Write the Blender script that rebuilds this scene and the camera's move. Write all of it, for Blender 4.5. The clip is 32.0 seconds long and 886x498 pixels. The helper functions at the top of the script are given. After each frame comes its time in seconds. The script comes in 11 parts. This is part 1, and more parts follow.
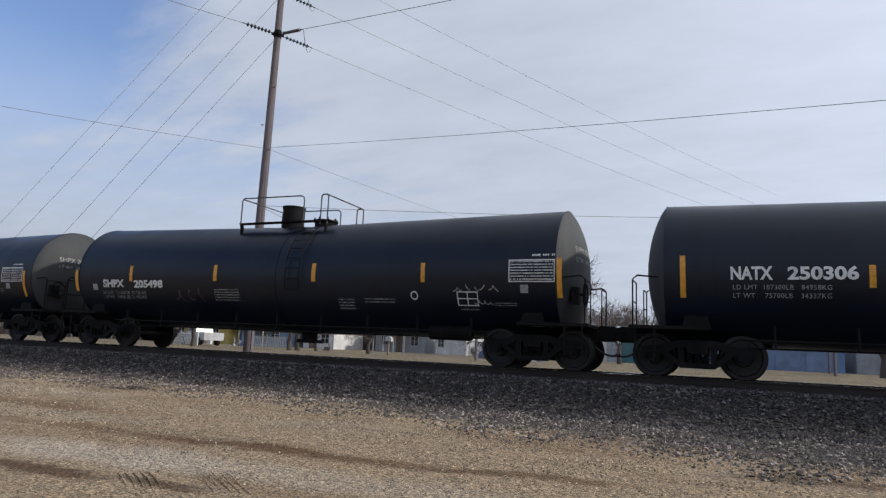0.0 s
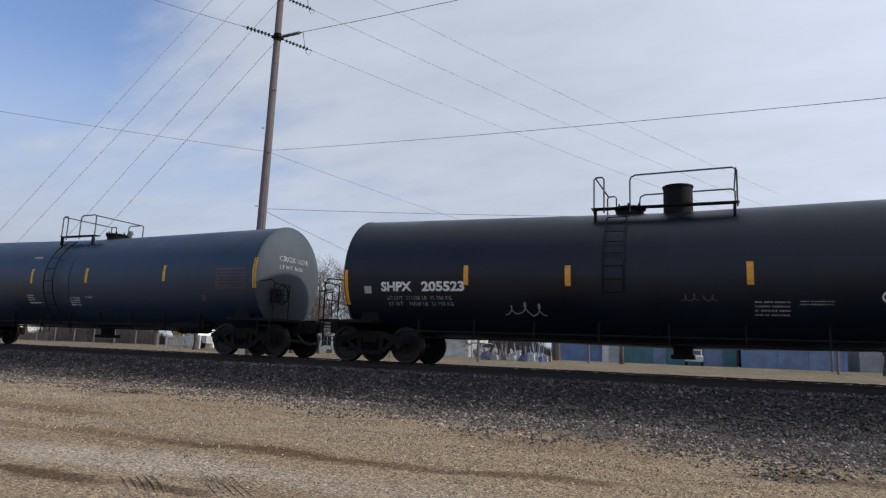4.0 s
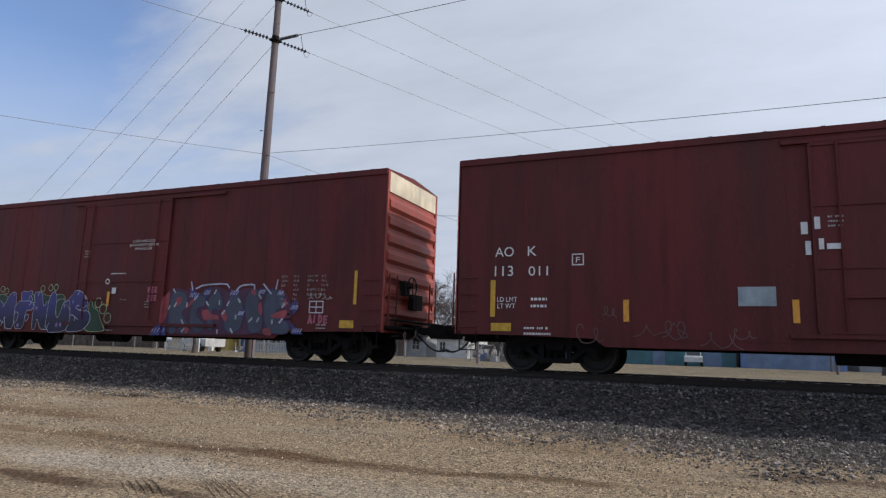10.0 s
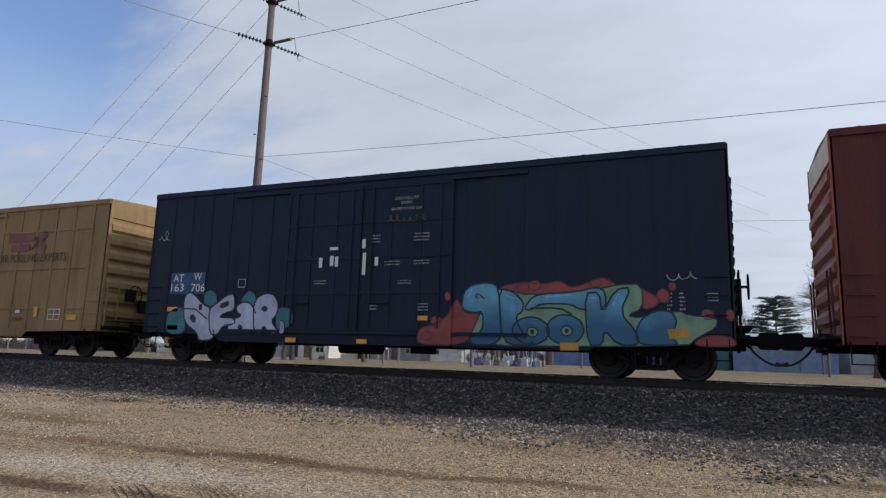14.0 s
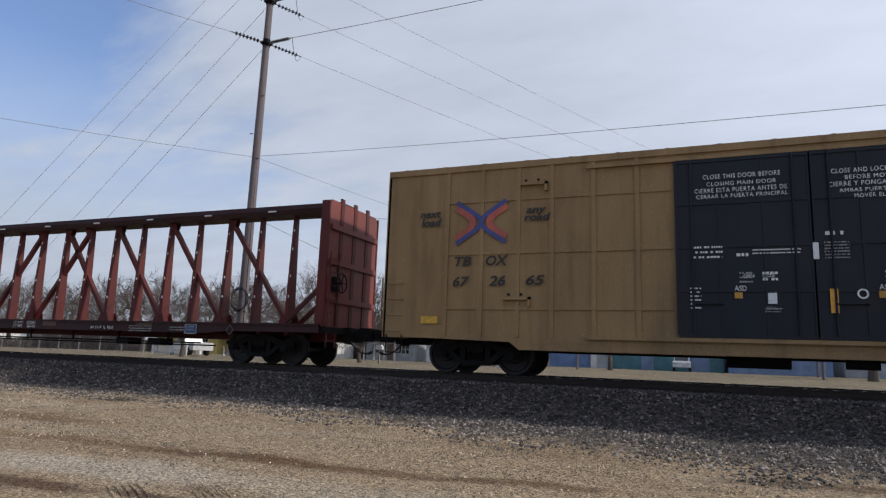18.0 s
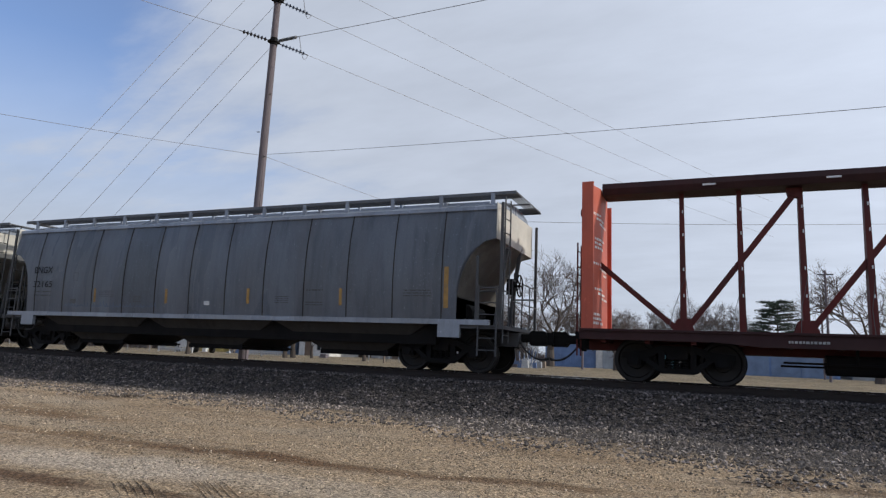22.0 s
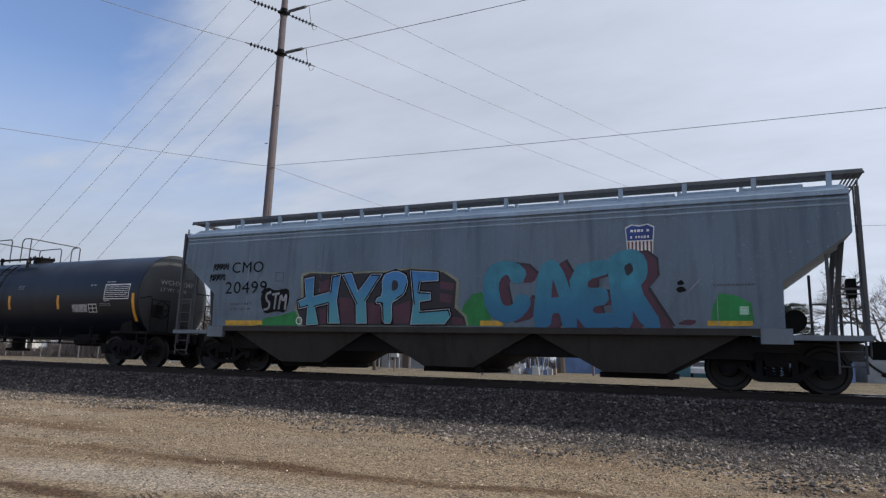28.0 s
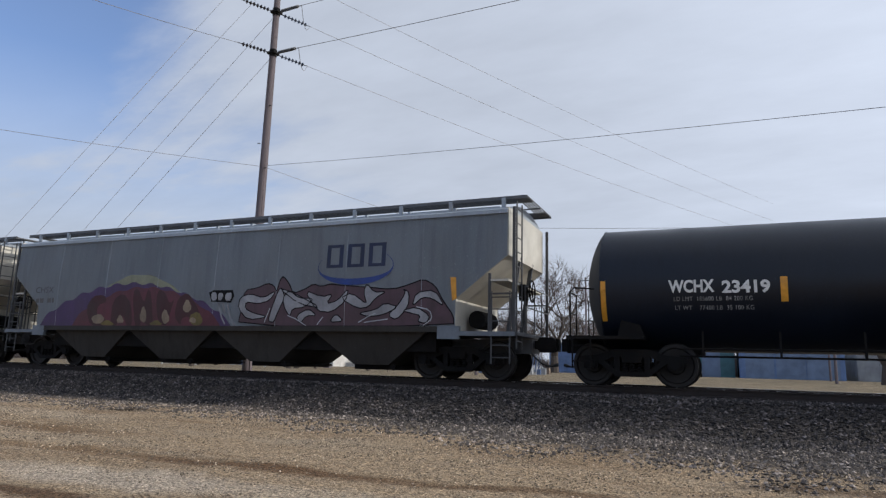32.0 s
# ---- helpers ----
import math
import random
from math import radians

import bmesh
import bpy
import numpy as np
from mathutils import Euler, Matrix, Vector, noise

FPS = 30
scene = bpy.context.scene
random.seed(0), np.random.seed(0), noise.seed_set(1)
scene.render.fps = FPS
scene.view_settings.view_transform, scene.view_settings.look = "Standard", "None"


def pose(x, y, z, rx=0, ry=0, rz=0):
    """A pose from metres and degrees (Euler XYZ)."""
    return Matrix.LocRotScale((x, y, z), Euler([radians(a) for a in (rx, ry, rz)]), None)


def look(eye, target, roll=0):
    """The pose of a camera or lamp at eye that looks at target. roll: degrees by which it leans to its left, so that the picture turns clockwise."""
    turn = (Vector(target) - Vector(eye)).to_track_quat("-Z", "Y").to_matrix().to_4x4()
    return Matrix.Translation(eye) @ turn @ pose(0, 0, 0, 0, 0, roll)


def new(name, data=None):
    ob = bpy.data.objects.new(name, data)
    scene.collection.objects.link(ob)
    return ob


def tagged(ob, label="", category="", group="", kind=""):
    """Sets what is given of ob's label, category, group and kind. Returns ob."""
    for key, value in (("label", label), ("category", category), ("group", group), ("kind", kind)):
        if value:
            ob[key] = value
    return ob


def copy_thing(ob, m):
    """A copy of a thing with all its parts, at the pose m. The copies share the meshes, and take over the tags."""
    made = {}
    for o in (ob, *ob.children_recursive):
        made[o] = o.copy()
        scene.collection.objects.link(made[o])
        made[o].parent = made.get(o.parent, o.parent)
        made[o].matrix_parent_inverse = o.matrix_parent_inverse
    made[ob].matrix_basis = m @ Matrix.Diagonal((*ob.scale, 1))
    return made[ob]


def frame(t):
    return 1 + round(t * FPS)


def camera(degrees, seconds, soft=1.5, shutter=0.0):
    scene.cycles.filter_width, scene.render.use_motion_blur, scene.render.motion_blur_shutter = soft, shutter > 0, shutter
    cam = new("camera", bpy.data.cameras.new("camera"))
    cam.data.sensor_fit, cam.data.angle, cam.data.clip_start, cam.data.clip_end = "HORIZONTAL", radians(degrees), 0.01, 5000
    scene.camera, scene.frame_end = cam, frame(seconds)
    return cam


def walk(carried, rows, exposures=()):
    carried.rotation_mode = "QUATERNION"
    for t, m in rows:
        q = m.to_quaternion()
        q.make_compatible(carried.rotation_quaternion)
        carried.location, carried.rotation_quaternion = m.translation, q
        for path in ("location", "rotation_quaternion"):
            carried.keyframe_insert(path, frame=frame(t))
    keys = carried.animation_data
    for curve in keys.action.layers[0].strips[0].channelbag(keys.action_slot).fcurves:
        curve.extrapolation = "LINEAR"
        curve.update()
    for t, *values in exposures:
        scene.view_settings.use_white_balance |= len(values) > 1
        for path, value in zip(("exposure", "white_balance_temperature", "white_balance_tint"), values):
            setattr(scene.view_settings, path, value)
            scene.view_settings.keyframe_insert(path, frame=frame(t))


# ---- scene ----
# rail top is at RAIL, the eye a little above it; the track runs along x
RAIL, TRACK, EYE = 1.0, 15.44, 1.36
# the plan is drawn on a skewed grid: x * ALONG + y * SKEW and y * DEEP are metres
ALONG, SKEW, DEEP = 0.9754, 0.0951, 0.8938


def plan(x, y):
    return ALONG * x + SKEW * y, DEEP * y


cam = camera(69.5, 32.0, soft=1.3)
PATH = [
    (0.0, pose(0, 0, EYE, 98.91, -2.60, 23.25)),
    (0.5, pose(0, 0, EYE, 98.90, -2.55, 23.27)),
    (1.0, pose(0, 0, EYE, 98.89, -2.61, 23.27)),
    (1.5, pose(0, 0, EYE, 98.93, -2.59, 23.36)),
    (2.0, pose(0, 0, EYE, 99.01, -2.52, 23.35)),
    (2.5, pose(0, 0, EYE, 99.10, -2.55, 23.32)),
    (3.0, pose(0, 0, EYE, 99.17, -2.51, 23.26)),
    (3.5, pose(0, 0, EYE, 99.04, -2.26, 23.32)),
    (5.5, pose(0, 0, EYE, 99.06, -1.81, 23.82)),
    (6.0, pose(0, 0, EYE, 99.08, -1.79, 24.19)),
    (6.5, pose(0, 0, EYE, 99.08, -1.69, 23.95)),
    (7.0, pose(0, 0, EYE, 99.06, -1.65, 23.94)),
    (7.5, pose(0, 0, EYE, 99.06, -1.61, 23.97)),
    (8.0, pose(0, 0, EYE, 99.10, -1.64, 24.01)),
    (8.5, pose(0, 0, EYE, 99.16, -1.70, 23.97)),
    (9.0, pose(0, 0, EYE, 99.21, -1.80, 23.72)),
    (9.5, pose(0, 0, EYE, 99.21, -1.84, 23.51)),
    (10.0, pose(0, 0, EYE, 99.19, -1.86, 23.39)),
    (10.5, pose(0, 0, EYE, 99.20, -1.90, 23.28)),
    (11.0, pose(0, 0, EYE, 99.19, -1.87, 23.14)),
    (11.5, pose(0, 0, EYE, 99.20, -1.83, 23.08)),
    (12.0, pose(0, 0, EYE, 99.32, -1.85, 22.97)),
    (12.5, pose(0, 0, EYE, 99.34, -1.73, 22.89)),
    (13.0, pose(0, 0, EYE, 99.40, -1.69, 22.87)),
    (13.5, pose(0, 0, EYE, 99.47, -1.70, 22.79)),
    (14.0, pose(0, 0, EYE, 99.54, -1.72, 22.84)),
    (14.5, pose(0, 0, EYE, 99.61, -1.79, 22.88)),
    (16.5, pose(0, 0, EYE, 99.61, -1.80, 22.70)),
    (17.0, pose(0, 0, EYE, 99.64, -1.96, 22.65)),
    (17.5, pose(0, 0, EYE, 99.63, -2.00, 22.67)),
    (18.0, pose(0, 0, EYE, 99.62, -2.04, 22.46)),
    (18.5, pose(0, 0, EYE, 99.62, -2.05, 22.20)),
    (19.0, pose(0, 0, EYE, 99.61, -2.04, 22.14)),
    (19.5, pose(0, 0, EYE, 99.64, -2.19, 22.12)),
    (20.0, pose(0, 0, EYE, 99.63, -2.16, 22.17)),
    (20.5, pose(0, 0, EYE, 99.61, -2.26, 22.24)),
    (21.0, pose(0, 0, EYE, 99.58, -2.31, 22.38)),
    (21.5, pose(0, 0, EYE, 99.55, -2.40, 22.64)),
    (22.0, pose(0, 0, EYE, 99.53, -2.47, 22.91)),
    (22.5, pose(0, 0, EYE, 99.54, -2.52, 23.06)),
    (23.0, pose(0, 0, EYE, 99.54, -2.55, 22.81)),
    (23.5, pose(0, 0, EYE, 99.55, -2.56, 22.69)),
    (24.0, pose(0, 0, EYE, 99.54, -2.57, 22.84)),
    (24.5, pose(0, 0, EYE, 99.46, -2.58, 23.34)),
    (26.5, pose(0, 0, EYE, 99.88, -1.80, 23.62)),
    (27.0, pose(0, 0, EYE, 100.03, -1.71, 23.67)),
    (27.5, pose(0, 0, EYE, 100.20, -1.67, 23.75)),
    (28.0, pose(0, 0, EYE, 100.20, -1.74, 23.82)),
    (28.5, pose(0, 0, EYE, 100.22, -1.71, 23.69)),
    (29.0, pose(0, 0, EYE, 100.22, -1.63, 23.48)),
    (29.5, pose(0, 0, EYE, 100.21, -1.66, 23.58)),
    (30.0, pose(0, 0, EYE, 100.20, -1.59, 23.50)),
    (30.5, pose(0, 0, EYE, 100.22, -1.62, 23.30)),
    (31.0, pose(0, 0, EYE, 100.21, -1.54, 23.22)),
    (31.5, pose(0, 0, EYE, 100.22, -1.55, 23.20)),
    (32.0, pose(0, 0, EYE, 100.22, -1.53, 23.25)),
]
walk(cam, PATH)

# ---- light ----
SUN_EL, SUN_AZ = 29.1, 75.7     # azimuth from +y towards +x
scene.view_settings.exposure = 0.0
world = bpy.data.worlds.new("sky")
scene.world = world
world.use_nodes = True
wn, wl = world.node_tree.nodes, world.node_tree.links
wn.clear()
w_out = wn.new("ShaderNodeOutputWorld")
w_bg = wn.new("ShaderNodeBackground")
w_sky = wn.new("ShaderNodeTexSky")
w_sky.sky_type, w_sky.sun_disc = "NISHITA", False
w_sky.sun_elevation, w_sky.sun_rotation = radians(SUN_EL), radians(SUN_AZ)
w_sky.air_density, w_sky.dust_density, w_sky.ozone_density = 1.0, 0.6, 2.0
w_bg.inputs["Strength"].default_value = 0.1
w_co = wn.new("ShaderNodeTexCoord")


def w_node(kind, **sets):
    n = wn.new(kind)
    for k, v in sets.items():
        n.inputs[k].default_value = v
    return n


def w_math(op, a, b=None):
    n = wn.new("ShaderNodeMath")
    n.operation = op
    for i, v in enumerate((a, b)):
        if v is None:
            continue
        if isinstance(v, (int, float)):
            n.inputs[i].default_value = v
        else:
            wl.new(v, n.inputs[i])
    return n.outputs[0]


def w_range(value, a, b, c=0.0, d=1.0):
    n = w_node("ShaderNodeMapRange", **{"From Min": a, "From Max": b, "To Min": c, "To Max": d})
    n.interpolation_type = "SMOOTHSTEP"
    wl.new(value, n.inputs["Value"])
    return n.outputs[0]


# thin high cloud, flattened towards the horizon
w_sep = wn.new("ShaderNodeSeparateXYZ")
wl.new(w_co.outputs["Generated"], w_sep.inputs[0])
w_up = w_math("ADD", w_math("MAXIMUM", w_sep.outputs["Z"], 0.0), 0.16)
w_flat = wn.new("ShaderNodeCombineXYZ")
wl.new(w_math("DIVIDE", w_sep.outputs["X"], w_up), w_flat.inputs[0])
wl.new(w_math("DIVIDE", w_sep.outputs["Y"], w_up), w_flat.inputs[1])
w_map = wn.new("ShaderNodeMapping")
w_map.inputs["Rotation"].default_value = (0, 0, radians(35))
w_map.inputs["Scale"].default_value = (0.7, 1.5, 1)
w_map.inputs["Location"].default_value = (0.3, 1.2, 0)
wl.new(w_flat.outputs[0], w_map.inputs[0])
w_n1 = w_node("ShaderNodeTexNoise", Scale=1.1, Detail=7.0, Roughness=0.55, Distortion=0.25)
w_n2 = w_node("ShaderNodeTexNoise", Scale=3.4, Detail=6.0, Roughness=0.6)
wl.new(w_map.outputs[0], w_n1.inputs["Vector"])
wl.new(w_map.outputs[0], w_n2.inputs["Vector"])
# the cover thickens towards the sun's side and the horizon
w_sun = wn.new("ShaderNodeVectorMath")
w_sun.operation = "DOT_PRODUCT"
wl.new(w_co.outputs["Generated"], w_sun.inputs[0])
w_sun.inputs[1].default_value = (math.sin(radians(SUN_AZ)) * math.cos(radians(SUN_EL)), math.cos(radians(SUN_AZ)) * math.cos(radians(SUN_EL)), math.sin(radians(SUN_EL)))
w_glow = w_range(w_sun.outputs["Value"], 0.0, 1.0)
w_hole = wn.new("ShaderNodeVectorMath")      # a clear gap high on the left
w_hole.operation = "DOT_PRODUCT"
wl.new(w_co.outputs["Generated"], w_hole.inputs[0])
w_hole.inputs[1].default_value = (-0.765, 0.43, 0.48)
w_cov = w_math("ADD", w_math("ADD", w_math("MULTIPLY", w_n1.outputs[0], 0.62), w_math("MULTIPLY", w_n2.outputs[0], 0.34)), w_math("MULTIPLY", w_sun.outputs["Value"], 0.34))
w_cov = w_math("SUBTRACT", w_cov, w_range(w_hole.outputs["Value"], 0.968, 1.0, 0.0, 0.36))
w_cov = w_math("SUBTRACT", w_cov, w_range(w_sep.outputs["Y"], -0.5, 0.25, 0.22, 0.0))      # clear behind
w_mask = w_range(w_cov, 0.10, 0.47, 0.08, 0.96)
w_low = w_range(w_sep.outputs["Z"], 0.10, 0.46, 0.96, 0.0)
w_mask = w_math("MAXIMUM", w_mask, w_low)
w_lum = w_math("ADD", w_math("ADD", w_range(w_sun.outputs["Value"], -0.9, -0.15, 3.8, 5.4), w_math("MULTIPLY", w_n2.outputs[0], 2.0)), w_math("MULTIPLY", w_glow, 2.9))
w_white = wn.new("ShaderNodeVectorMath")
w_white.operation = "SCALE"
w_white.inputs[0].default_value = (0.84, 0.925, 1.09)
wl.new(w_lum, w_white.inputs["Scale"])
w_mix = wn.new("ShaderNodeMix")
w_mix.data_type = "RGBA"
wl.new(w_mask, w_mix.inputs["Factor"])
w_clear = wn.new("ShaderNodeVectorMath")
w_clear.operation = "MULTIPLY"
wl.new(w_sky.outputs[0], w_clear.inputs[0])
w_clear.inputs[1].default_value = (1.42, 1.5, 1.76)
wl.new(w_clear.outputs[0], w_mix.inputs["A"])
wl.new(w_white.outputs[0], w_mix.inputs["B"])
wl.new(w_mix.outputs["Result"], w_bg.inputs["Color"])
wl.new(w_bg.outputs[0], w_out.inputs[0])

sun = new("sun", bpy.data.lights.new("sun", "SUN"))
sun.data.energy, sun.data.angle, sun.data.color = 2.85, radians(2.5), (1.0, 0.94, 0.85)
sun.matrix_world = look((0, 0, 0), (-math.sin(radians(SUN_AZ)) * math.cos(radians(SUN_EL)), -math.cos(radians(SUN_AZ)) * math.cos(radians(SUN_EL)), -math.sin(radians(SUN_EL))))


# ---- materials ----
def material(name, base, rough=0.6, metal=0.0, scale=6.0, vary=0.25, fine=60.0, bump=0.15, stain=None, stain_amount=0.35, stretch=(1, 1, 1), spec=0.5, random_tint=0.0, streak=0.0):
    """Base colour with broad and fine variation, stains of a second colour, and fine relief."""
    m = bpy.data.materials.new(name)
    m.use_nodes = True
    n, l = m.node_tree.nodes, m.node_tree.links
    b = n["Principled BSDF"]
    co = n.new("ShaderNodeTexCoord")
    mp = n.new("ShaderNodeMapping")
    mp.inputs["Scale"].default_value = stretch
    l.new(co.outputs["Object"], mp.inputs[0])

    def noise_tex(s, detail, dist=0.0):
        t = n.new("ShaderNodeTexNoise")
        t.inputs["Scale"].default_value, t.inputs["Detail"].default_value, t.inputs["Distortion"].default_value = s, detail, dist
        l.new(mp.outputs[0], t.inputs["Vector"])
        return t.outputs["Fac"]
    big, small = noise_tex(scale, 5.0, 0.4), noise_tex(fine, 3.0)

    def ramp(v, lo, hi, c, d):
        r = n.new("ShaderNodeMapRange")
        for k, x in (("From Min", lo), ("From Max", hi), ("To Min", c), ("To Max", d)):
            r.inputs[k].default_value = x
        l.new(v, r.inputs["Value"])
        return r.outputs[0]
    hsv = n.new("ShaderNodeHueSaturation")
    hsv.inputs["Color"].default_value = (*base, 1)
    val = n.new("ShaderNodeMath")
    val.operation = "MULTIPLY"
    l.new(ramp(big, 0.3, 0.7, 1 - vary, 1 + vary), val.inputs[0])
    l.new(ramp(small, 0.3, 0.7, 1 - vary * 0.5, 1 + vary * 0.5), val.inputs[1])
    out = val.outputs[0]
    if random_tint:
        info = n.new("ShaderNodeNewGeometry")
        lift = n.new("ShaderNodeMath")
        lift.operation = "POWER"
        lift.inputs[1].default_value = 5.0
        l.new(info.outputs["Random Per Island"], lift.inputs[0])
        k = n.new("ShaderNodeMath")
        k.operation = "MULTIPLY"
        l.new(out, k.inputs[0])
        l.new(ramp(lift.outputs[0], 0, 1, 1 - random_tint * 0.7, 1 + random_tint * 4.0), k.inputs[1])
        out = k.outputs[0]
    l.new(out, hsv.inputs["Value"])
    col = hsv.outputs[0]
    if stain:
        mix = n.new("ShaderNodeMix")
        mix.data_type = "RGBA"
        st = noise_tex(scale * 0.37 + 0.3, 8.0, 0.8)
        l.new(ramp(st, 0.48, 0.75, 0.0, stain_amount), mix.inputs["Factor"])
        l.new(col, mix.inputs["A"])
        mix.inputs["B"].default_value = (*stain, 1)
        col = mix.outputs["Result"]
    if streak:
        # rain streaks that run down, and small chips and scuffs
        for size, long, lo, hi, amount, k in ((5.0, 0.10, 0.50, 0.72, streak, 0.55), (17.0, 0.05, 0.56, 0.74, streak * 0.6, 0.6), (1.1, 0.5, 0.46, 0.66, streak * 0.5, 1.5), (24.0, 0.7, 0.66, 0.70, streak * 0.6, 2.4)):
            sm = n.new("ShaderNodeMapping")
            sm.inputs["Scale"].default_value = (size, size, size * long)
            l.new(co.outputs["Object"], sm.inputs[0])
            t = n.new("ShaderNodeTexNoise")
            t.inputs["Scale"].default_value, t.inputs["Detail"].default_value = 1.0, 6.0
            l.new(sm.outputs[0], t.inputs["Vector"])
            mix = n.new("ShaderNodeMix")
            mix.data_type = "RGBA"
            l.new(ramp(t.outputs["Fac"], lo, hi, 0.0, amount), mix.inputs["Factor"])
            l.new(col, mix.inputs["A"])
            mix.inputs["B"].default_value = (*(min(q * k + (0.012 if k > 2 else 0.0), 0.9) for q in base), 1)
            col = mix.outputs["Result"]
    l.new(col, b.inputs["Base Color"])
    l.new(ramp(big, 0.3, 0.7, max(rough - 0.1, 0.02), min(rough + 0.1, 1)), b.inputs["Roughness"])
    b.inputs["Metallic"].default_value = metal
    b.inputs["Specular IOR Level"].default_value = spec
    if bump:
        bp = n.new("ShaderNodeBump")
        bp.inputs["Strength"].default_value, bp.inputs["Distance"].default_value = bump, 0.02
        l.new(small, bp.inputs["Height"])
        l.new(bp.outputs[0], b.inputs["Normal"])
    return m


DUSTY = (0.16, 0.13, 0.10)
M = {}
M["tank"] = material("black_tank_paint", (0.0036, 0.0072, 0.0155), 0.38, scale=0.6, vary=0.3, stain=(0.0085, 0.0110, 0.0175), stain_amount=0.5, stretch=(1, 1, 0.35), bump=0.04, spec=0.35, streak=0.50)
M["tank_blue"] = material("dark_blue_tank_paint", (0.010, 0.026, 0.056), 0.42, scale=0.6, vary=0.3, stain=(0.022, 0.034, 0.05), stain_amount=0.45, stretch=(1, 1, 0.35), bump=0.04, streak=0.50)
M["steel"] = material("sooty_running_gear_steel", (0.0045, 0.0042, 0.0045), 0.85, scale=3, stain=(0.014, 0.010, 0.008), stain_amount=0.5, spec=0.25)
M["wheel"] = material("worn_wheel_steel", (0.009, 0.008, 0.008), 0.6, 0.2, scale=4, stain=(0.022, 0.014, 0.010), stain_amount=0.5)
M["tread"] = material("polished_wheel_tread", (0.35, 0.34, 0.33), 0.35, 0.9, scale=9)
M["red"] = material("oxide_red_boxcar_paint", (0.098, 0.017, 0.017), 0.6, scale=0.9, vary=0.32, stain=(0.05, 0.018, 0.017), stain_amount=0.75, stretch=(1, 1, 0.13), bump=0.05, spec=0.3, streak=0.55)
M["red_end"] = material("bright_red_car_end_paint", (0.29, 0.052, 0.038), 0.55, scale=1.5, vary=0.15, stain=(0.16, 0.04, 0.032), stain_amount=0.5, bump=0.05, streak=0.45)
M["cream"] = material("cream_car_end_paint", (0.62, 0.55, 0.42), 0.6, scale=1.5, stain=(0.4, 0.25, 0.14), stain_amount=0.5, streak=0.60)
M["navy"] = material("dark_blue_boxcar_paint", (0.006, 0.014, 0.034), 0.55, scale=0.7, vary=0.25, stain=(0.014, 0.016, 0.022), stain_amount=0.6, stretch=(1, 1, 0.2), bump=0.05, spec=0.25, streak=0.60)
M["yellow"] = material("faded_yellow_boxcar_paint", (0.262, 0.172, 0.084), 0.65, scale=0.6, vary=0.2, stain=(0.15, 0.09, 0.045), stain_amount=0.7, stretch=(1, 1, 0.25), bump=0.05, spec=0.25, streak=0.50)
M["door"] = material("black_plug_door_paint", (0.006, 0.009, 0.016), 0.5, scale=1, vary=0.3, stain=(0.018, 0.018, 0.02), stain_amount=0.4, spec=0.3, streak=0.45)
M["beam"] = material("dark_red_centerbeam_paint", (0.085, 0.014, 0.012), 0.6, scale=0.9, vary=0.25, stain=(0.045, 0.016, 0.014), stain_amount=0.7, spec=0.3, streak=0.45)
# darker red for the plate at the +x end and all bulkhead beams
M["bulkhead_dark"] = material("dark_red_bulkhead_paint", (0.17, 0.036, 0.029), 0.65, scale=0.9, vary=0.2, stain=(0.10, 0.03, 0.026), stain_amount=0.6)
M["tank_blue_head"] = material("dusty_blue_tank_head_paint", (0.050, 0.062, 0.080), 0.75, scale=0.9, vary=0.25, stain=(0.035, 0.042, 0.052), stain_amount=0.6, bump=0.04, streak=0.45)
M["tank_head"] = material("dusty_tank_head_paint", (0.042, 0.044, 0.046), 0.75, scale=0.9, vary=0.25, stain=(0.022, 0.024, 0.028), stain_amount=0.6, bump=0.04, streak=0.45)
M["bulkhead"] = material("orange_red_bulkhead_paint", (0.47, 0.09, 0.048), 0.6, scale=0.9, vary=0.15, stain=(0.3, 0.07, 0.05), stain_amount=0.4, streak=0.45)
M["grey"] = material("weathered_grey_hopper_paint", (0.23, 0.26, 0.31), 0.28, scale=0.5, vary=0.16, stain=(0.15, 0.14, 0.13), stain_amount=0.6, stretch=(1, 1, 0.25), bump=0.02, streak=0.60)
M["grey_light"] = material("light_grey_hopper_paint", (0.245, 0.325, 0.415), 0.42, scale=0.5, vary=0.12, stain=(0.26, 0.28, 0.30), stain_amount=0.5, stretch=(1, 1, 0.3), bump=0.05, streak=0.60)
M["grey_beige"] = material("beige_grey_hopper_paint", (0.30, 0.34, 0.385), 0.45, scale=0.5, vary=0.14, stain=(0.235, 0.24, 0.24), stain_amount=0.6, stretch=(1, 1, 0.3), bump=0.03, streak=0.35)
# bays and flanges carry the shade under the sill in this colour; also seams
M["grey_warm"] = material("shaded_dusty_bay_seam_paint", (0.040, 0.037, 0.034), 0.75, scale=0.8, vary=0.25, stain=(0.035, 0.03, 0.026), stain_amount=0.85, bump=0.08, spec=0.25, streak=0.70)
M["grey_sill"] = material("worn_grey_sill_paint", (0.14, 0.165, 0.195), 0.6, scale=1.2, vary=0.2, stain=(0.07, 0.065, 0.06), stain_amount=0.6, streak=0.5)
# shade between the cars is put into this grey of platforms, posts and ladders
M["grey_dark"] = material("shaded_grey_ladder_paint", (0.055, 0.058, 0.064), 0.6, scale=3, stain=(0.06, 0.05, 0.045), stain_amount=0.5)
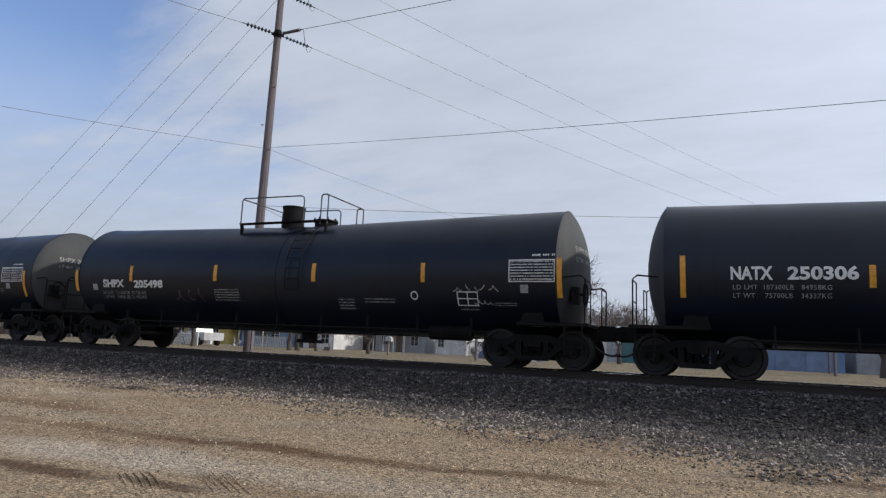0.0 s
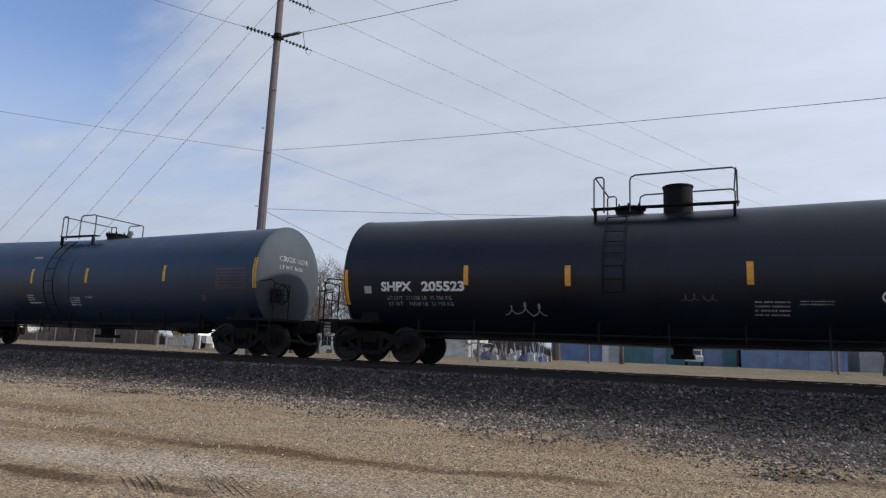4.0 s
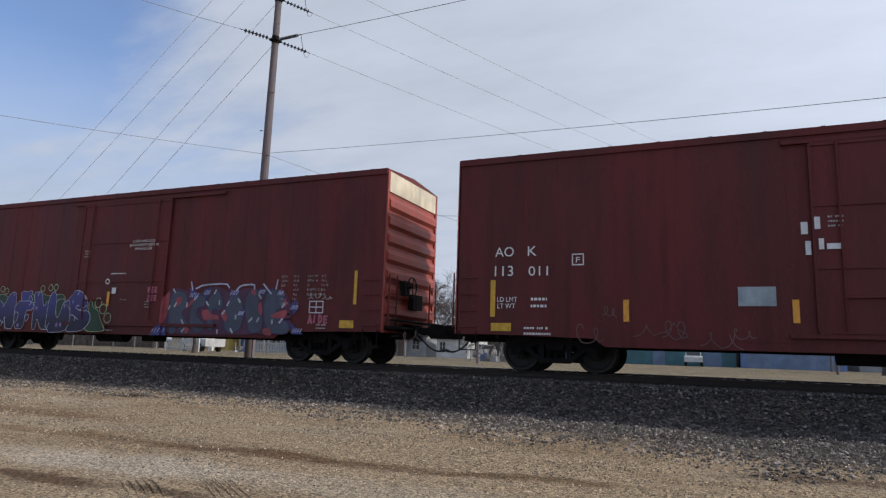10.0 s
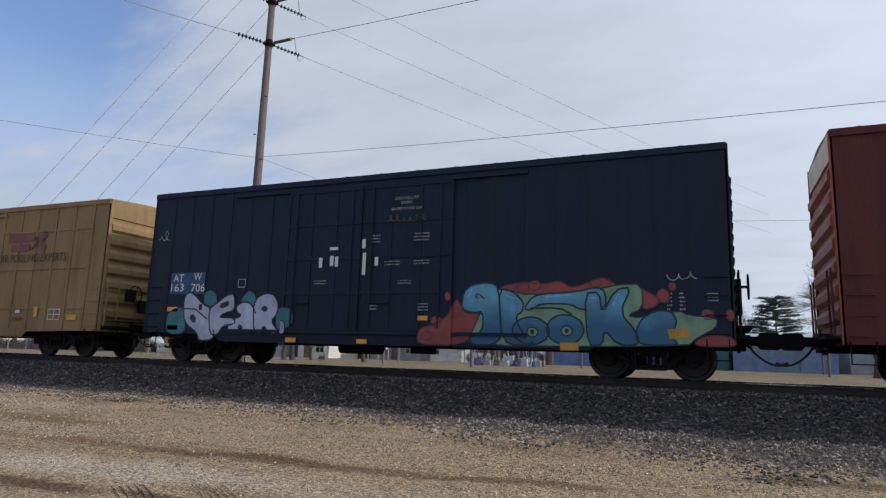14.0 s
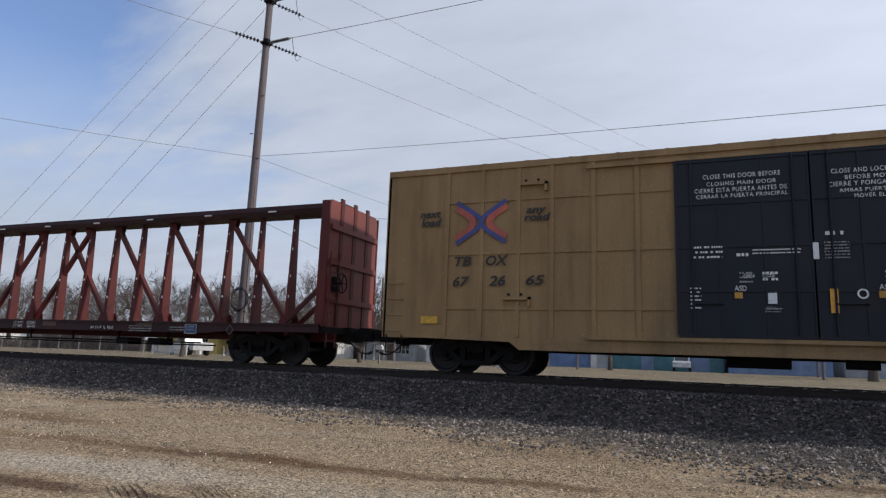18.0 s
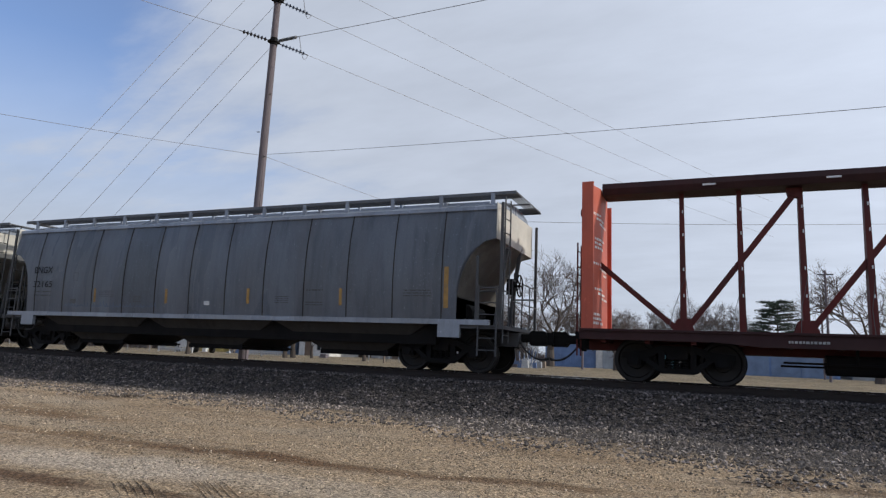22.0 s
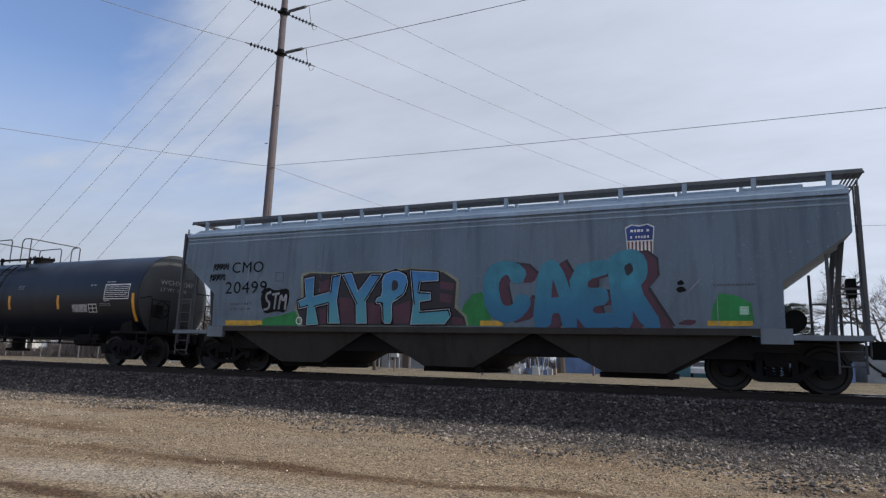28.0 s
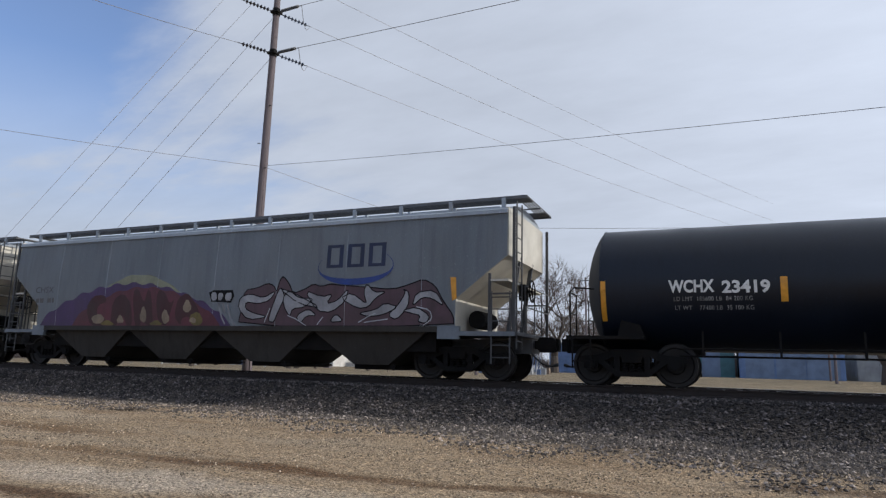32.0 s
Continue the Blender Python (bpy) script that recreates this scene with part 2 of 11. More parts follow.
M["sill_dark"] = material("sooty_dark_red_sill_paint", (0.030, 0.011, 0.012), 0.65, scale=1.5, vary=0.25, stain=(0.06, 0.02, 0.018), stain_amount=0.5, spec=0.3, streak=0.45)
M["walkway"] = material("galvanised_walkway_grating", (0.105, 0.11, 0.118), 0.55, 0.3, scale=3)
M["white"] = material("white_stencil_paint", (0.72, 0.72, 0.70), 0.6, scale=8, vary=0.12, stain=(0.35, 0.34, 0.32), stain_amount=0.5, bump=0.0)
M["dim_white"] = material("worn_white_stencil_paint", (0.36, 0.36, 0.36), 0.7, scale=14, vary=0.3, stain=(0.06, 0.06, 0.06), stain_amount=0.8, bump=0.0)
M["black"] = material("black_stencil_paint", (0.010, 0.010, 0.012), 0.85, scale=8, vary=0.2, bump=0.0, spec=0.2)
M["dim_black"] = material("worn_black_stencil_paint", (0.12, 0.12, 0.125), 0.7, scale=8, vary=0.2, bump=0.0)
M["reflector"] = material("yellow_reflector_tape", (0.66, 0.30, 0.03), 0.35, scale=9, vary=0.15, bump=0.0)
M["reflector_dim"] = material("faded_reflector_tape", (0.33, 0.19, 0.05), 0.5, scale=9, vary=0.25, stain=(0.16, 0.12, 0.08), stain_amount=0.6, bump=0.0)
M["label_yellow"] = material("yellow_notice_plate", (0.56, 0.33, 0.03), 0.5, scale=9, bump=0.0)
M["sticker"] = material("white_notice_sticker", (0.62, 0.64, 0.66), 0.5, scale=9, vary=0.12, bump=0.0)
M["ties"] = material("creosoted_timber", (0.055, 0.042, 0.034), 0.9, scale=3, stretch=(6, 1, 6), stain=(0.11, 0.09, 0.075), stain_amount=0.6)
M["rail"] = material("rusty_rail_steel", (0.026, 0.018, 0.015), 0.8, scale=5, stain=(0.014, 0.011, 0.010), stain_amount=0.6)
M["rail_top"] = material("polished_rail_head", (0.5, 0.5, 0.5), 0.25, 1.0, scale=5, bump=0.0)
M["pole"] = material("weathered_pole_timber", (0.135, 0.112, 0.120), 0.85, scale=2.0, vary=0.25, stretch=(5, 5, 0.4), stain=(0.085, 0.072, 0.074), stain_amount=0.6, bump=0.3)
M["guy"] = material("galvanised_guy_strand", (0.52, 0.54, 0.58), 0.7, scale=3, bump=0.0)
M["wire"] = material("aged_conductor", (0.24, 0.24, 0.255), 0.6, 0.2, scale=3, bump=0.0)
M["insulator"] = material("dark_glazed_insulator", (0.03, 0.028, 0.03), 0.25, scale=4, bump=0.0)
M["insulator_grey"] = material("grey_polymer_insulator", (0.10, 0.105, 0.115), 0.5, scale=4, bump=0.0)
M["railing"] = material("grey_painted_railing", (0.055, 0.056, 0.06), 0.6, scale=3, stain=(0.03, 0.022, 0.02), stain_amount=0.5)
M["hose"] = material("black_rubber_hose", (0.015, 0.015, 0.016), 0.6, scale=5)


# ---- mesh helpers ----
def box(bm, x0, y0, z0, x1, y1, z1):
    v = [bm.verts.new((x, y, z)) for x in (x0, x1) for y in (y0, y1) for z in (z0, z1)]
    for f in ((0, 1, 3, 2), (4, 6, 7, 5), (0, 4, 5, 1), (2, 3, 7, 6), (0, 2, 6, 4), (1, 5, 7, 3)):
        bm.faces.new([v[i] for i in f])


def tube(bm, p, q, r, n=8, r2=None):
    p, q = Vector(p), Vector(q)
    d = q - p
    if d.length < 1e-6:
        return
    a = d.orthogonal().normalized()
    b = d.normalized().cross(a)
    r2 = r if r2 is None else r2
    ring = []
    for c, rr in ((p, r), (q, r2)):
        ring.append([bm.verts.new(c + rr * (math.cos(2 * math.pi * k / n) * a + math.sin(2 * math.pi * k / n) * b)) for k in range(n)])
    for k in range(n):
        j = (k + 1) % n
        bm.faces.new((ring[0][k], ring[0][j], ring[1][j], ring[1][k]))
    bm.faces.new(ring[0][::-1])
    bm.faces.new(ring[1])


def pipe(bm, pts, r, n=6):
    """One bent tube through pts."""
    pts = [Vector(p) for p in pts]
    pts = [p for i, p in enumerate(pts) if i == 0 or (p - pts[i - 1]).length > 1e-5]
    rings, a = [], None
    for i, p in enumerate(pts):
        d = (pts[min(i + 1, len(pts) - 1)] - pts[max(i - 1, 0)]).normalized()
        if d.length < 0.5:
            d = Vector((0, 0, 1))
        a = d.orthogonal() if a is None else a - a.dot(d) * d
        a = (a if a.length > 1e-4 else d.orthogonal()).normalized()
        b = d.cross(a)
        k = 1.0
        if 0 < i < len(pts) - 1:
            c = max(min((p - pts[i - 1]).normalized().dot((pts[i + 1] - p).normalized()), 1), -0.6)
            k = 1 / math.sqrt((1 + c) / 2) ** 0.5
        rings.append([bm.verts.new(p + k * r * (math.cos(2 * math.pi * q / n) * a + math.sin(2 * math.pi * q / n) * b)) for q in range(n)])
    for u, v in zip(rings, rings[1:]):
        for q in range(n):
            j = (q + 1) % n
            bm.faces.new((u[q], u[j], v[j], v[q]))
    bm.faces.new(rings[0][::-1])
    bm.faces.new(rings[-1])


def beam(bm, p, q, w, h):
    """A rectangular bar from p to q, w across and h deep."""
    p, q = Vector(p), Vector(q)
    d = (q - p).normalized()
    side = d.cross(Vector((0, 1, 0)))
    side = side.normalized() if side.length > 1e-4 else Vector((1, 0, 0))
    deep = d.cross(side).normalized()
    v = [bm.verts.new(c + a * w / 2 * side + b * h / 2 * deep) for c in (p, q) for a in (-1, 1) for b in (-1, 1)]
    for f in ((0, 1, 3, 2), (4, 6, 7, 5), (0, 4, 5, 1), (2, 3, 7, 6), (0, 2, 6, 4), (1, 5, 7, 3)):
        bm.faces.new([v[i] for i in f])


def prism(bm, pts, y0, y1):
    """The outline pts, (x, z) pairs, between two places across the track."""
    a = [bm.verts.new((x, y0, z)) for x, z in pts]
    b = [bm.verts.new((x, y1, z)) for x, z in pts]
    bm.faces.new(a)
    bm.faces.new(b[::-1])
    for i in range(len(pts)):
        j = (i + 1) % len(pts)
        bm.faces.new((a[i], b[i], b[j], a[j]))


def extrude_x(bm, pts, x0, x1):
    """The outline pts, (y, z) pairs, between two places along the track."""
    a = [bm.verts.new((x0, y, z)) for y, z in pts]
    b = [bm.verts.new((x1, y, z)) for y, z in pts]
    bm.faces.new(a)
    bm.faces.new(b[::-1])
    for i in range(len(pts)):
        j = (i + 1) % len(pts)
        bm.faces.new((a[i], b[i], b[j], a[j]))


def lathe_y(bm, prof, n=28):
    """A body of turning about the y axis through the origin; prof: (y, radius) pairs."""
    rings = [[bm.verts.new((r * math.cos(2 * math.pi * k / n), y, r * math.sin(2 * math.pi * k / n))) for k in range(n)] for y, r in prof]
    for a, b in zip(rings, rings[1:]):
        for k in range(n):
            j = (k + 1) % n
            bm.faces.new((a[k], a[j], b[j], b[k]))
    bm.faces.new(rings[0][::-1])
    bm.faces.new(rings[-1])


def mesh_of(bm, name, mat, smooth=False):
    bmesh.ops.recalc_face_normals(bm, faces=bm.faces)
    me = bpy.data.meshes.new(name)
    bm.to_mesh(me)
    bm.free()
    me.materials.append(M[mat] if isinstance(mat, str) else mat)
    if smooth:
        me.shade_smooth()
        me.set_sharp_from_angle(angle=radians(38))
    return me


def part(name, bm, mat, parent, label="", smooth=False, at=None):
    ob = new(name, mesh_of(bm, name, mat, smooth) if isinstance(bm, bmesh.types.BMesh) else bm)
    ob.parent = parent
    if at is not None:
        ob.matrix_basis = at
    return tagged(ob, label)


def thing(name, label, category, at=(0, 0, 0), group="", kind=""):
    ob = new(name)
    ob.location = at
    return tagged(ob, label, category, group, kind)


def solo(name, bm, mat, label, category="", group="", kind="", smooth=False, at=(0, 0, 0)):
    ob = new(name, mesh_of(bm, name, mat, smooth))
    ob.location = at
    return tagged(ob, label, category, group, kind)


def letters(txt, height, width=None, bold=0.0, gap=1.0, lean=0.0):
    """A bmesh of the words with capitals as high as given, in the xz plane, from x = 0; width stretches them."""
    cu = bpy.data.curves.new("letters", "FONT")
    cu.body, cu.size, cu.offset, cu.space_character, cu.resolution_u, cu.shear = txt, height / 0.69, bold, gap, 3, lean
    ob = bpy.data.objects.new("letters", cu)
    scene.collection.objects.link(ob)
    dg = bpy.context.evaluated_depsgraph_get()
    me = bpy.data.meshes.new_from_object(ob.evaluated_get(dg))
    bm = bmesh.new()
    bm.from_mesh(me)
    bpy.data.objects.remove(ob)
    bpy.data.curves.remove(cu)
    bpy.data.meshes.remove(me)
    if bm.verts:
        xs = [v.co.x for v in bm.verts]
        k = width / (max(xs) - min(xs)) if width else 1.0
        x0 = min(xs)
        for v in bm.verts:
            v.co = Vector(((v.co.x - x0) * k, 0, v.co.y))
    return bm


# ---- the train: shared running gear ----
WHEEL_R, AXLE = 0.457, 0.89


def wheelset_mesh():
    bm = bmesh.new()
    prof = [(-0.78, 0.10), (-0.78, 0.17), (-0.74, 0.19), (-0.76, 0.36), (-0.80, 0.385), (-0.80, 0.452), (-0.70, 0.457), (-0.675, 0.485), (-0.655, 0.485), (-0.655, 0.39), (-0.70, 0.36), (-0.68, 0.18), (-0.60, 0.11)]
    lathe_y(bm, prof)
    lathe_y(bm, [(-y, r) for y, r in prof[::-1]])
    tube(bm, (0, -1.05, 0), (0, 1.05, 0), 0.08, 10)
    for y in (-1.05, 1.05):
        for k in range(3):
            a = 2 * math.pi * k / 3
            box(bm, 0.05 * math.cos(a) - 0.02, y - 0.03, 0.05 * math.sin(a) - 0.02, 0.05 * math.cos(a) + 0.02, y + 0.03, 0.05 * math.sin(a) + 0.02)
    return mesh_of(bm, "wheelset", "wheel", True)


def side_frame_mesh():
    bm = bmesh.new()
    y0, y1 = -1.12, -0.98
    top = [(-1.14, 0.62), (-0.72, 0.66), (-0.36, 0.78), (0.36, 0.78), (0.72, 0.66), (1.14, 0.62)]
    low = [(1.14, 0.50), (0.70, 0.46), (0.40, 0.62), (-0.40, 0.62), (-0.70, 0.46), (-1.14, 0.50)]
    prism(bm, top + low, y0, y1)
    # the lower member, a shallow bow under the springs
    prism(bm, [(-0.74, 0.50), (-0.64, 0.42), (-0.34, 0.20), (0.34, 0.20), (0.64, 0.42), (0.74, 0.50), (0.60, 0.52), (0.30, 0.31), (-0.30, 0.31), (-0.60, 0.52)], y0 - 0.01, y1 + 0.01)
    for s in (-1, 1):
        prism(bm, [(s * 0.26, 0.28), (s * 0.37, 0.28), (s * 0.39, 0.66), (s * 0.26, 0.66)][::s], y0 + 0.005, y1 - 0.005)
        # journal box and its bearing end
        box(bm, s * AXLE - 0.15, y0 - 0.02, 0.36, s * AXLE + 0.15, y1, 0.62)
        tube(bm, (s * AXLE, y0 - 0.09, WHEEL_R), (s * AXLE, y0, WHEEL_R), 0.105, 12)
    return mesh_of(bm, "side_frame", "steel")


def spring_mesh():
    bm = bmesh.new()
    pts = [(0.06 * math.cos(a), 0.06 * math.sin(a), 0.30 + 0.28 * k / 30) for k in range(31) for a in (2 * math.pi * k / 6,)]
    pipe(bm, pts, 0.017, 5)
    return mesh_of(bm, "spring", "steel")


def bolster_mesh():
    bm = bmesh.new()
    prism(bm, [(-0.20, 0.50), (0.20, 0.50), (0.22, 0.70), (-0.22, 0.70)], -1.14, 1.14)
    tube(bm, (0, 0, 0.70), (0, 0, 0.80), 0.22, 14)
    for s in (-1, 1):
        # brake beams with their shoes
        box(bm, s * 0.36 - 0.05, -0.80, 0.34, s * 0.36 + 0.05, 0.80, 0.44)
        for y in (-0.72, 0.72):
            box(bm, s * 0.40 - 0.03, y - 0.06, 0.30, s * 0.40 + 0.06, y + 0.06, 0.52)
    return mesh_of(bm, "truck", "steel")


def coupler_mesh():
    bm = bmesh.new()
    box(bm, -0.6, -0.10, 0.78, 0.0, 0.10, 0.98)
    prism(bm, [(0.0, 0.70), (0.34, 0.70), (0.40, 0.78), (0.40, 0.98), (0.34, 1.06), (0.0, 1.06), (-0.06, 0.98), (-0.06, 0.78)], -0.17, 0.06)
    prism(bm, [(0.30, 0.73), (0.46, 0.73), (0.46, 1.03), (0.30, 1.03)], -0.06, 0.13)
    box(bm, -0.46, -0.20, 0.62, -0.40, 0.20, 1.0)
    return mesh_of(bm, "coupler", "steel")


def hose_mesh():
    bm = bmesh.new()
    pts = [(0.62 * k / 12, -0.28 - 0.02 * k / 12, 0.74 - 0.40 * math.sin(math.pi * 0.5 * k / 12) ** 0.8 + 0.05 * (k / 12) ** 3) for k in range(13)]
    pipe(bm, pts, 0.026, 6)
    tube(bm, (-0.10, -0.28, 0.80), (0.02, -0.28, 0.74), 0.035, 8)
    tube(bm, pts[-1], (pts[-1][0] + 0.10, pts[-1][1], pts[-1][2] + 0.03), 0.04, 8)
    return mesh_of(bm, "air_hose", "hose", True)


GEAR = {"wheelset": wheelset_mesh(), "side_frame": side_frame_mesh(), "spring": spring_mesh(), "bolster": bolster_mesh(), "coupler": coupler_mesh(), "hose": hose_mesh()}
CARS, WHEELSETS, CUTS = [], [], {}
NEAR = 15.55        # the near side of the train on the plan


def railcar(name, label, x0, x1, truck_x, face):
    """A car with couplers and two trucks; x0, x1: its ends, truck_x: truck centres, face: half its length to the couplers' faces."""
    mid = (x0 + x1) / 2
    xc = plan(mid, NEAR)[0]
    car = thing(name, label, "rail car", (xc, TRACK, RAIL), "cars of the freight train")
    car.scale = (ALONG, 1, 1)
    CARS.append((car, xc))
    for tx in truck_x:
        tr = part("truck", GEAR["bolster"], None, car, at=pose(tx - mid, 0, 0))
        for turn in (0, 180):
            part("side_frame", GEAR["side_frame"], None, tr, at=pose(0, 0, 0, 0, 0, turn))
            for x in (-0.16, 0.0, 0.16):
                part("spring", GEAR["spring"], None, tr, at=pose(x, -1.05 if turn == 0 else 1.05, 0))
        for s in (-1, 1):
            WHEELSETS.append(part("wheelset", GEAR["wheelset"], None, tr, "dark freight wheels on their axle", at=pose(s * AXLE, 0, WHEEL_R)))
    for s, turn in ((1, 0), (-1, 180)):
        part("coupler", GEAR["coupler"], None, car, at=pose(s * (face - 0.40), 0, 0, 0, 0, turn))
        part("air_hose", GEAR["hose"], None, car, "drooping black air brake hose", at=pose(s * (face - 0.62), 0, 0, 0, 0, turn))
    return car, xc


def surface_tank(r, zc, sag, half):
    """Places a flat drawing on a tank's near side, r being its radius and zc its axis."""
    def put(v):
        axis = zc - sag * (1 - abs(v.x) / half)
        d = v.z - axis
        v.y = -math.sqrt(max(r * r - d * d, 0.0)) - 0.006 - abs(v.y)
    return put


def raised(put, v):
    v.y += 0.006
    put(v)


def surface_flat(y):
    def put(v):
        v.y = y - 0.006 - abs(v.y)
    return put


def loose(bm):
    """The pieces of a drawing from left to right; pieces over one another, like a dot and its stem, stay together."""
    left, groups = set(bm.verts), []
    while left:
        todo, seen = [left.pop()], set()
        while todo:
            v = todo.pop()
            seen.add(v)
            for e in v.link_edges:
                o = e.other_vert(v)
                if o in left:
                    left.discard(o)
                    todo.append(o)
        groups.append(seen)
    groups.sort(key=lambda g: min(v.co.x for v in g))
    out = []
    for g in groups:
        if out and min(v.co.x for v in g) < max(v.co.x for v in out[-1]) - 0.3 * (max(v.co.x for v in g) - min(v.co.x for v in g)):
            out[-1] |= g
        else:
            out.append(g)
    return out


def writing(car, put, txt, x, z, h, mat="white", width=None, bold=0.0, gap=1.0, label="", lean=0.0):
    """Large words letter by letter, small print as one part."""
    bm = letters(txt, h, width, bold, gap, lean)
    for v in bm.verts:
        v.co.x += x
        v.co.y = 0.010
        v.co.z += z
    if h < 0.15:
        return tagged(laid("small_print", bm, mat, car, put, label), kind="stuff")
    for g in loose(bm):
        one = bmesh.new()
        made = {v: one.verts.new(v.co) for v in g}
        for f in bm.faces:
            if f.verts[0] in g:
                one.faces.new([made[v] for v in f.verts])
        laid("letter", one, mat, car, put, label)
    bm.free()


def bars(car, put, x, z, w, h, mat="dim_white", lines=1, name="stencil_block", seed=1, blocks=0):
    """Small print that cannot be read: lines of short bars, from the top left."""
    rnd = random.Random(seed)
    bm = bmesh.new()
    for i in range(lines):
        zt = z - i * h * 1.75
        u = x
        while u < x + w:
            ln = min(rnd.uniform(0.4, 0.9) * h, x + w - u)
            plate(bm, u, zt - h * 0.68, u + ln, zt, 1)
            u += ln + h * rnd.choice((0.22, 0.26, 0.3, 0.3, 0.9))
    for v in bm.verts:
        put(v.co)
    return tagged(part(name, bm, mat, car), kind="stuff")


def plate(bm, x0, z0, x1, z1, n=4, y=0.0):
    """A flat strip in the xz plane, cut into n pieces upwards."""
    rows = [[bm.verts.new((x, y, z0 + (z1 - z0) * k / n)) for x in (x0, x1)] for k in range(n + 1)]
    for a, b in zip(rows, rows[1:]):
        bm.faces.new((a[0], a[1], b[1], b[0]))


def strip(car, put, x, z, w, h, mat, name, label="", n=4):
    bm = bmesh.new()
    plate(bm, x - w / 2, z - h / 2, x + w / 2, z + h / 2, n)
    for v in bm.verts:
        put(v.co)
    return part(name, bm, mat, car, label)


def outline_box(car, put, x, z, w, h, t, mat="white", name="stencil_box", cross=False):
    bm = bmesh.new()
    for a in ((x - w / 2, z - h / 2, x + w / 2, z - h / 2 + t), (x - w / 2, z + h / 2 - t, x + w / 2, z + h / 2), (x - w / 2, z - h / 2, x - w / 2 + t, z + h / 2), (x + w / 2 - t, z - h / 2, x + w / 2, z + h / 2)):
        plate(bm, *a, 2)
    if cross:
        plate(bm, x - w / 2, z - t / 2, x + w / 2, z + t / 2, 1)
        plate(bm, x - t / 2, z - h / 2, x + t / 2, z + h / 2, 2)
    for v in bm.verts:
        put(v.co)
    return part(name, bm, mat, car)


def rungs(bm, x, y, z0, z1, w, n, along="x", r=0.014):
    """A ladder: two stiles and n rungs."""
    d = Vector((w / 2, 0, 0)) if along == "x" else Vector((0, w / 2, 0))
    c = Vector((x, y, 0))
    for s in (-1, 1):
        tube(bm, c + s * d + Vector((0, 0, z0)), c + s * d + Vector((0, 0, z1)), r * 1.5, 6)
    for k in range(n):
        z = z0 + (z1 - z0) * (k + 0.5) / n
        tube(bm, c - d + Vector((0, 0, z)), c + d + Vector((0, 0, z)), r, 6)


def brake_wheel(car, x, y, z, s):
    bm = bmesh.new()
    pts = [(x, y + 0.26 * math.cos(a), z + 0.26 * math.sin(a)) for a in (2 * math.pi * k / 16 for k in range(17))]
    pipe(bm, pts, 0.018, 6)
    for k in range(5):
        a = 2 * math.pi * k / 5
        tube(bm, (x, y, z), (x, y + 0.26 * math.cos(a), z + 0.26 * math.sin(a)), 0.014, 5)
    tube(bm, (x - s * 0.16, y, z), (x + 0.02 * s, y, z), 0.03, 8)
    box(bm, x - s * 0.30, y - 0.14, z - 0.22, x - s * 0.14, y + 0.14, z + 0.16)
    return part("brake_wheel", bm, "steel", car, "spoked hand brake wheel on the car's end")


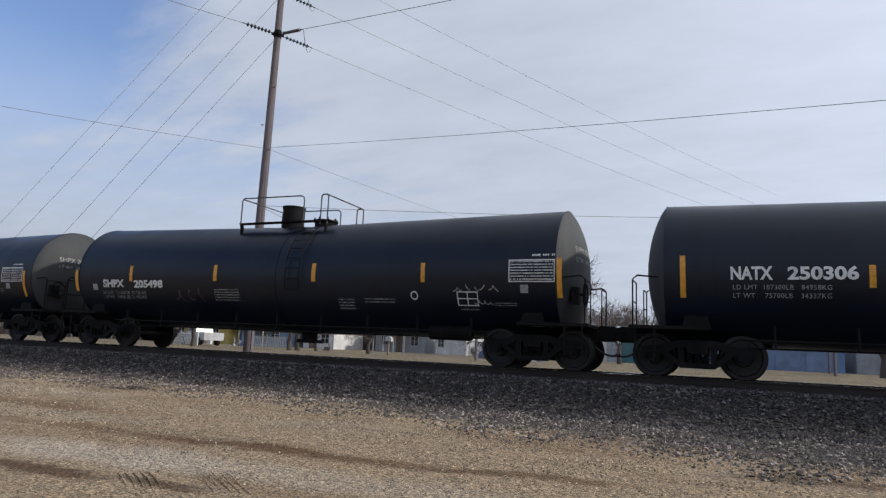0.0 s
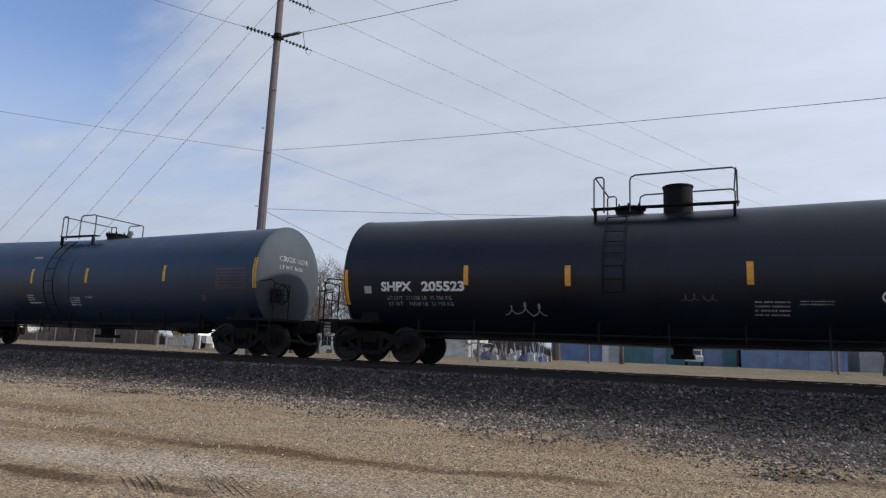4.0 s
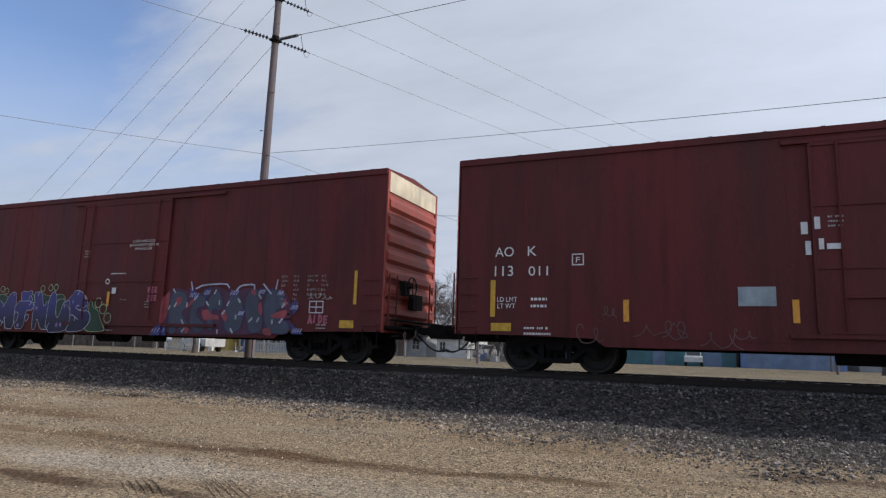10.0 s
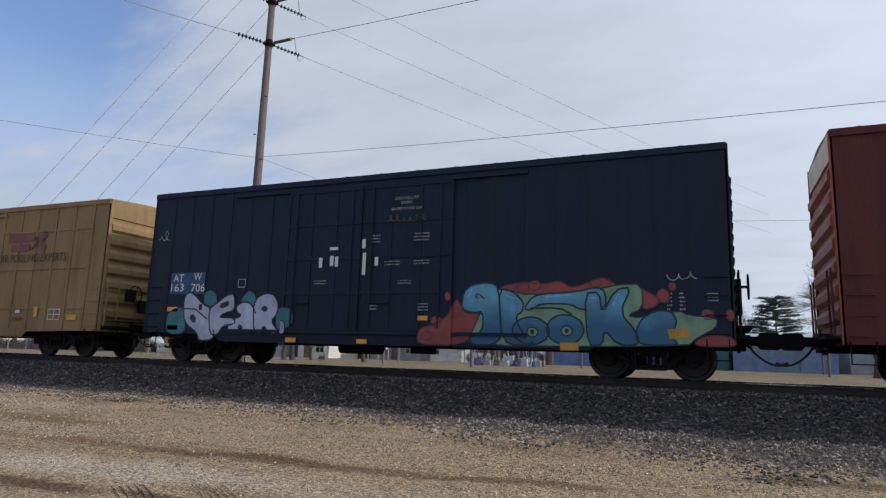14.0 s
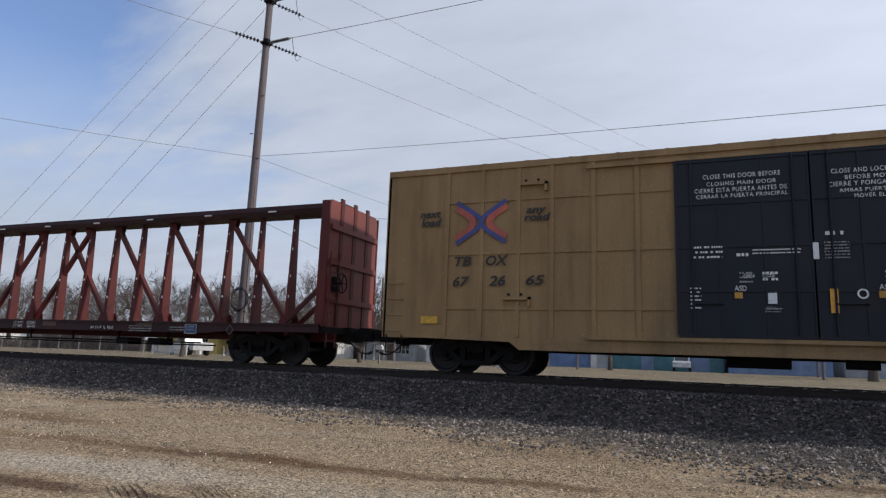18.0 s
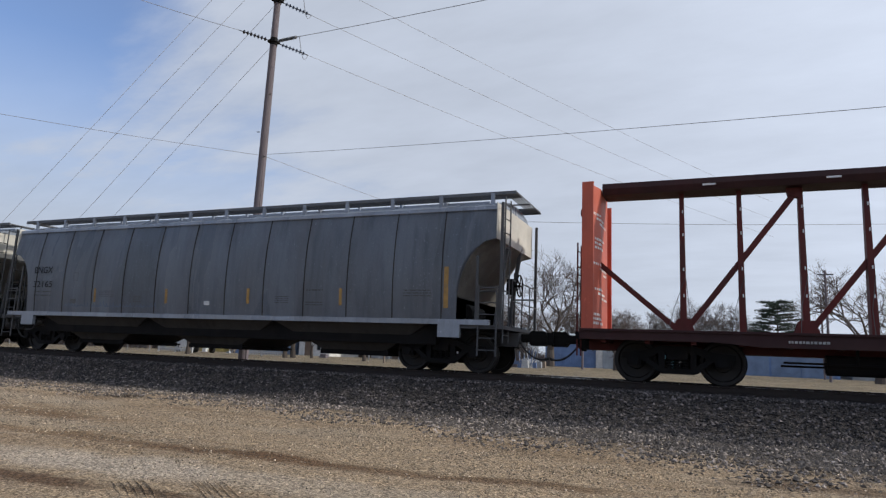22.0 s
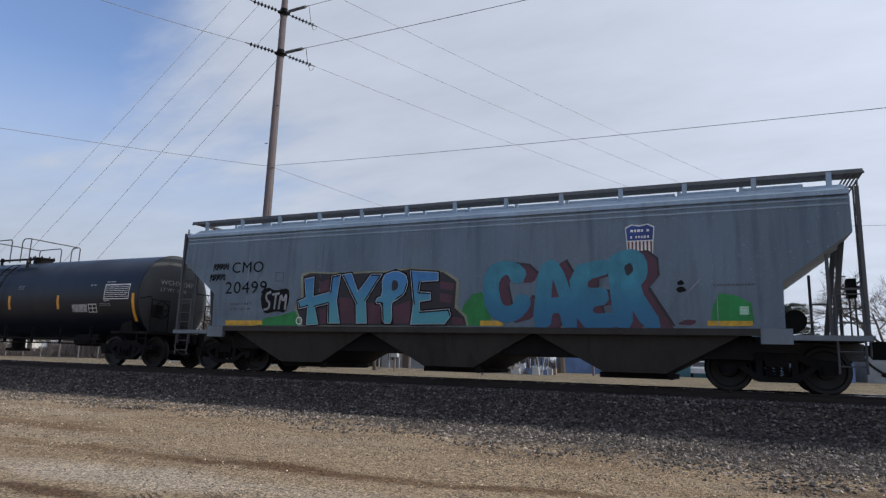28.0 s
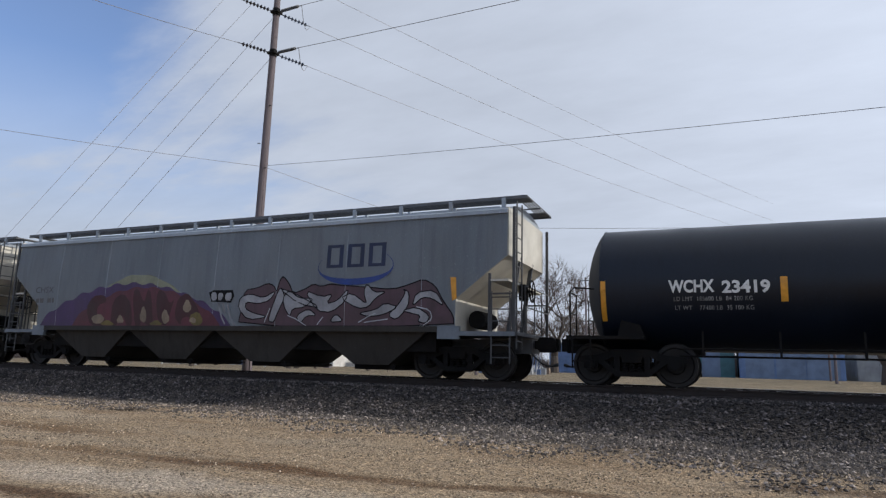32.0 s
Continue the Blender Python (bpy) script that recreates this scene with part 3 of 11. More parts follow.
# ---- tank cars ----
def tank_car(label, x0, x1, r, zc, sag, mat, face, fittings, marks, number=()):
    """x0, x1: ends of the straight shell."""
    car, xc = railcar("tank_car", label, x0, x1, (x0 + 0.62, x1 - 0.62), face)
    half = (x1 - x0) / 2
    head, dish = 0.46, 1.6
    bm = bmesh.new()
    n = 56
    xs = [(-half - head * max(math.cos(a), 0.0) ** dish, math.sin(a)) for a in (math.pi / 2 * k / 12 for k in range(0, 13))]
    xs = [(x, k * r) for x, k in xs]
    xs += [(x, r) for x in (-half * 0.75, -half * 0.5, -half * 0.25, -0.02, 0.02, half * 0.25, half * 0.5, half * 0.75)]
    xs += [(-x, q) for x, q in xs[12::-1]]
    rings = []
    for x, q in xs:
        q = max(q, 0.002)
        ax = zc - sag * (1 - min(abs(x) / half, 1))
        rings.append([bm.verts.new((x, q * math.cos(2 * math.pi * k / n), ax + q * math.sin(2 * math.pi * k / n))) for k in range(n)])
    for a, b in list(zip(rings, rings[1:]))[12:-12]:
        for k in range(n):
            j = (k + 1) % n
            bm.faces.new((a[k], a[j], b[j], b[k]))
    bmesh.ops.delete(bm, geom=[v for v in bm.verts if not v.link_faces], context="VERTS")
    part("tank_shell", bm, mat, car, smooth=True)
    for end in (xs[:13], xs[-13:]):
        bm = bmesh.new()
        ring = [[bm.verts.new((x, max(q, 0.002) * math.cos(2 * math.pi * k / n), zc + max(q, 0.002) * math.sin(2 * math.pi * k / n))) for k in range(n)] for x, q in end]
        for a, b in zip(ring, ring[1:]):
            for k in range(n):
                j = (k + 1) % n
                bm.faces.new((a[k], a[j], b[j], b[k]))
        part("tank_head", bm, mat + "_head", car, "dusty rounded tank head", True)
    # welded rings
    for x in (-half, half, 0.0) if sag else (-half, half):
        bm = bmesh.new()
        ax = zc - sag * (1 - abs(x) / half)
        pts = [(x, (r + 0.004) * math.cos(a), ax + (r + 0.004) * math.sin(a)) for a in (2 * math.pi * k / 48 for k in range(49))]
        pipe(bm, pts, 0.012, 4)
        part("weld_ring", bm, mat, car)
    # stub sills, bolsters, end platforms
    for s in (-1, 1):
        bm = bmesh.new()
        e = s * (half + head + 0.28)
        box(bm, *sorted((s * (half - 2.1), e))[:1], -0.32, 0.70, max(s * (half - 2.1), e), 0.32, 0.98)
        part("stub_sill", bm, "steel", car)
        bm = bmesh.new()
        box(bm, min(s * (half - 0.9), e), -1.48, 0.98, max(s * (half - 0.9), e), 1.48, 1.05)
        part("end_platform", bm, "steel", car, "flat steel end platform under the tank head")
        bm = bmesh.new()
        prism(bm, [(s * (half - 0.92), 1.0), (s * (half - 0.32), 1.0), (s * (half - 0.42), zc - r * 0.55), (s * (half - 0.82), zc - r * 0.62)][::s], -1.18, 1.18)
        part("saddle", bm, "steel", car)
        g = s * (half + head + 0.20)
        for y in (-1.42, 1.42):
            bm = bmesh.new()
            pipe(bm, [(g, y, 1.02), (g, y, 2.02), (g - s * 0.10, y, 2.10), (s * (half + 0.12), y, 2.06)], 0.018, 6)
            for z in (1.55, 2.0):
                tube(bm, (g, y, z), (g, y * 0.53, z), 0.016, 6)
            tube(bm, (g, y * 0.53, 1.02), (g, y * 0.53, 2.0), 0.016, 6)
            part("end_railing", bm, "steel", car)
        bm = bmesh.new()
        rungs(bm, s * (half + head - 0.05), -1.46, 0.35, 1.0, 0.4, 2)
        part("sill_step", bm, "steel", car)
    brake_wheel(car, half + head + 0.12, -0.95, 1.72, 1)
    # pipes and side bars below the shell
    bm = bmesh.new()
    for y, z in ((-1.30, 0.80), (-0.9, 0.66)):
        tube(bm, (-half + 1.6, y, z), (half - 1.6, y, z), 0.022, 6)
    for k in range(-4, 5):
        x = k * (half - 1.8) / 4.2
        box(bm, x - 0.02, -1.32, 0.64, x + 0.02, -1.24, zc - r * 0.72 - sag * 0.5)
    part("brake_piping", bm, "steel", car)
    # bottom outlet
    bm = bmesh.new()
    tube(bm, (0.2, 0, 0.42), (0.2, 0, zc - r - sag + 0.05), 0.22, 14)
    box(bm, -0.05, -0.3, 0.36, 0.45, 0.3, 0.46)
    part("bottom_outlet", bm, "steel", car)
    bm = bmesh.new()
    tube(bm, (half - 3.4, -0.7, 0.78), (half - 2.3, -0.7, 0.78), 0.20, 12)
    part("air_reservoir", bm, "steel", car)
    # the car's number again on the head
    for k, (txt, z) in enumerate(number):
        bm = letters(txt, 0.15 - 0.045 * k)
        for v in bm.verts:
            y, h = v.co.x - 0.85, v.co.z + z
            q = min(math.hypot(y, h - zc) / r, 0.999)
            v.co = Vector((half + head * (1 - q * q) ** (dish / 2) + 0.008, y, h))
        tagged(part("head_lettering", bm, "dim_white", car), kind="stuff")
    put = surface_tank(r, zc, sag, half)
    top = zc + r - sag
    fittings(car, top, r, zc - sag, half)
    marks(car, put, xc)
    return car


def top_fittings(kind):
    def make(car, top, r, axis, half):
        # manway, valve bonnet, railing and ladder
        bm = bmesh.new()
        mx = kind["manway"]
        tube(bm, (mx, 0, top - 0.05), (mx, 0, top + 0.14), 0.32, 20)
        tube(bm, (mx, 0, top + 0.14), (mx, 0, top + 0.19), 0.37, 20)
        for k in range(8):
            a = 2 * math.pi * k / 8
            tube(bm, (mx + 0.33 * math.cos(a), 0.33 * math.sin(a), top + 0.10), (mx + 0.33 * math.cos(a), 0.33 * math.sin(a), top + 0.25), 0.025, 6)
        part("manway", bm, "steel", car, "bolted manway cover")
        if kind["bonnet"] is not None:
            bm = bmesh.new()
            bx = kind["bonnet"]
            tube(bm, (bx, -0.1, top - 0.05), (bx, -0.1, top + 0.58), 0.33, 24)
            tube(bm, (bx, -0.1, top + 0.58), (bx, -0.1, top + 0.62), 0.35, 24)
            part("valve_bonnet", bm, "steel", car, "round steel valve bonnet", True)
        for vx in kind["valves"]:
            bm = bmesh.new()
            tube(bm, (vx, -0.2, top - 0.05), (vx, -0.2, top + 0.16), 0.05, 8)
            tube(bm, (vx, -0.2, top + 0.12), (vx, -0.2, top + 0.17), 0.09, 8)
            tube(bm, (vx, -0.2, top + 0.17), (vx, -0.2, top + 0.24), 0.06, 8)
            part("safety_valve", bm, "walkway" if kind.get("pale") else "steel", car)
        a, b = kind["deck"]
        for y0, y1 in ((-0.98, -0.74), (0.74, 0.98)):
            bm = bmesh.new()
            box(bm, a, y0, top + 0.0, b, y1, top + 0.022)
            deck = part("top_deck", bm, "steel", car, "narrow steel working deck")
            for x in (a + 0.1, b - 0.1):
                bm = bmesh.new()
                box(bm, x - 0.03, y0 if y0 < 0 else y1 - 0.08, top - 0.30, x + 0.03, y0 + 0.08 if y0 < 0 else y1, top)
                part("deck_bracket", bm, "steel", deck)
        for y in (-0.95, 0.95):
            bm = bmesh.new()
            for pts in kind["rails"]:
                pipe(bm, [(x, y, top + z) for x, z in pts], 0.019, 7)
            part("safety_railing", bm, "railing", car, "bent tube safety railing")
        for x, z in kind["cross"]:
            bm = bmesh.new()
            tube(bm, (x, -0.95, top + z), (x, 0.95, top + z), 0.019, 7)
            part("cross_rail", bm, "railing", car)
        # side ladder down the curve
        lx, arc = kind["ladder"]
        bm = bmesh.new()
        R = r + 0.09
        pts = []
        for k in range(15):
            t = radians(125 + arc * k / 14)
            pts.append((R * math.cos(t), axis + R * math.sin(t)))
        if kind.get("foot"):
            pts.append((-1.5, 0.95))
            pts.append((-1.5, 0.50))
        pipe(bm, [(lx - 0.22, y, z) for y, z in pts], 0.017, 5)
        ladder = part("side_ladder", bm, "steel", car)
        bm = bmesh.new()
        pipe(bm, [(lx + 0.22, y, z) for y, z in pts], 0.017, 5)
        part("stile", bm, "steel", ladder)
        for y, z in pts[::2]:
            bm = bmesh.new()
            tube(bm, (lx - 0.22, y, z), (lx + 0.22, y, z), 0.011, 5)
            part("rung", bm, "steel", ladder)
    return make


# ---- box cars ----
def box_car(label, x0, x1, inset, mat, end_mat, top_mat, eave, face, door, marks, ribs, end_ribs, ends_dark=False, door_span=(0, 0, 0.016), trim=0.0):
    car, xc = railcar("box_car", label, x0, x1, (x0 + inset, x1 - inset), face)
    half = (x1 - x0) / 2
    hi = half - trim
    w = 1.53
    # side walls, sheet by sheet
    for s in (-1, 1):
        bm = bmesh.new()
        pts = [(-half, 0.80), (-half + 1.1, 0.80), (-half + inset + 1.4, 0.74), (half - inset - 1.4, 0.74), (hi - 1.1, 0.80), (hi, 0.80), (hi, eave), (-half, eave)]
        prism(bm, pts, s * w, s * (w - 0.03))
        part("side_wall", bm, mat, car)
        for x, z0, z1, bw, d in ribs(half, eave):
            x = min(x, hi - bw / 2)
            bm = bmesh.new()
            box(bm, x - bw / 2, min(s * w, s * (w + d)), z0, x + bw / 2, max(s * w, s * (w + d)), z1)
            part("side_post", bm, mat, car)
        bm = bmesh.new()
        box(bm, -half, min(s * w, s * (w + 0.045)), eave - 0.13, hi, max(s * w, s * (w + 0.045)), eave)
        part("top_chord", bm, mat, car)
        bm = bmesh.new()
        prism(bm, [(-half + inset + 1.2, 0.58), (half - inset - 1.2, 0.58), (half - inset - 0.9, 0.80), (-half + inset + 0.9, 0.80)], s * (w - 0.02) - 0.012, s * (w - 0.02) + 0.012)
        part("side_sill", bm, mat, car)
    # roof with a low ridge and cross ribs
    bm = bmesh.new()
    extrude_x(bm, [(-w - 0.04, eave - 0.02), (w + 0.04, eave - 0.02), (w + 0.04, eave + 0.02), (0, eave + 0.13), (-w - 0.04, eave + 0.02)], -half, hi)
    k = -half + 0.5
    while k < hi:
        extrude_x(bm, [(-w - 0.05, eave + 0.0), (w + 0.05, eave + 0.0), (w + 0.05, eave + 0.028), (0, eave + 0.15), (-w - 0.05, eave + 0.028)], k - 0.04, k + 0.04)
        k += 1.05
    part("roof", bm, mat, car)
    bm = bmesh.new()
    box(bm, -half, -w + 0.05, 0.86, hi, w - 0.05, 0.98)
    box(bm, -half, -0.30, 0.66, hi, 0.30, 0.90)
    for k in range(-5, 6):
        x = k * half / 5.6
        box(bm, x - 0.04, -w + 0.06, 0.72, x + 0.04, w - 0.06, 0.88)
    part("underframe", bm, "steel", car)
    bm = bmesh.new()
    for y, z in ((-1.2, 0.62), (-0.6, 0.56)):
        tube(bm, (-half + 3.0, y, z), (half - 3.0, y, z), 0.022, 6)
    tube(bm, (-1.6, -0.8, 0.55), (-0.4, -0.8, 0.55), 0.2, 12)
    box(bm, 0.6, -1.1, 0.40, 1.1, -0.6, 0.70)
    part("brake_rigging", bm, "steel", car)
    for s in (-1, 1):
        bm = bmesh.new()
        ex = hi if s > 0 else -half
        box(bm, min(ex - s * 0.02, ex - s * 0.08), -w + 0.02, 0.80, max(ex - s * 0.02, ex - s * 0.08), w - 0.02, eave)
        part("end_wall", bm, end_mat, car, "ribbed end wall")
        zt = eave - 0.62
        z0 = 1.15
        for k in range(end_ribs):
            bm = bmesh.new()
            z = z0 + (zt - z0) * (k + 0.5) / end_ribs
            hh = (zt - z0) / end_ribs * 0.42
            prism(bm, [(ex - s * 0.02, z - hh), (ex + s * 0.075, z - hh * 0.55), (ex + s * 0.075, z + hh * 0.25), (ex - s * 0.02, z + hh)][::s], -w + 0.10, w - 0.10)
            part("end_rib", bm, end_mat, car)
        for y in (-w + 0.05, w - 0.05):
            bm = bmesh.new()
            box(bm, min(ex - s * 0.05, ex + s * 0.03), y - 0.05, 0.80, max(ex - s * 0.05, ex + s * 0.03), y + 0.05, eave)
            part("corner_post", bm, end_mat, car)
        bm = bmesh.new()
        box(bm, min(ex - s * 0.03, ex + s * 0.02), -w + 0.03, eave - 0.56, max(ex - s * 0.03, ex + s * 0.02), w - 0.03, eave - 0.03)
        part("end_header", bm, top_mat, car, "painted band across the top of the end")
        bm = bmesh.new()
        box(bm, min(ex, ex + s * 0.30), -1.35, 0.90, max(ex, ex + s * 0.30), 1.35, 0.96)
        box(bm, min(ex, ex + s * 0.25), -0.35, 0.66, max(ex, ex + s * 0.25), 0.35, 1.05)
        part("end_sill", bm, "steel", car)
        for y in (-w + 0.32, w - 0.32):
            bm = bmesh.new()
            rungs(bm, ex + s * 0.13, y, 0.95, 2.25, 0.42, 4, "y")
            part("end_ladder", bm, "steel" if ends_dark else mat, car)
        for k in range(4):
            bm = bmesh.new()
            z, xa, xb = 0.95 + 0.38 * k, ex - s * 0.10, ex - s * 0.52
            pipe(bm, [(xa, -w + 0.01, z), (xa, -w - 0.07, z), (xb, -w - 0.07, z), (xb, -w + 0.01, z)], 0.011, 5)
            part("grab_iron", bm, "steel" if ends_dark else mat, car)
        bm = bmesh.new()
        pipe(bm, [(ex - s * 0.10, -w - 0.01, 0.86), (ex - s * 0.10, -w - 0.02, 0.44), (ex - s * 0.52, -w - 0.02, 0.44), (ex - s * 0.52, -w - 0.01, 0.86)], 0.016, 5)
        part("sill_step", bm, "steel", car)
        for y in (-w + 0.75,):
            bm = bmesh.new()
            tube(bm, (ex + s * 0.06, y, 0.9), (ex + s * 0.30, y - 0.35, 0.72), 0.02, 6)
            tube(bm, (ex + s * 0.30, y - 0.35, 0.72), (ex + s * 0.30, -w, 0.70), 0.02, 6)
            part("uncoupling_lever", bm, "steel", car)
    brake_wheel(car, hi + 0.34, -0.55, 2.0, 1)
    bm = bmesh.new()
    box(bm, hi + 0.05, -0.2, 1.45, hi + 0.22, 0.35, 1.85)
    box(bm, hi + 0.04, -1.3, 1.10, hi + 0.36, 1.3, 1.14)
    part("crossover_platform", bm, "steel", car)
    door(car, w, eave)
    d0, d1, proud = door_span

    def side_put(v):
        v.y = -w - (0.092 if d0 < v.x < d1 else proud) - abs(v.y)
    CUTS[car.name] = [("x", q + e) for q in (d0, d1) for e in (-0.004, 0.004)]
    marks(car, side_put, xc, half)
    return car


# ---- centre-beam flat car ----
def centerbeam_car(label, x0, x1, inset, face):
    car, xc = railcar("centerbeam_flat_car", label, x0, x1, (x0 + inset, x1 - inset), face)
    half, w, ztop = (x1 - x0) / 2, 1.50, 4.55
    for s in (-1, 1):
        bm = bmesh.new()
        prism(bm, [(-half, 0.86), (-half + 2.8, 0.86), (-half + 3.6, 0.79), (half - 3.6, 0.79), (half - 2.8, 0.86), (half + 0.2, 0.86), (half + 0.2, 1.08), (-half, 1.08)], s * w - 0.05, s * w + 0.0)
        box(bm, -half, s * w - 0.10, 1.04, half + 0.2, s * w + 0.02, 1.084)
        part("side_sill", bm, "sill_dark", car, "deep sooty dark red side sill")
    bm = bmesh.new()
    box(bm, -half, -w + 0.05, 0.98, half, w - 0.05, 1.05)
    box(bm, -half, -0.4, 0.66, half, 0.4, 0.98)
    k = -half + 0.5
    while k < half:
        box(bm, k - 0.05, -w + 0.06, 0.80, k + 0.05, w - 0.06, 1.07)
        k += 0.92
    part("deck", bm, "beam", car)
    # a row of tapered box posts under the top beam, wider at the deck
    posts = [-9.18 + 1.2385 * k for k in range(17)]
    for x in posts:
        bm = bmesh.new()
        v = [bm.verts.new((x + sx * (0.07 if z < 2 else 0.05), sy * (0.17 if z < 2 else 0.07), z)) for z in (1.05, ztop - 0.14) for sx, sy in ((-1, -1), (1, -1), (1, 1), (-1, 1))]
        for f in ((0, 1, 5, 4), (1, 2, 6, 5), (2, 3, 7, 6), (3, 0, 4, 7), (0, 3, 2, 1), (4, 5, 6, 7)):
            bm.faces.new([v[i] for i in f])
        p = part("post", bm, "beam", car)
        for z in (1.9, 2.5, 3.3, 3.85):
            bm = bmesh.new()
            box(bm, x + 0.01, -0.22 + 0.03 * z, z, x + 0.035, -0.15 + 0.026 * z, z + 0.07)
            part("lashing_eye", bm, "sticker", p)
    # braces lean towards the middle, each across two bays
    for i, j in [(0, 2), (2, 4), (4, 6), (6, 8), (9, 7), (11, 9), (13, 11), (15, 13)]:
        bm = bmesh.new()
        beam(bm, (posts[i], 0, 1.10), (posts[j], 0, ztop - 0.22), 0.12, 0.14)
        part("diagonal_brace", bm, "beam", car)
        for s in (-1, 1):
            e = 0.30 if i > j else -0.30
            x = posts[j]
            bm = bmesh.new()
            prism(bm, [(x, ztop - 0.12), (x + e, ztop - 0.12), (x + e * 0.8, ztop - 0.40), (x, ztop - 0.46)][::1 if e > 0 else -1], s * 0.08 - 0.012, s * 0.08 + 0.012)
            part("gusset", bm, "beam", car)
            x = posts[i]
            bm = bmesh.new()
            prism(bm, [(x - 0.28, 1.05), (x + 0.28, 1.05), (x + 0.14, 1.42), (x - 0.14, 1.42)], s * 0.18 - 0.012, s * 0.18 + 0.012)
            part("gusset", bm, "beam", car)
    for k in range(17):
        bm = bmesh.new()
        x = posts[k]
        pipe(bm, [(x + 0.06, -0.16, 2.35), (x - 0.16, -0.8, 1.6), (x - 0.25, -1.40, 1.08)], 0.008, 4)
        part("tie_down_strap", bm, "hose", car)
        bm = bmesh.new()
        pipe(bm, [(x + 0.06, 0.16, 2.35), (x + 0.10, 0.8, 1.6), (x + 0.16, 1.40, 1.08)], 0.008, 4)
        part("tie_down_strap", bm, "hose", car)
    bm = bmesh.new()
    extrude_x(bm, [(-0.34, ztop - 0.24), (0.34, ztop - 0.24), (0.40, ztop - 0.10), (0.38, ztop + 0.03), (-0.38, ztop + 0.03), (-0.40, ztop - 0.10)], -half + 0.3, half - 0.1)
    part("top_chord", bm, "sill_dark", car, "dark red top beam along the car")
    for k in range(0, 16, 2):
        x = (posts[k] + posts[k + 1]) / 2
        bm = bmesh.new()
        box(bm, x - 0.14, -0.405, ztop - 0.15, x + 0.14, -0.36, ztop - 0.11)
        part("chord_slot", bm, "sticker", car, "pale lashing slot in the top beam")
    # bulkheads at both ends
    for s in (-1, 1):
        ex = half + 0.2 if s > 0 else -half
        bm = bmesh.new()
        # a folded sheet, its middle third proud towards the load
        plan = [(0.02, -1.30), (0.10, -1.30), (0.28, -0.50), (0.28, 0.50), (0.10, 1.30), (0.02, 1.30)]
        low = [bm.verts.new((ex - s * d, y, 1.05)) for d, y in plan]
        mid = [bm.verts.new((ex - s * d, y, ztop - 0.30)) for d, y in plan]
        top = [bm.verts.new((ex - s * d, y * 0.93, ztop - 0.12)) for d, y in plan]
        for u, v in ((low, mid), (mid, top)):
            for i in range(6):
                j = (i + 1) % 6
                bm.faces.new((u[i], u[j], v[j], v[i]))
        bm.faces.new(low)
        bm.faces.new(top)
        part("bulkhead_plate", bm, "bulkhead" if s < 0 else "bulkhead_dark", car, "orange-red end bulkhead plate")
        bm = bmesh.new()
        for y in (-1.36, 1.302):
            box(bm, min(ex, ex - s * 0.26), y, 1.05, max(ex, ex - s * 0.26), y + 0.058, ztop - 0.16)
        for y in (-0.7, 0.0, 0.7):
            box(bm, min(ex, ex - s * 0.05), y - 0.08, 1.05, max(ex, ex - s * 0.05), y + 0.08, ztop)
        part("bulkhead_frame", bm, "bulkhead" if s < 0 else "beam", car)
        for z in (1.75, 2.75, 3.7):
            bm = bmesh.new()
            box(bm, min(ex - s * 0.02, ex + s * 0.05), -1.25, z - 0.07, max(ex - s * 0.02, ex + s * 0.05), 1.25, z + 0.07)
            bmesh.ops.bevel(bm, geom=bm.edges[:], offset=0.015, segments=1)
            part("bulkhead_beam", bm, "bulkhead_dark", car)
        bm = bmesh.new()
        for y in (-0.36, 0.36):
            beam(bm, (ex - s * 0.12, y, 2.75), (ex - s * 2.05, y, 1.10), 0.12, 0.08)
        part("bulkhead_stay", bm, "beam", car)
        bm = bmesh.new()
        box(bm, min(ex, ex + s * 0.25), -0.35, 0.66, max(ex, ex + s * 0.25), 0.35, 1.05)
        box(bm, min(ex, ex + s * 0.12), -1.4, 0.86, max(ex, ex + s * 0.12), 1.4, 1.02)
        part("end_sill", bm, "steel", car)
        bm = bmesh.new()
        rungs(bm, ex + s * 0.10, -1.1, 0.5, 3.0, 0.42, 7, "y")
        part("end_ladder", bm, "beam", car)
    brake_wheel(car, half + 0.42, -0.9, 2.2, 1)
    bm = bmesh.new()
    for y, z in ((-1.2, 0.52), (-0.6, 0.46)):
        tube(bm, (-half + 4.0, y, z), (half - 4.0, y, z), 0.022, 6)
    tube(bm, (-6.5, -0.9, 0.5), (-5.3, -0.9, 0.5), 0.2, 12)
    for x in (-4.6, -3.2, 3.9, 5.2):
        box(bm, x, -1.2, 0.42, x + 0.5, -0.7, 0.62)
    for k in range(-3, 4):
        tube(bm, (k * 2.0, -1.2, 0.52), (k * 2.0, -1.2, 0.8), 0.03, 6)
    part("brake_rigging", bm, "steel", car)
    put = surface_flat(-w - 0.055)
    writing(car, put, "NOKL", -3.97, 0.82, 0.20, width=0.62)
    writing(car, put, "738797", -2.74, 0.82, 0.20, width=0.86)
    bars(car, put, -7.2, 0.93, 0.7, 0.07, "dim_white")
    bars(car, put, -1.9, 0.98, 0.6, 0.05, "dim_white", 3, seed=4)
    writing(car, put, "LD LMT   225300", -0.4, 0.95, 0.085, width=1.05)
    writing(car, put, "LT WT     60700", -0.4, 0.83, 0.085, width=1.05)
    writing(car, put, "IH 11-7  IL 73-0", 3.2, 0.84, 0.085, width=0.95)
    strip(car, put, 1.3, 0.96, 0.62, 0.13, "brown_paint", "paint_patch")
    strip(car, put, 5.4, 1.0, 0.62, 0.11, "brown_paint", "paint_patch")
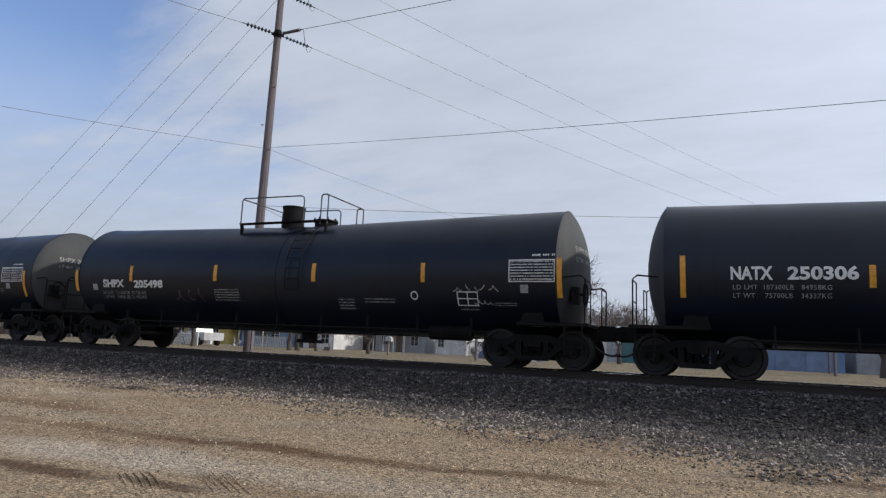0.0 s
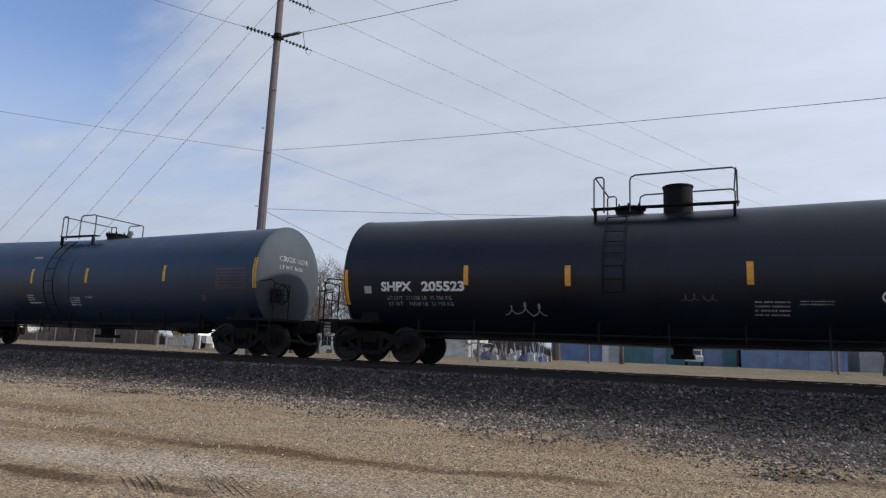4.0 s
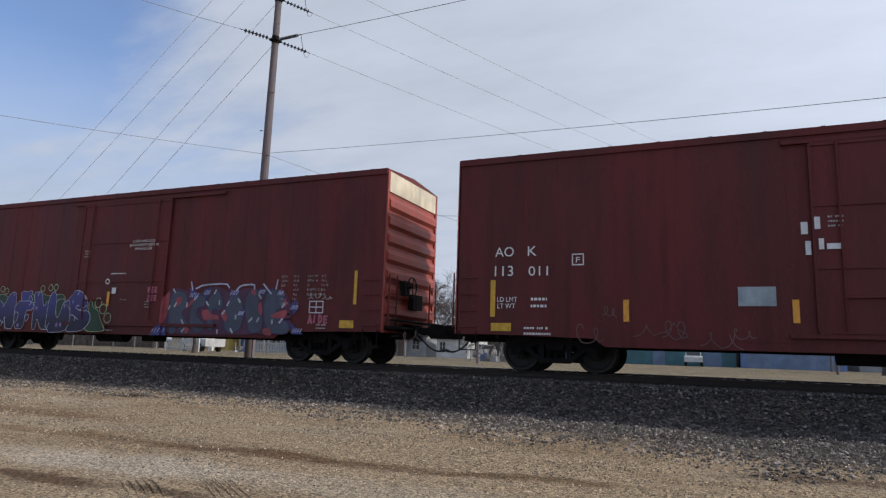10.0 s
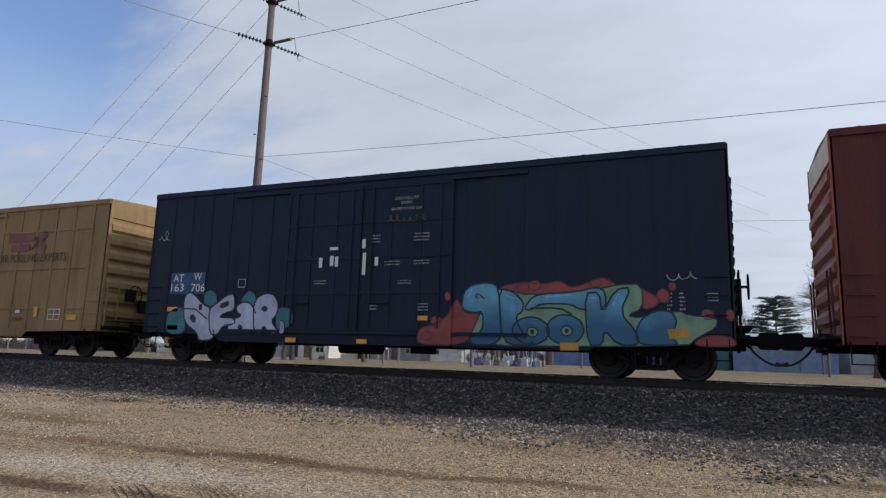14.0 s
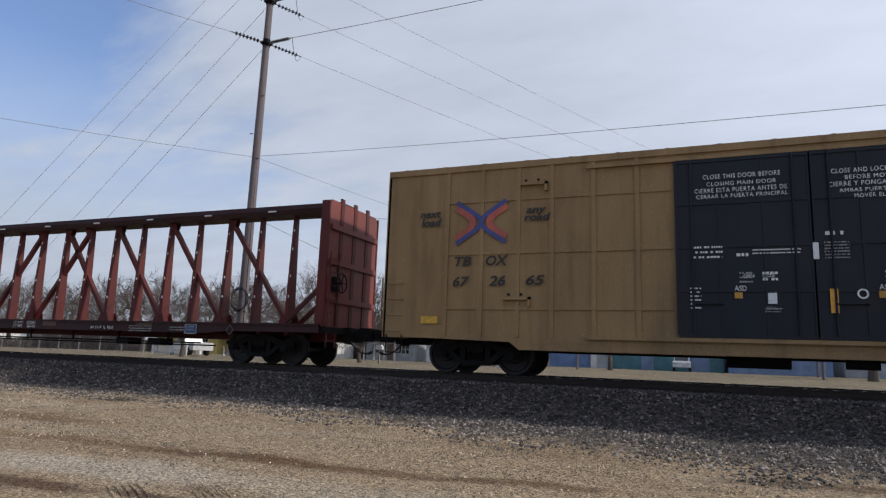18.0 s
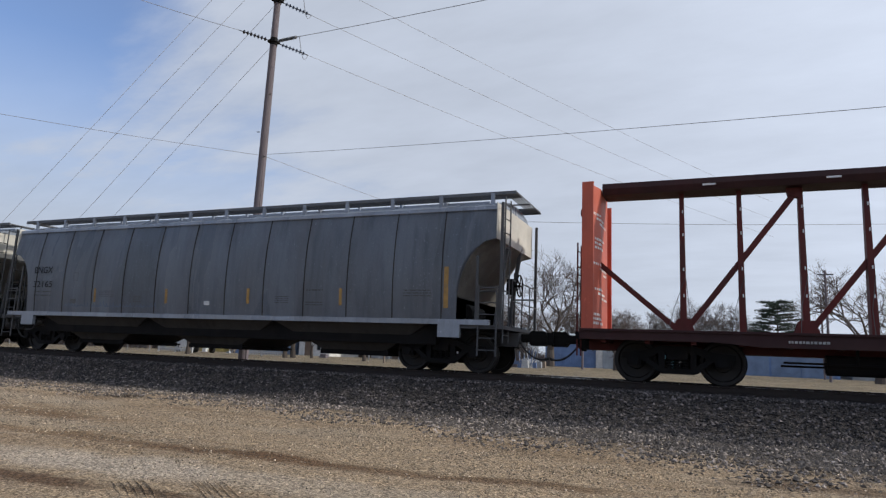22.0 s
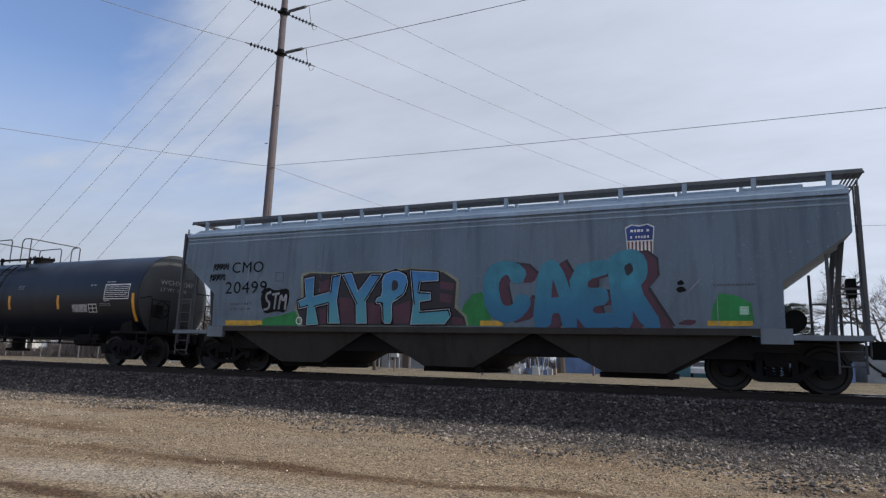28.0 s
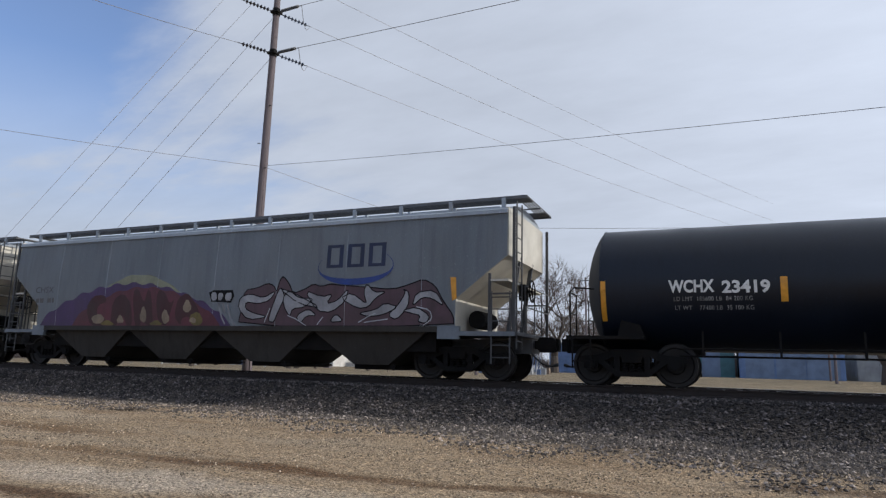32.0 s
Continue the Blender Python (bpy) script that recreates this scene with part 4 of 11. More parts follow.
    bars(car, put, 4.8, 0.96, 0.9, 0.04, "dim_white", 3, seed=7)
    bars(car, put, 6.4, 0.94, 0.7, 0.04, "dim_white", 2, seed=8)
    strip(car, put, 7.2, 0.89, 0.44, 0.27, "paint_patch", "notice_plate")
    outline_box(car, lambda v: raised(put, v), 7.2, 0.89, 0.44, 0.27, 0.022, "dim_white")
    bars(car, lambda v: raised(put, v), 7.06, 0.97, 0.28, 0.05, "dim_white", 2, seed=12)
    bm = bmesh.new()
    for a in range(4):
        t0, t1 = math.pi / 2 * a, math.pi / 2 * (a + 1)
        v = [bm.verts.new((8.6 + q * math.cos(t), 0, 0.89 + q * math.sin(t))) for t, q in ((t0, 0.14), (t1, 0.14), (t1, 0.115), (t0, 0.115))]
        bm.faces.new(v)
    for v in bm.verts:
        put(v.co)
    part("stencil_diamond", bm, "dim_black", car)
    for s in (-1, 1):
        ex = half + 0.2 if s > 0 else -half
        for i in range(5):
            bm = bmesh.new()
            for row in range(3):
                y = -0.95 + 0.11 * (i % 2) + 0.2 * row * (i % 3)
                z = 1.42 + 0.58 * i - 0.10 * row
                for q in range(4 + (i + row) % 4):
                    wide = 0.05 + 0.035 * ((q * 5 + i + row) % 3)
                    if abs(y + wide / 2) > 0.52:
                        vs = [bm.verts.new(((ex - s * 0.10 - s * 0.18 * (1.30 - abs(b)) / 0.80 - s * 0.004), b, h)) for b, h in ((y, z), (y + wide, z), (y + wide, z + 0.055), (y, z + 0.055))]
                    else:
                        vs = [bm.verts.new((ex - s * 0.284, b, h)) for b, h in ((y, z), (y + wide, z), (y + wide, z + 0.055), (y, z + 0.055))]
                    bm.faces.new(vs)
                    y += wide + 0.04
            tagged(part("stencil_block", bm, "white", car), kind="stuff")
    return car


# ---- covered hoppers ----
def hopper_car(label, x0, x1, inset, mat, face, eave, sill, bays, curved, seams, marks, open_len=1.7, roof_rise=0.34, pale=False, seam_mat=None, knee=(1.9, 3.0)):
    car, xc = railcar("hopper_car", label, x0, x1, (x0 + inset, x1 - inset), face)
    half, w = (x1 - x0) / 2, 1.55
    lo = half - open_len
    # side sheets: full at the top, cut back below the end slopes
    zs = sorted([sill + (eave - sill) * k / 16 for k in range(17)] + list(knee))

    def end_x(z):
        if z <= knee[0]:
            return lo
        if z >= knee[1]:
            return half
        g = (z - knee[0]) / (knee[1] - knee[0])
        return half - (half - lo) * (math.sqrt(1 - g * g) if curved else 1 - g)

    def out_y(z):
        f = (z - sill) / (eave - sill)
        return w + ((0.12 * math.sin(math.pi * (0.15 + 0.85 * f)) - 0.06 - 0.05 * max(0, f - 0.6) ** 2 / 0.16) if curved else 0.05 * math.sin(math.pi * f))
    for s in (-1, 1):
        bm = bmesh.new()
        cols = 25
        grid = []
        for z in zs:
            e = end_x(z)
            grid.append([bm.verts.new((-e + 2 * e * k / (cols - 1), s * out_y(z), z)) for k in range(cols)])
        for a, b in zip(grid, grid[1:]):
            for k in range(cols - 1):
                bm.faces.new((a[k], a[k + 1], b[k + 1], b[k]))
        ext = bmesh.ops.solidify(bm, geom=bm.faces[:], thickness=0.02)
        part("side_sheet", bm, mat, car, smooth=True)
        for k in range(1, seams):
            bm = bmesh.new()
            x = -half + 2 * half * k / seams
            zz = [z for z in zs if end_x(z) >= abs(x)]
            pipe(bm, [(x, s * (out_y(z) + 0.004), z) for z in zz], 0.016 if curved else 0.007, 4)
            part("side_seam", bm, seam_mat or mat, car)
        plain = not curved
        if not plain:
            bm = bmesh.new()
            box(bm, -half + 0.1, s * w - 0.06, sill - 0.12, half - 0.1, s * w + 0.045, sill + 0.0)
            part("side_sill", bm, mat, car)
        for e in (-1, 1):
            bm = bmesh.new()
            low = sill - (0.30 if plain else 0.42)
            prism(bm, [(e * (lo - 0.45), low), (e * (lo + 0.12), low), (e * (lo + 0.12), sill), (e * (lo - 0.45), sill)][::e], s * w - 0.05, s * w + 0.05)
            part("sill_block", bm, "grey_sill" if plain else mat, car)
            if plain:
                bm = bmesh.new()
                box(bm, min(e * (lo + 0.125), e * (half + 0.2)), s * w - 0.06, sill - 0.22, max(e * (lo + 0.125), e * (half + 0.2)), s * w + 0.045, sill - 0.12)
                part("side_sill", bm, "grey_sill", car)
        if plain:
            bm = bmesh.new()
            box(bm, -lo + 0.45, s * w - 0.06, sill - 0.14, lo - 0.45, s * w + 0.012, sill - 0.004)
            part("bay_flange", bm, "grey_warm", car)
        bm = bmesh.new()
        extrude_x(bm, [(s * (out_y(eave) - 0.08), eave - 0.05), (s * (out_y(eave) + 0.05), eave - 0.05), (s * (out_y(eave) + 0.04), eave + 0.04), (s * (out_y(eave) - 0.08), eave + 0.09)][::s], -half, half)
        part("eave_rail", bm, mat, car)
        if not curved and not pale:
            for dz in (0.12, 0.24):
                bm = bmesh.new()
                yy = s * out_y(eave - dz)
                extrude_x(bm, [(yy - s * 0.01, eave - dz - 0.03), (yy + s * 0.018, eave - dz - 0.012), (yy + s * 0.018, eave - dz + 0.012), (yy - s * 0.01, eave - dz + 0.03)][::s], -half + 0.02, half - 0.02)
                part("side_ridge", bm, mat, car)
    # roof
    bm = bmesh.new()
    wr = out_y(eave)
    prof = [(-wr, eave), (-wr * 0.72, eave + roof_rise * 0.62), (-wr * 0.35, eave + roof_rise * 0.95), (0, eave + roof_rise), (wr * 0.35, eave + roof_rise * 0.95), (wr * 0.72, eave + roof_rise * 0.62), (wr, eave)]
    extrude_x(bm, prof, -half, half)
    part("roof", bm, mat, car)
    # the hatch trough and its covers
    n_h = 12
    for k in range(n_h):
        bm = bmesh.new()
        x, x2 = (-half + 0.6 + (2 * half - 1.2) * q / n_h for q in (k, k + 1))
        box(bm, x + 0.03, -0.30, eave + roof_rise - 0.02, x2 - 0.03, 0.30, eave + roof_rise + 0.12)
        box(bm, x + 0.03, -0.36, eave + roof_rise, x + 0.11, 0.36, eave + roof_rise + 0.16)
        part("hatch_cover", bm, mat, car)
    # running boards on brackets along both roof edges
    for s in (-1, 1):
        zb = eave + roof_rise + 0.10
        y0 = s * 0.62
        y1 = s * 1.12
        bm = bmesh.new()
        for k in range(9):
            y = y0 + (y1 - y0) * k / 8
            box(bm, -half - 0.35, y - 0.012, zb - 0.03, half + 0.35, y + 0.012, zb)
        x = -half
        while x < half:
            box(bm, x - 0.008, min(y0, y1), zb - 0.028, x + 0.008, max(y0, y1), zb - 0.004)
            x += 0.22
        part("running_board", bm, "walkway", car, "open grating walkway along the roof")
        bm = bmesh.new()
        box(bm, -half - 0.35, y1 - 0.02, zb - 0.05, half + 0.35, y1 + 0.02, zb + 0.03)
        part("walkway_edge", bm, "walkway", car)
        for k in range(13):
            bm = bmesh.new()
            x = -half + 0.25 + (2 * half - 0.5) * k / 12
            prism(bm, [(x - 0.05, eave + 0.03), (x + 0.05, eave + 0.03), (x + 0.05, zb), (x - 0.05, zb)], y1 - 0.03, y1 + 0.03)
            part("walkway_bracket", bm, mat, car)
    for s in (-1, 1):
        bm = bmesh.new()
        for k in range(5):
            x = s * (half + 0.08 + 0.07 * k)
            box(bm, x - 0.012, -1.1, eave + roof_rise + 0.07, x + 0.012, 1.1, eave + roof_rise + 0.10)
        for y in (-1.1, 0, 1.1):
            box(bm, min(s * (half - 0.1), s * (half + 0.38)), y - 0.02, eave + roof_rise + 0.04, max(s * (half - 0.1), s * (half + 0.38)), y + 0.02, eave + roof_rise + 0.07)
        part("end_walkway", bm, "walkway", car)
    # end walls, slope sheets, platform, ladders
    for s in (-1, 1):
        bm = bmesh.new()
        ztop = eave + 0.0
        zk = next(z for z in zs if end_x(z) >= half - 1e-6)
        pts = [(s * half, ztop + 0.1), (s * half, zk), (s * lo, knee[0]), (s * lo, sill - 0.1), (s * (lo - 0.04), sill - 0.1), (s * (lo - 0.04), knee[0] + 0.02), (s * (half - 0.04), zk + 0.04), (s * (half - 0.04), ztop + 0.1)]
        if curved:
            arc = [(s * end_x(z), z) for z in zs if z < zk]
            pts = [(s * half, ztop + 0.1), (s * half, zk)] + arc[::-1] + [(s * (lo - 0.55), sill - 0.55), (s * (lo - 0.6), sill - 0.5)] + [(x - s * 0.04, z + 0.02) for x, z in arc] + [(s * (half - 0.04), zk + 0.04), (s * (half - 0.04), ztop + 0.1)]
        if curved:
            # bent at both sides where it meets the rounded flanks, flat between them
            ys = [(-w + 0.01) + (2 * w - 0.02) * k / 16 for k in range(17)]
            rows = []
            for z in [z for z in zs if z <= zk]:
                g = min(max((z - knee[0]) / (knee[1] - knee[0]), 0), 1)
                flat = lo + (half - lo) * g
                rows.append([bm.verts.new((s * (end_x(z) + (flat - end_x(z)) * min(1, (w - abs(y)) / 0.7) ** 0.6), y, z)) for y in ys])
            for a, b in zip(rows, rows[1:]):
                for k in range(16):
                    bm.faces.new((a[k], a[k + 1], b[k + 1], b[k]))
            bmesh.ops.solidify(bm, geom=bm.faces[:], thickness=0.02)
        else:
            prism(bm, pts[::s], -w + 0.01, w - 0.01)
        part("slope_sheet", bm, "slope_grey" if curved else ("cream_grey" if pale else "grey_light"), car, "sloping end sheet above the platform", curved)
        bm = bmesh.new()
        box(bm, min(s * half, s * (half + 0.02)), -w + 0.01, zk, max(s * half, s * (half + 0.02)), w - 0.01, ztop + 0.1)
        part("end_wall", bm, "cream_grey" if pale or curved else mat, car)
        bm = bmesh.new()
        box(bm, min(s * (lo - 0.1), s * (half + 0.25)), -w, sill - 0.20, max(s * (lo - 0.1), s * (half + 0.25)), w, sill - 0.12)
        box(bm, min(s * (lo - 1.2), s * (half + 0.25)), -0.32, 0.66, max(s * (lo - 1.2), s * (half + 0.25)), 0.32, 1.0)
        for y in (-0.55, 0.55):
            beam(bm, (s * (half - 0.3), y, sill - 0.12), (s * (half - 0.02), y, zk + 0.1), 0.10, 0.07)
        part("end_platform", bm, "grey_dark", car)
        for y in (-w + 0.03, w - 0.03):
            bm = bmesh.new()
            beam(bm, (s * (half + 0.15), y, sill - 0.2), (s * (half + 0.15), y, eave + 0.1), 0.07, 0.05)
            beam(bm, (s * (half - 0.45), y, sill - 0.2), (s * (half - 0.45), y, zk - 0.4), 0.06, 0.05)
            beam(bm, (s * (half - 0.45), y, sill + 0.75), (s * (half + 0.15), y, sill + 0.75), 0.04, 0.04)
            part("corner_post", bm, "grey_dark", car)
        if pale:
            bm = bmesh.new()
            box(bm, min(s * (half - 0.42), s * (half + 0.02)), -w + 0.02, 2.28, max(s * (half - 0.42), s * (half + 0.02)), w - 0.02, 2.33)
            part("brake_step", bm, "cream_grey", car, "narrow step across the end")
        bm = bmesh.new()
        rungs(bm, s * (half + 0.18), -w + 0.35, sill - 0.5, eave + 0.25, 0.42, 10, "y")
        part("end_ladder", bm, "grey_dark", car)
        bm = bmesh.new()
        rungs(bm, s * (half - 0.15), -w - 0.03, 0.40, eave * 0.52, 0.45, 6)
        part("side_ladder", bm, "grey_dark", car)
        bm = bmesh.new()
        for z in (sill + 0.5, sill + 1.0):
            pipe(bm, [(s * (half + 0.22), -w + 0.7, z), (s * (half + 0.22), w - 0.1, z)], 0.018, 6)
        for y in (-w + 0.7, 0.0, 0.7):
            tube(bm, (s * (half + 0.22), y, sill - 0.14), (s * (half + 0.22), y, sill + 1.0), 0.018, 6)
        part("end_railing", bm, "grey_dark", car)
    brake_wheel(car, half + 0.30, -0.5, sill + 0.9, 1)
    bm = bmesh.new()
    tube(bm, (half - 1.0, -0.9, sill + 0.2), (half - 1.0, 0.1, sill + 0.2), 0.22, 12)
    part("air_reservoir", bm, "steel", car)
    bm = bmesh.new()
    box(bm, -half + 0.5, -0.7, sill - 0.12, -half + 1.0, -0.2, sill + 0.3)
    bmesh.ops.bevel(bm, geom=bm.edges[:], offset=0.05, segments=2)
    part("brake_valve", bm, "steel", car)
    # discharge bays under the sill
    span = 2 * lo - 1.5
    step = span / bays
    for k in range(bays):
        c = -span / 2 + (k + 0.5) * step
        bm = bmesh.new()
        a, b = step * 0.50, step * (0.20 if curved else 0.15)
        zt, zb = sill - 0.10, 0.42 if curved else 0.30
        top = [bm.verts.new((c + dx * a, dy * (w - 0.08), zt)) for dx, dy in ((-1, -1), (1, -1), (1, 1), (-1, 1))]
        low = [bm.verts.new((c + dx * b, dy * (1.05 if curved else 1.25), zb)) for dx, dy in ((-1, -1), (1, -1), (1, 1), (-1, 1))]
        for i in range(4):
            j = (i + 1) % 4
            bm.faces.new((top[i], top[j], low[j], low[i]))
        bm.faces.new(top[::-1])
        bm.faces.new(low)
        part("discharge_bay", bm, "grey_warm", car, "sloping discharge bay, dusty, with shade in its dark colour")
        bm = bmesh.new()
        box(bm, c - b - 0.12, -1.0, zb - 0.12, c + b + 0.12, 1.0, zb)
        tube(bm, (c + b + 0.1, -1.15, zb - 0.05), (c + b + 0.1, 1.15, zb - 0.05), 0.03, 6)
        tube(bm, (c + b + 0.1, -1.19, zb - 0.05), (c + b + 0.1, -1.12, zb - 0.05), 0.08, 8)
        part("outlet_gate", bm, "steel", car)
    bm = bmesh.new()
    box(bm, -lo + 0.6, -1.30, max(sill - 0.60, 0.60), lo - 0.6, 1.30, sill - 0.11)
    part("centre_sill", bm, "steel", car)
    CUTS[car.name] = [("z", 1.25 + 0.12 * k) for k in range(14)]
    marks(car, lambda v: hop_put(v, out_y), xc, half)
    return car


def hop_put(v, out_y):
    v.y = -out_y(v.z) - 0.006 - abs(v.y)


# ---- the train, car by car from the front ----
NARROW, WIDE = ((-1.65, -0.1), (-1.65, 0.69), (-1.60, 0.74), (-1.47, 0.74), (-1.42, 0.69), (-1.42, -0.1)), ((-0.83, -0.1), (-0.83, 0.62), (-0.80, 0.70), (-0.70, 0.74), (1.34, 0.76), (1.42, 0.70), (1.42, -0.1))
RAILS_A = {"bonnet": 0.16, "manway": -0.95, "valves": (), "deck": (-1.72, 1.46), "ladder": (-1.12, 70), "rails": [NARROW, WIDE], "cross": [(-1.62, 0.73), (1.40, 0.74)]}
MARKS = {}


def paint(name, c, worn=0.35):
    M[name] = material(name, c, 0.55, scale=2.2, vary=0.3, stain=tuple(q * 0.4 for q in c), stain_amount=worn + 0.1, bump=0.0, streak=0.5)


for name, c in (("paint_green", (0.014, 0.045, 0.024)), ("paint_violet", (0.042, 0.040, 0.175)), ("paint_indigo", (0.03, 0.02, 0.085)), ("paint_lime", (0.26, 0.36, 0.20)), ("paint_lilac", (0.22, 0.18, 0.42)), ("paint_slate", (0.070, 0.022, 0.055)), ("paint_teal_grey", (0.055, 0.066, 0.105)), ("paint_rose", (0.28, 0.055, 0.07)), ("paint_rose_dim", (0.36, 0.10, 0.15)), ("paint_teal", (0.03, 0.16, 0.20)), ("paint_pale", (0.40, 0.43, 0.56)), ("paint_coral", (0.25, 0.05, 0.045)), ("paint_glint", (0.42, 0.44, 0.48)), ("paint_dark", (0.02, 0.018, 0.024)), ("paint_aqua", (0.07, 0.27, 0.36)), ("paint_seafoam", (0.17, 0.28, 0.18))):
    paint(name, c)
for name, c in (("paint_sea", (0.025, 0.13, 0.22)), ("paint_patch", (0.02, 0.06, 0.16)), ("paint_pale_blue", (0.16, 0.22, 0.32)), ("paint_silver", (0.27, 0.275, 0.30)), ("paint_grass", (0.015, 0.20, 0.05)), ("paint_sky", (0.16, 0.42, 0.68)), ("paint_azure", (0.05, 0.26, 0.55)), ("paint_plum", (0.075, 0.026, 0.046)), ("paint_aqua2", (0.06, 0.33, 0.43)), ("paint_mint", (0.35, 0.55, 0.42)), ("paint_haze_yellow", (0.22, 0.23, 0.16)), ("paint_grape", (0.060, 0.032, 0.10)), ("paint_wine", (0.095, 0.022, 0.035)), ("paint_olive", (0.13, 0.10, 0.03)), ("paint_maroon", (0.045, 0.012, 0.016)), ("paint_slate2", (0.035, 0.033, 0.04))):
    paint(name, c)
for name, c in (("paint_faint", (0.105, 0.11, 0.122)), ("paint_faint_edge", (0.045, 0.045, 0.048)), ("brown_paint", (0.075, 0.045, 0.022)), ("dark_brown", (0.020, 0.015, 0.011)), ("ghost", (0.115, 0.062, 0.062)), ("silver", (0.30, 0.36, 0.40)), ("logo_red", (0.17, 0.05, 0.045)), ("logo_blue", (0.02, 0.05, 0.22)), ("logo_navy", (0.012, 0.02, 0.06))):
    paint(name, c)


def ribbon(bm, pts, w, y=0.0):
    """A stroke of width w through pts, (x, z) pairs."""
    for i, (p, q) in enumerate(zip(pts, pts[1:])):
        d = Vector((q[0] - p[0], q[1] - p[1]))
        if d.length < 1e-5:
            continue
        d.normalize()
        nx, nz = -d.y * w / 2, d.x * w / 2
        e = w * 0.25
        yy = y + 0.0003 * (i % 5)
        v = [bm.verts.new((a, yy, b)) for a, b in ((p[0] + nx - d.x * e, p[1] + nz - d.y * e), (p[0] - nx - d.x * e, p[1] - nz - d.y * e), (q[0] - nx + d.x * e, q[1] - nz + d.y * e), (q[0] + nx + d.x * e, q[1] + nz + d.y * e))]
        bm.faces.new(v)


def laid(name, bm, mat, car, put, label=""):
    for axis, at in CUTS.get(car.name, ()):
        way = (1, 0, 0) if axis == "x" else (0, 0, 1)
        bmesh.ops.bisect_plane(bm, geom=bm.verts[:] + bm.edges[:] + bm.faces[:], plane_co=(at * way[0], 0, at * way[2]), plane_no=way)
    for v in bm.verts:
        put(v.co)
    return part(name, bm, mat, car, label)


def tag(car, put, x, z, w, h, mat, seed):
    """A scribbled tag that cannot be read."""
    rnd = random.Random(seed)
    bm = bmesh.new()
    turns = max(2, round(w / h * 1.1))
    pts, size, lift = [], 1.0, 0.0
    for k in range(turns * 9 + 1):
        if k % 9 == 0:
            size, lift = rnd.uniform(0.45, 1.0), rnd.uniform(0.0, 0.25)
        a = 2 * math.pi * k / 9
        pts.append((x + w * k / (turns * 9) + 0.28 * h * size * math.sin(a), z + h * (lift + 0.40 * size * (1 - math.cos(a)))))
    for k in range(0, len(pts) - 3, 3):
        if rnd.random() < 0.88:
            ribbon(bm, pts[k:k + 4], 0.020, 0.0006 * (k % 7))
    return tagged(laid("spray_tag", bm, mat, car, put, "thin sprayed scribble"), "thin sprayed scribble", kind="stuff")


def ring_mark(car, put, x, z, r, mat):
    bm = bmesh.new()
    ribbon(bm, [(x + r * math.cos(a), z + r * math.sin(a)) for a in (2 * math.pi * k / 16 for k in range(17))], 0.03, 0.014)
    return laid("ring_mark", bm, mat, car, put)


def star(car, put, x, z, r, mat):
    bm = bmesh.new()
    bm.faces.new([bm.verts.new((x + q * math.cos(a), 0.016, z + q * math.sin(a))) for k in range(10) for a, q in ((math.pi / 2 + math.pi * k / 5, r if k % 2 == 0 else r * 0.42),)])
    return laid("painted_star", bm, mat, car, put)


def arc(cx, cz, rx, rz, a0, a1, n=9):
    return [(cx + rx * math.cos(radians(a0 + (a1 - a0) * k / n)), cz + rz * math.sin(radians(a0 + (a1 - a0) * k / n))) for k in range(n + 1)]


# strokes of fat sprayed letters, in a box one high
FAT = {}
FAT["A"] = [[(0.08, 0.0), (0.36, 0.95), (0.66, 0.0)], [(0.2, 0.34), (0.55, 0.34)]]
FAT["C"] = [arc(0.42, 0.5, 0.34, 0.42, 50, 310)]
FAT["D"] = [[(0.12, 0.05), (0.12, 0.92)], arc(0.14, 0.49, 0.46, 0.42, 90, -90)]
FAT["E"] = [[(0.12, 0.0), (0.12, 0.95)], [(0.12, 0.88), (0.62, 0.9)], [(0.12, 0.48), (0.56, 0.5)], [(0.12, 0.1), (0.64, 0.1)]]
FAT["F"] = [[(0.10, 0.0), (0.16, 0.92)], [(0.10, 0.88), (0.72, 0.88)], [(0.14, 0.48), (0.62, 0.5)]]
FAT["G"] = [arc(0.42, 0.5, 0.34, 0.42, 50, 330), [(0.44, 0.42), (0.74, 0.42)]]
FAT["H"] = [[(0.10, 0.0), (0.14, 0.98)], [(0.62, 0.0), (0.58, 0.98)], [(0.12, 0.48), (0.6, 0.52)]]
FAT["I"] = [[(0.18, 0.0), (0.18, 0.95)]]
FAT["J"] = [[(0.5, 0.95), (0.5, 0.3)], arc(0.3, 0.28, 0.2, 0.22, 0, -160)]
FAT["K"] = [[(0.12, 0.0), (0.12, 0.95)], [(0.6, 0.95), (0.18, 0.45), (0.64, 0.0)]]
FAT["L"] = [[(0.12, 0.95), (0.12, 0.1), (0.6, 0.1)]]
FAT["M"] = [[(0.08, 0.0), (0.14, 0.78), (0.38, 0.3), (0.6, 0.95), (0.68, 0.0)]]
FAT["N"] = [[(0.10, 0.0), (0.12, 0.92), (0.58, 0.08), (0.62, 0.95)]]
FAT["O"] = [arc(0.42, 0.5, 0.32, 0.40, 0, 360, 14)]
FAT["P"] = [[(0.12, 0.0), (0.14, 0.95)], arc(0.2, 0.66, 0.42, 0.26, 95, -95)]
FAT["R"] = [[(0.12, 0.0), (0.14, 0.95)], arc(0.2, 0.68, 0.40, 0.24, 95, -95), [(0.28, 0.42), (0.66, 0.0)]]
FAT["S"] = [arc(0.40, 0.70, 0.28, 0.22, 40, 230) + arc(0.40, 0.28, 0.30, 0.22, 60, -150)]
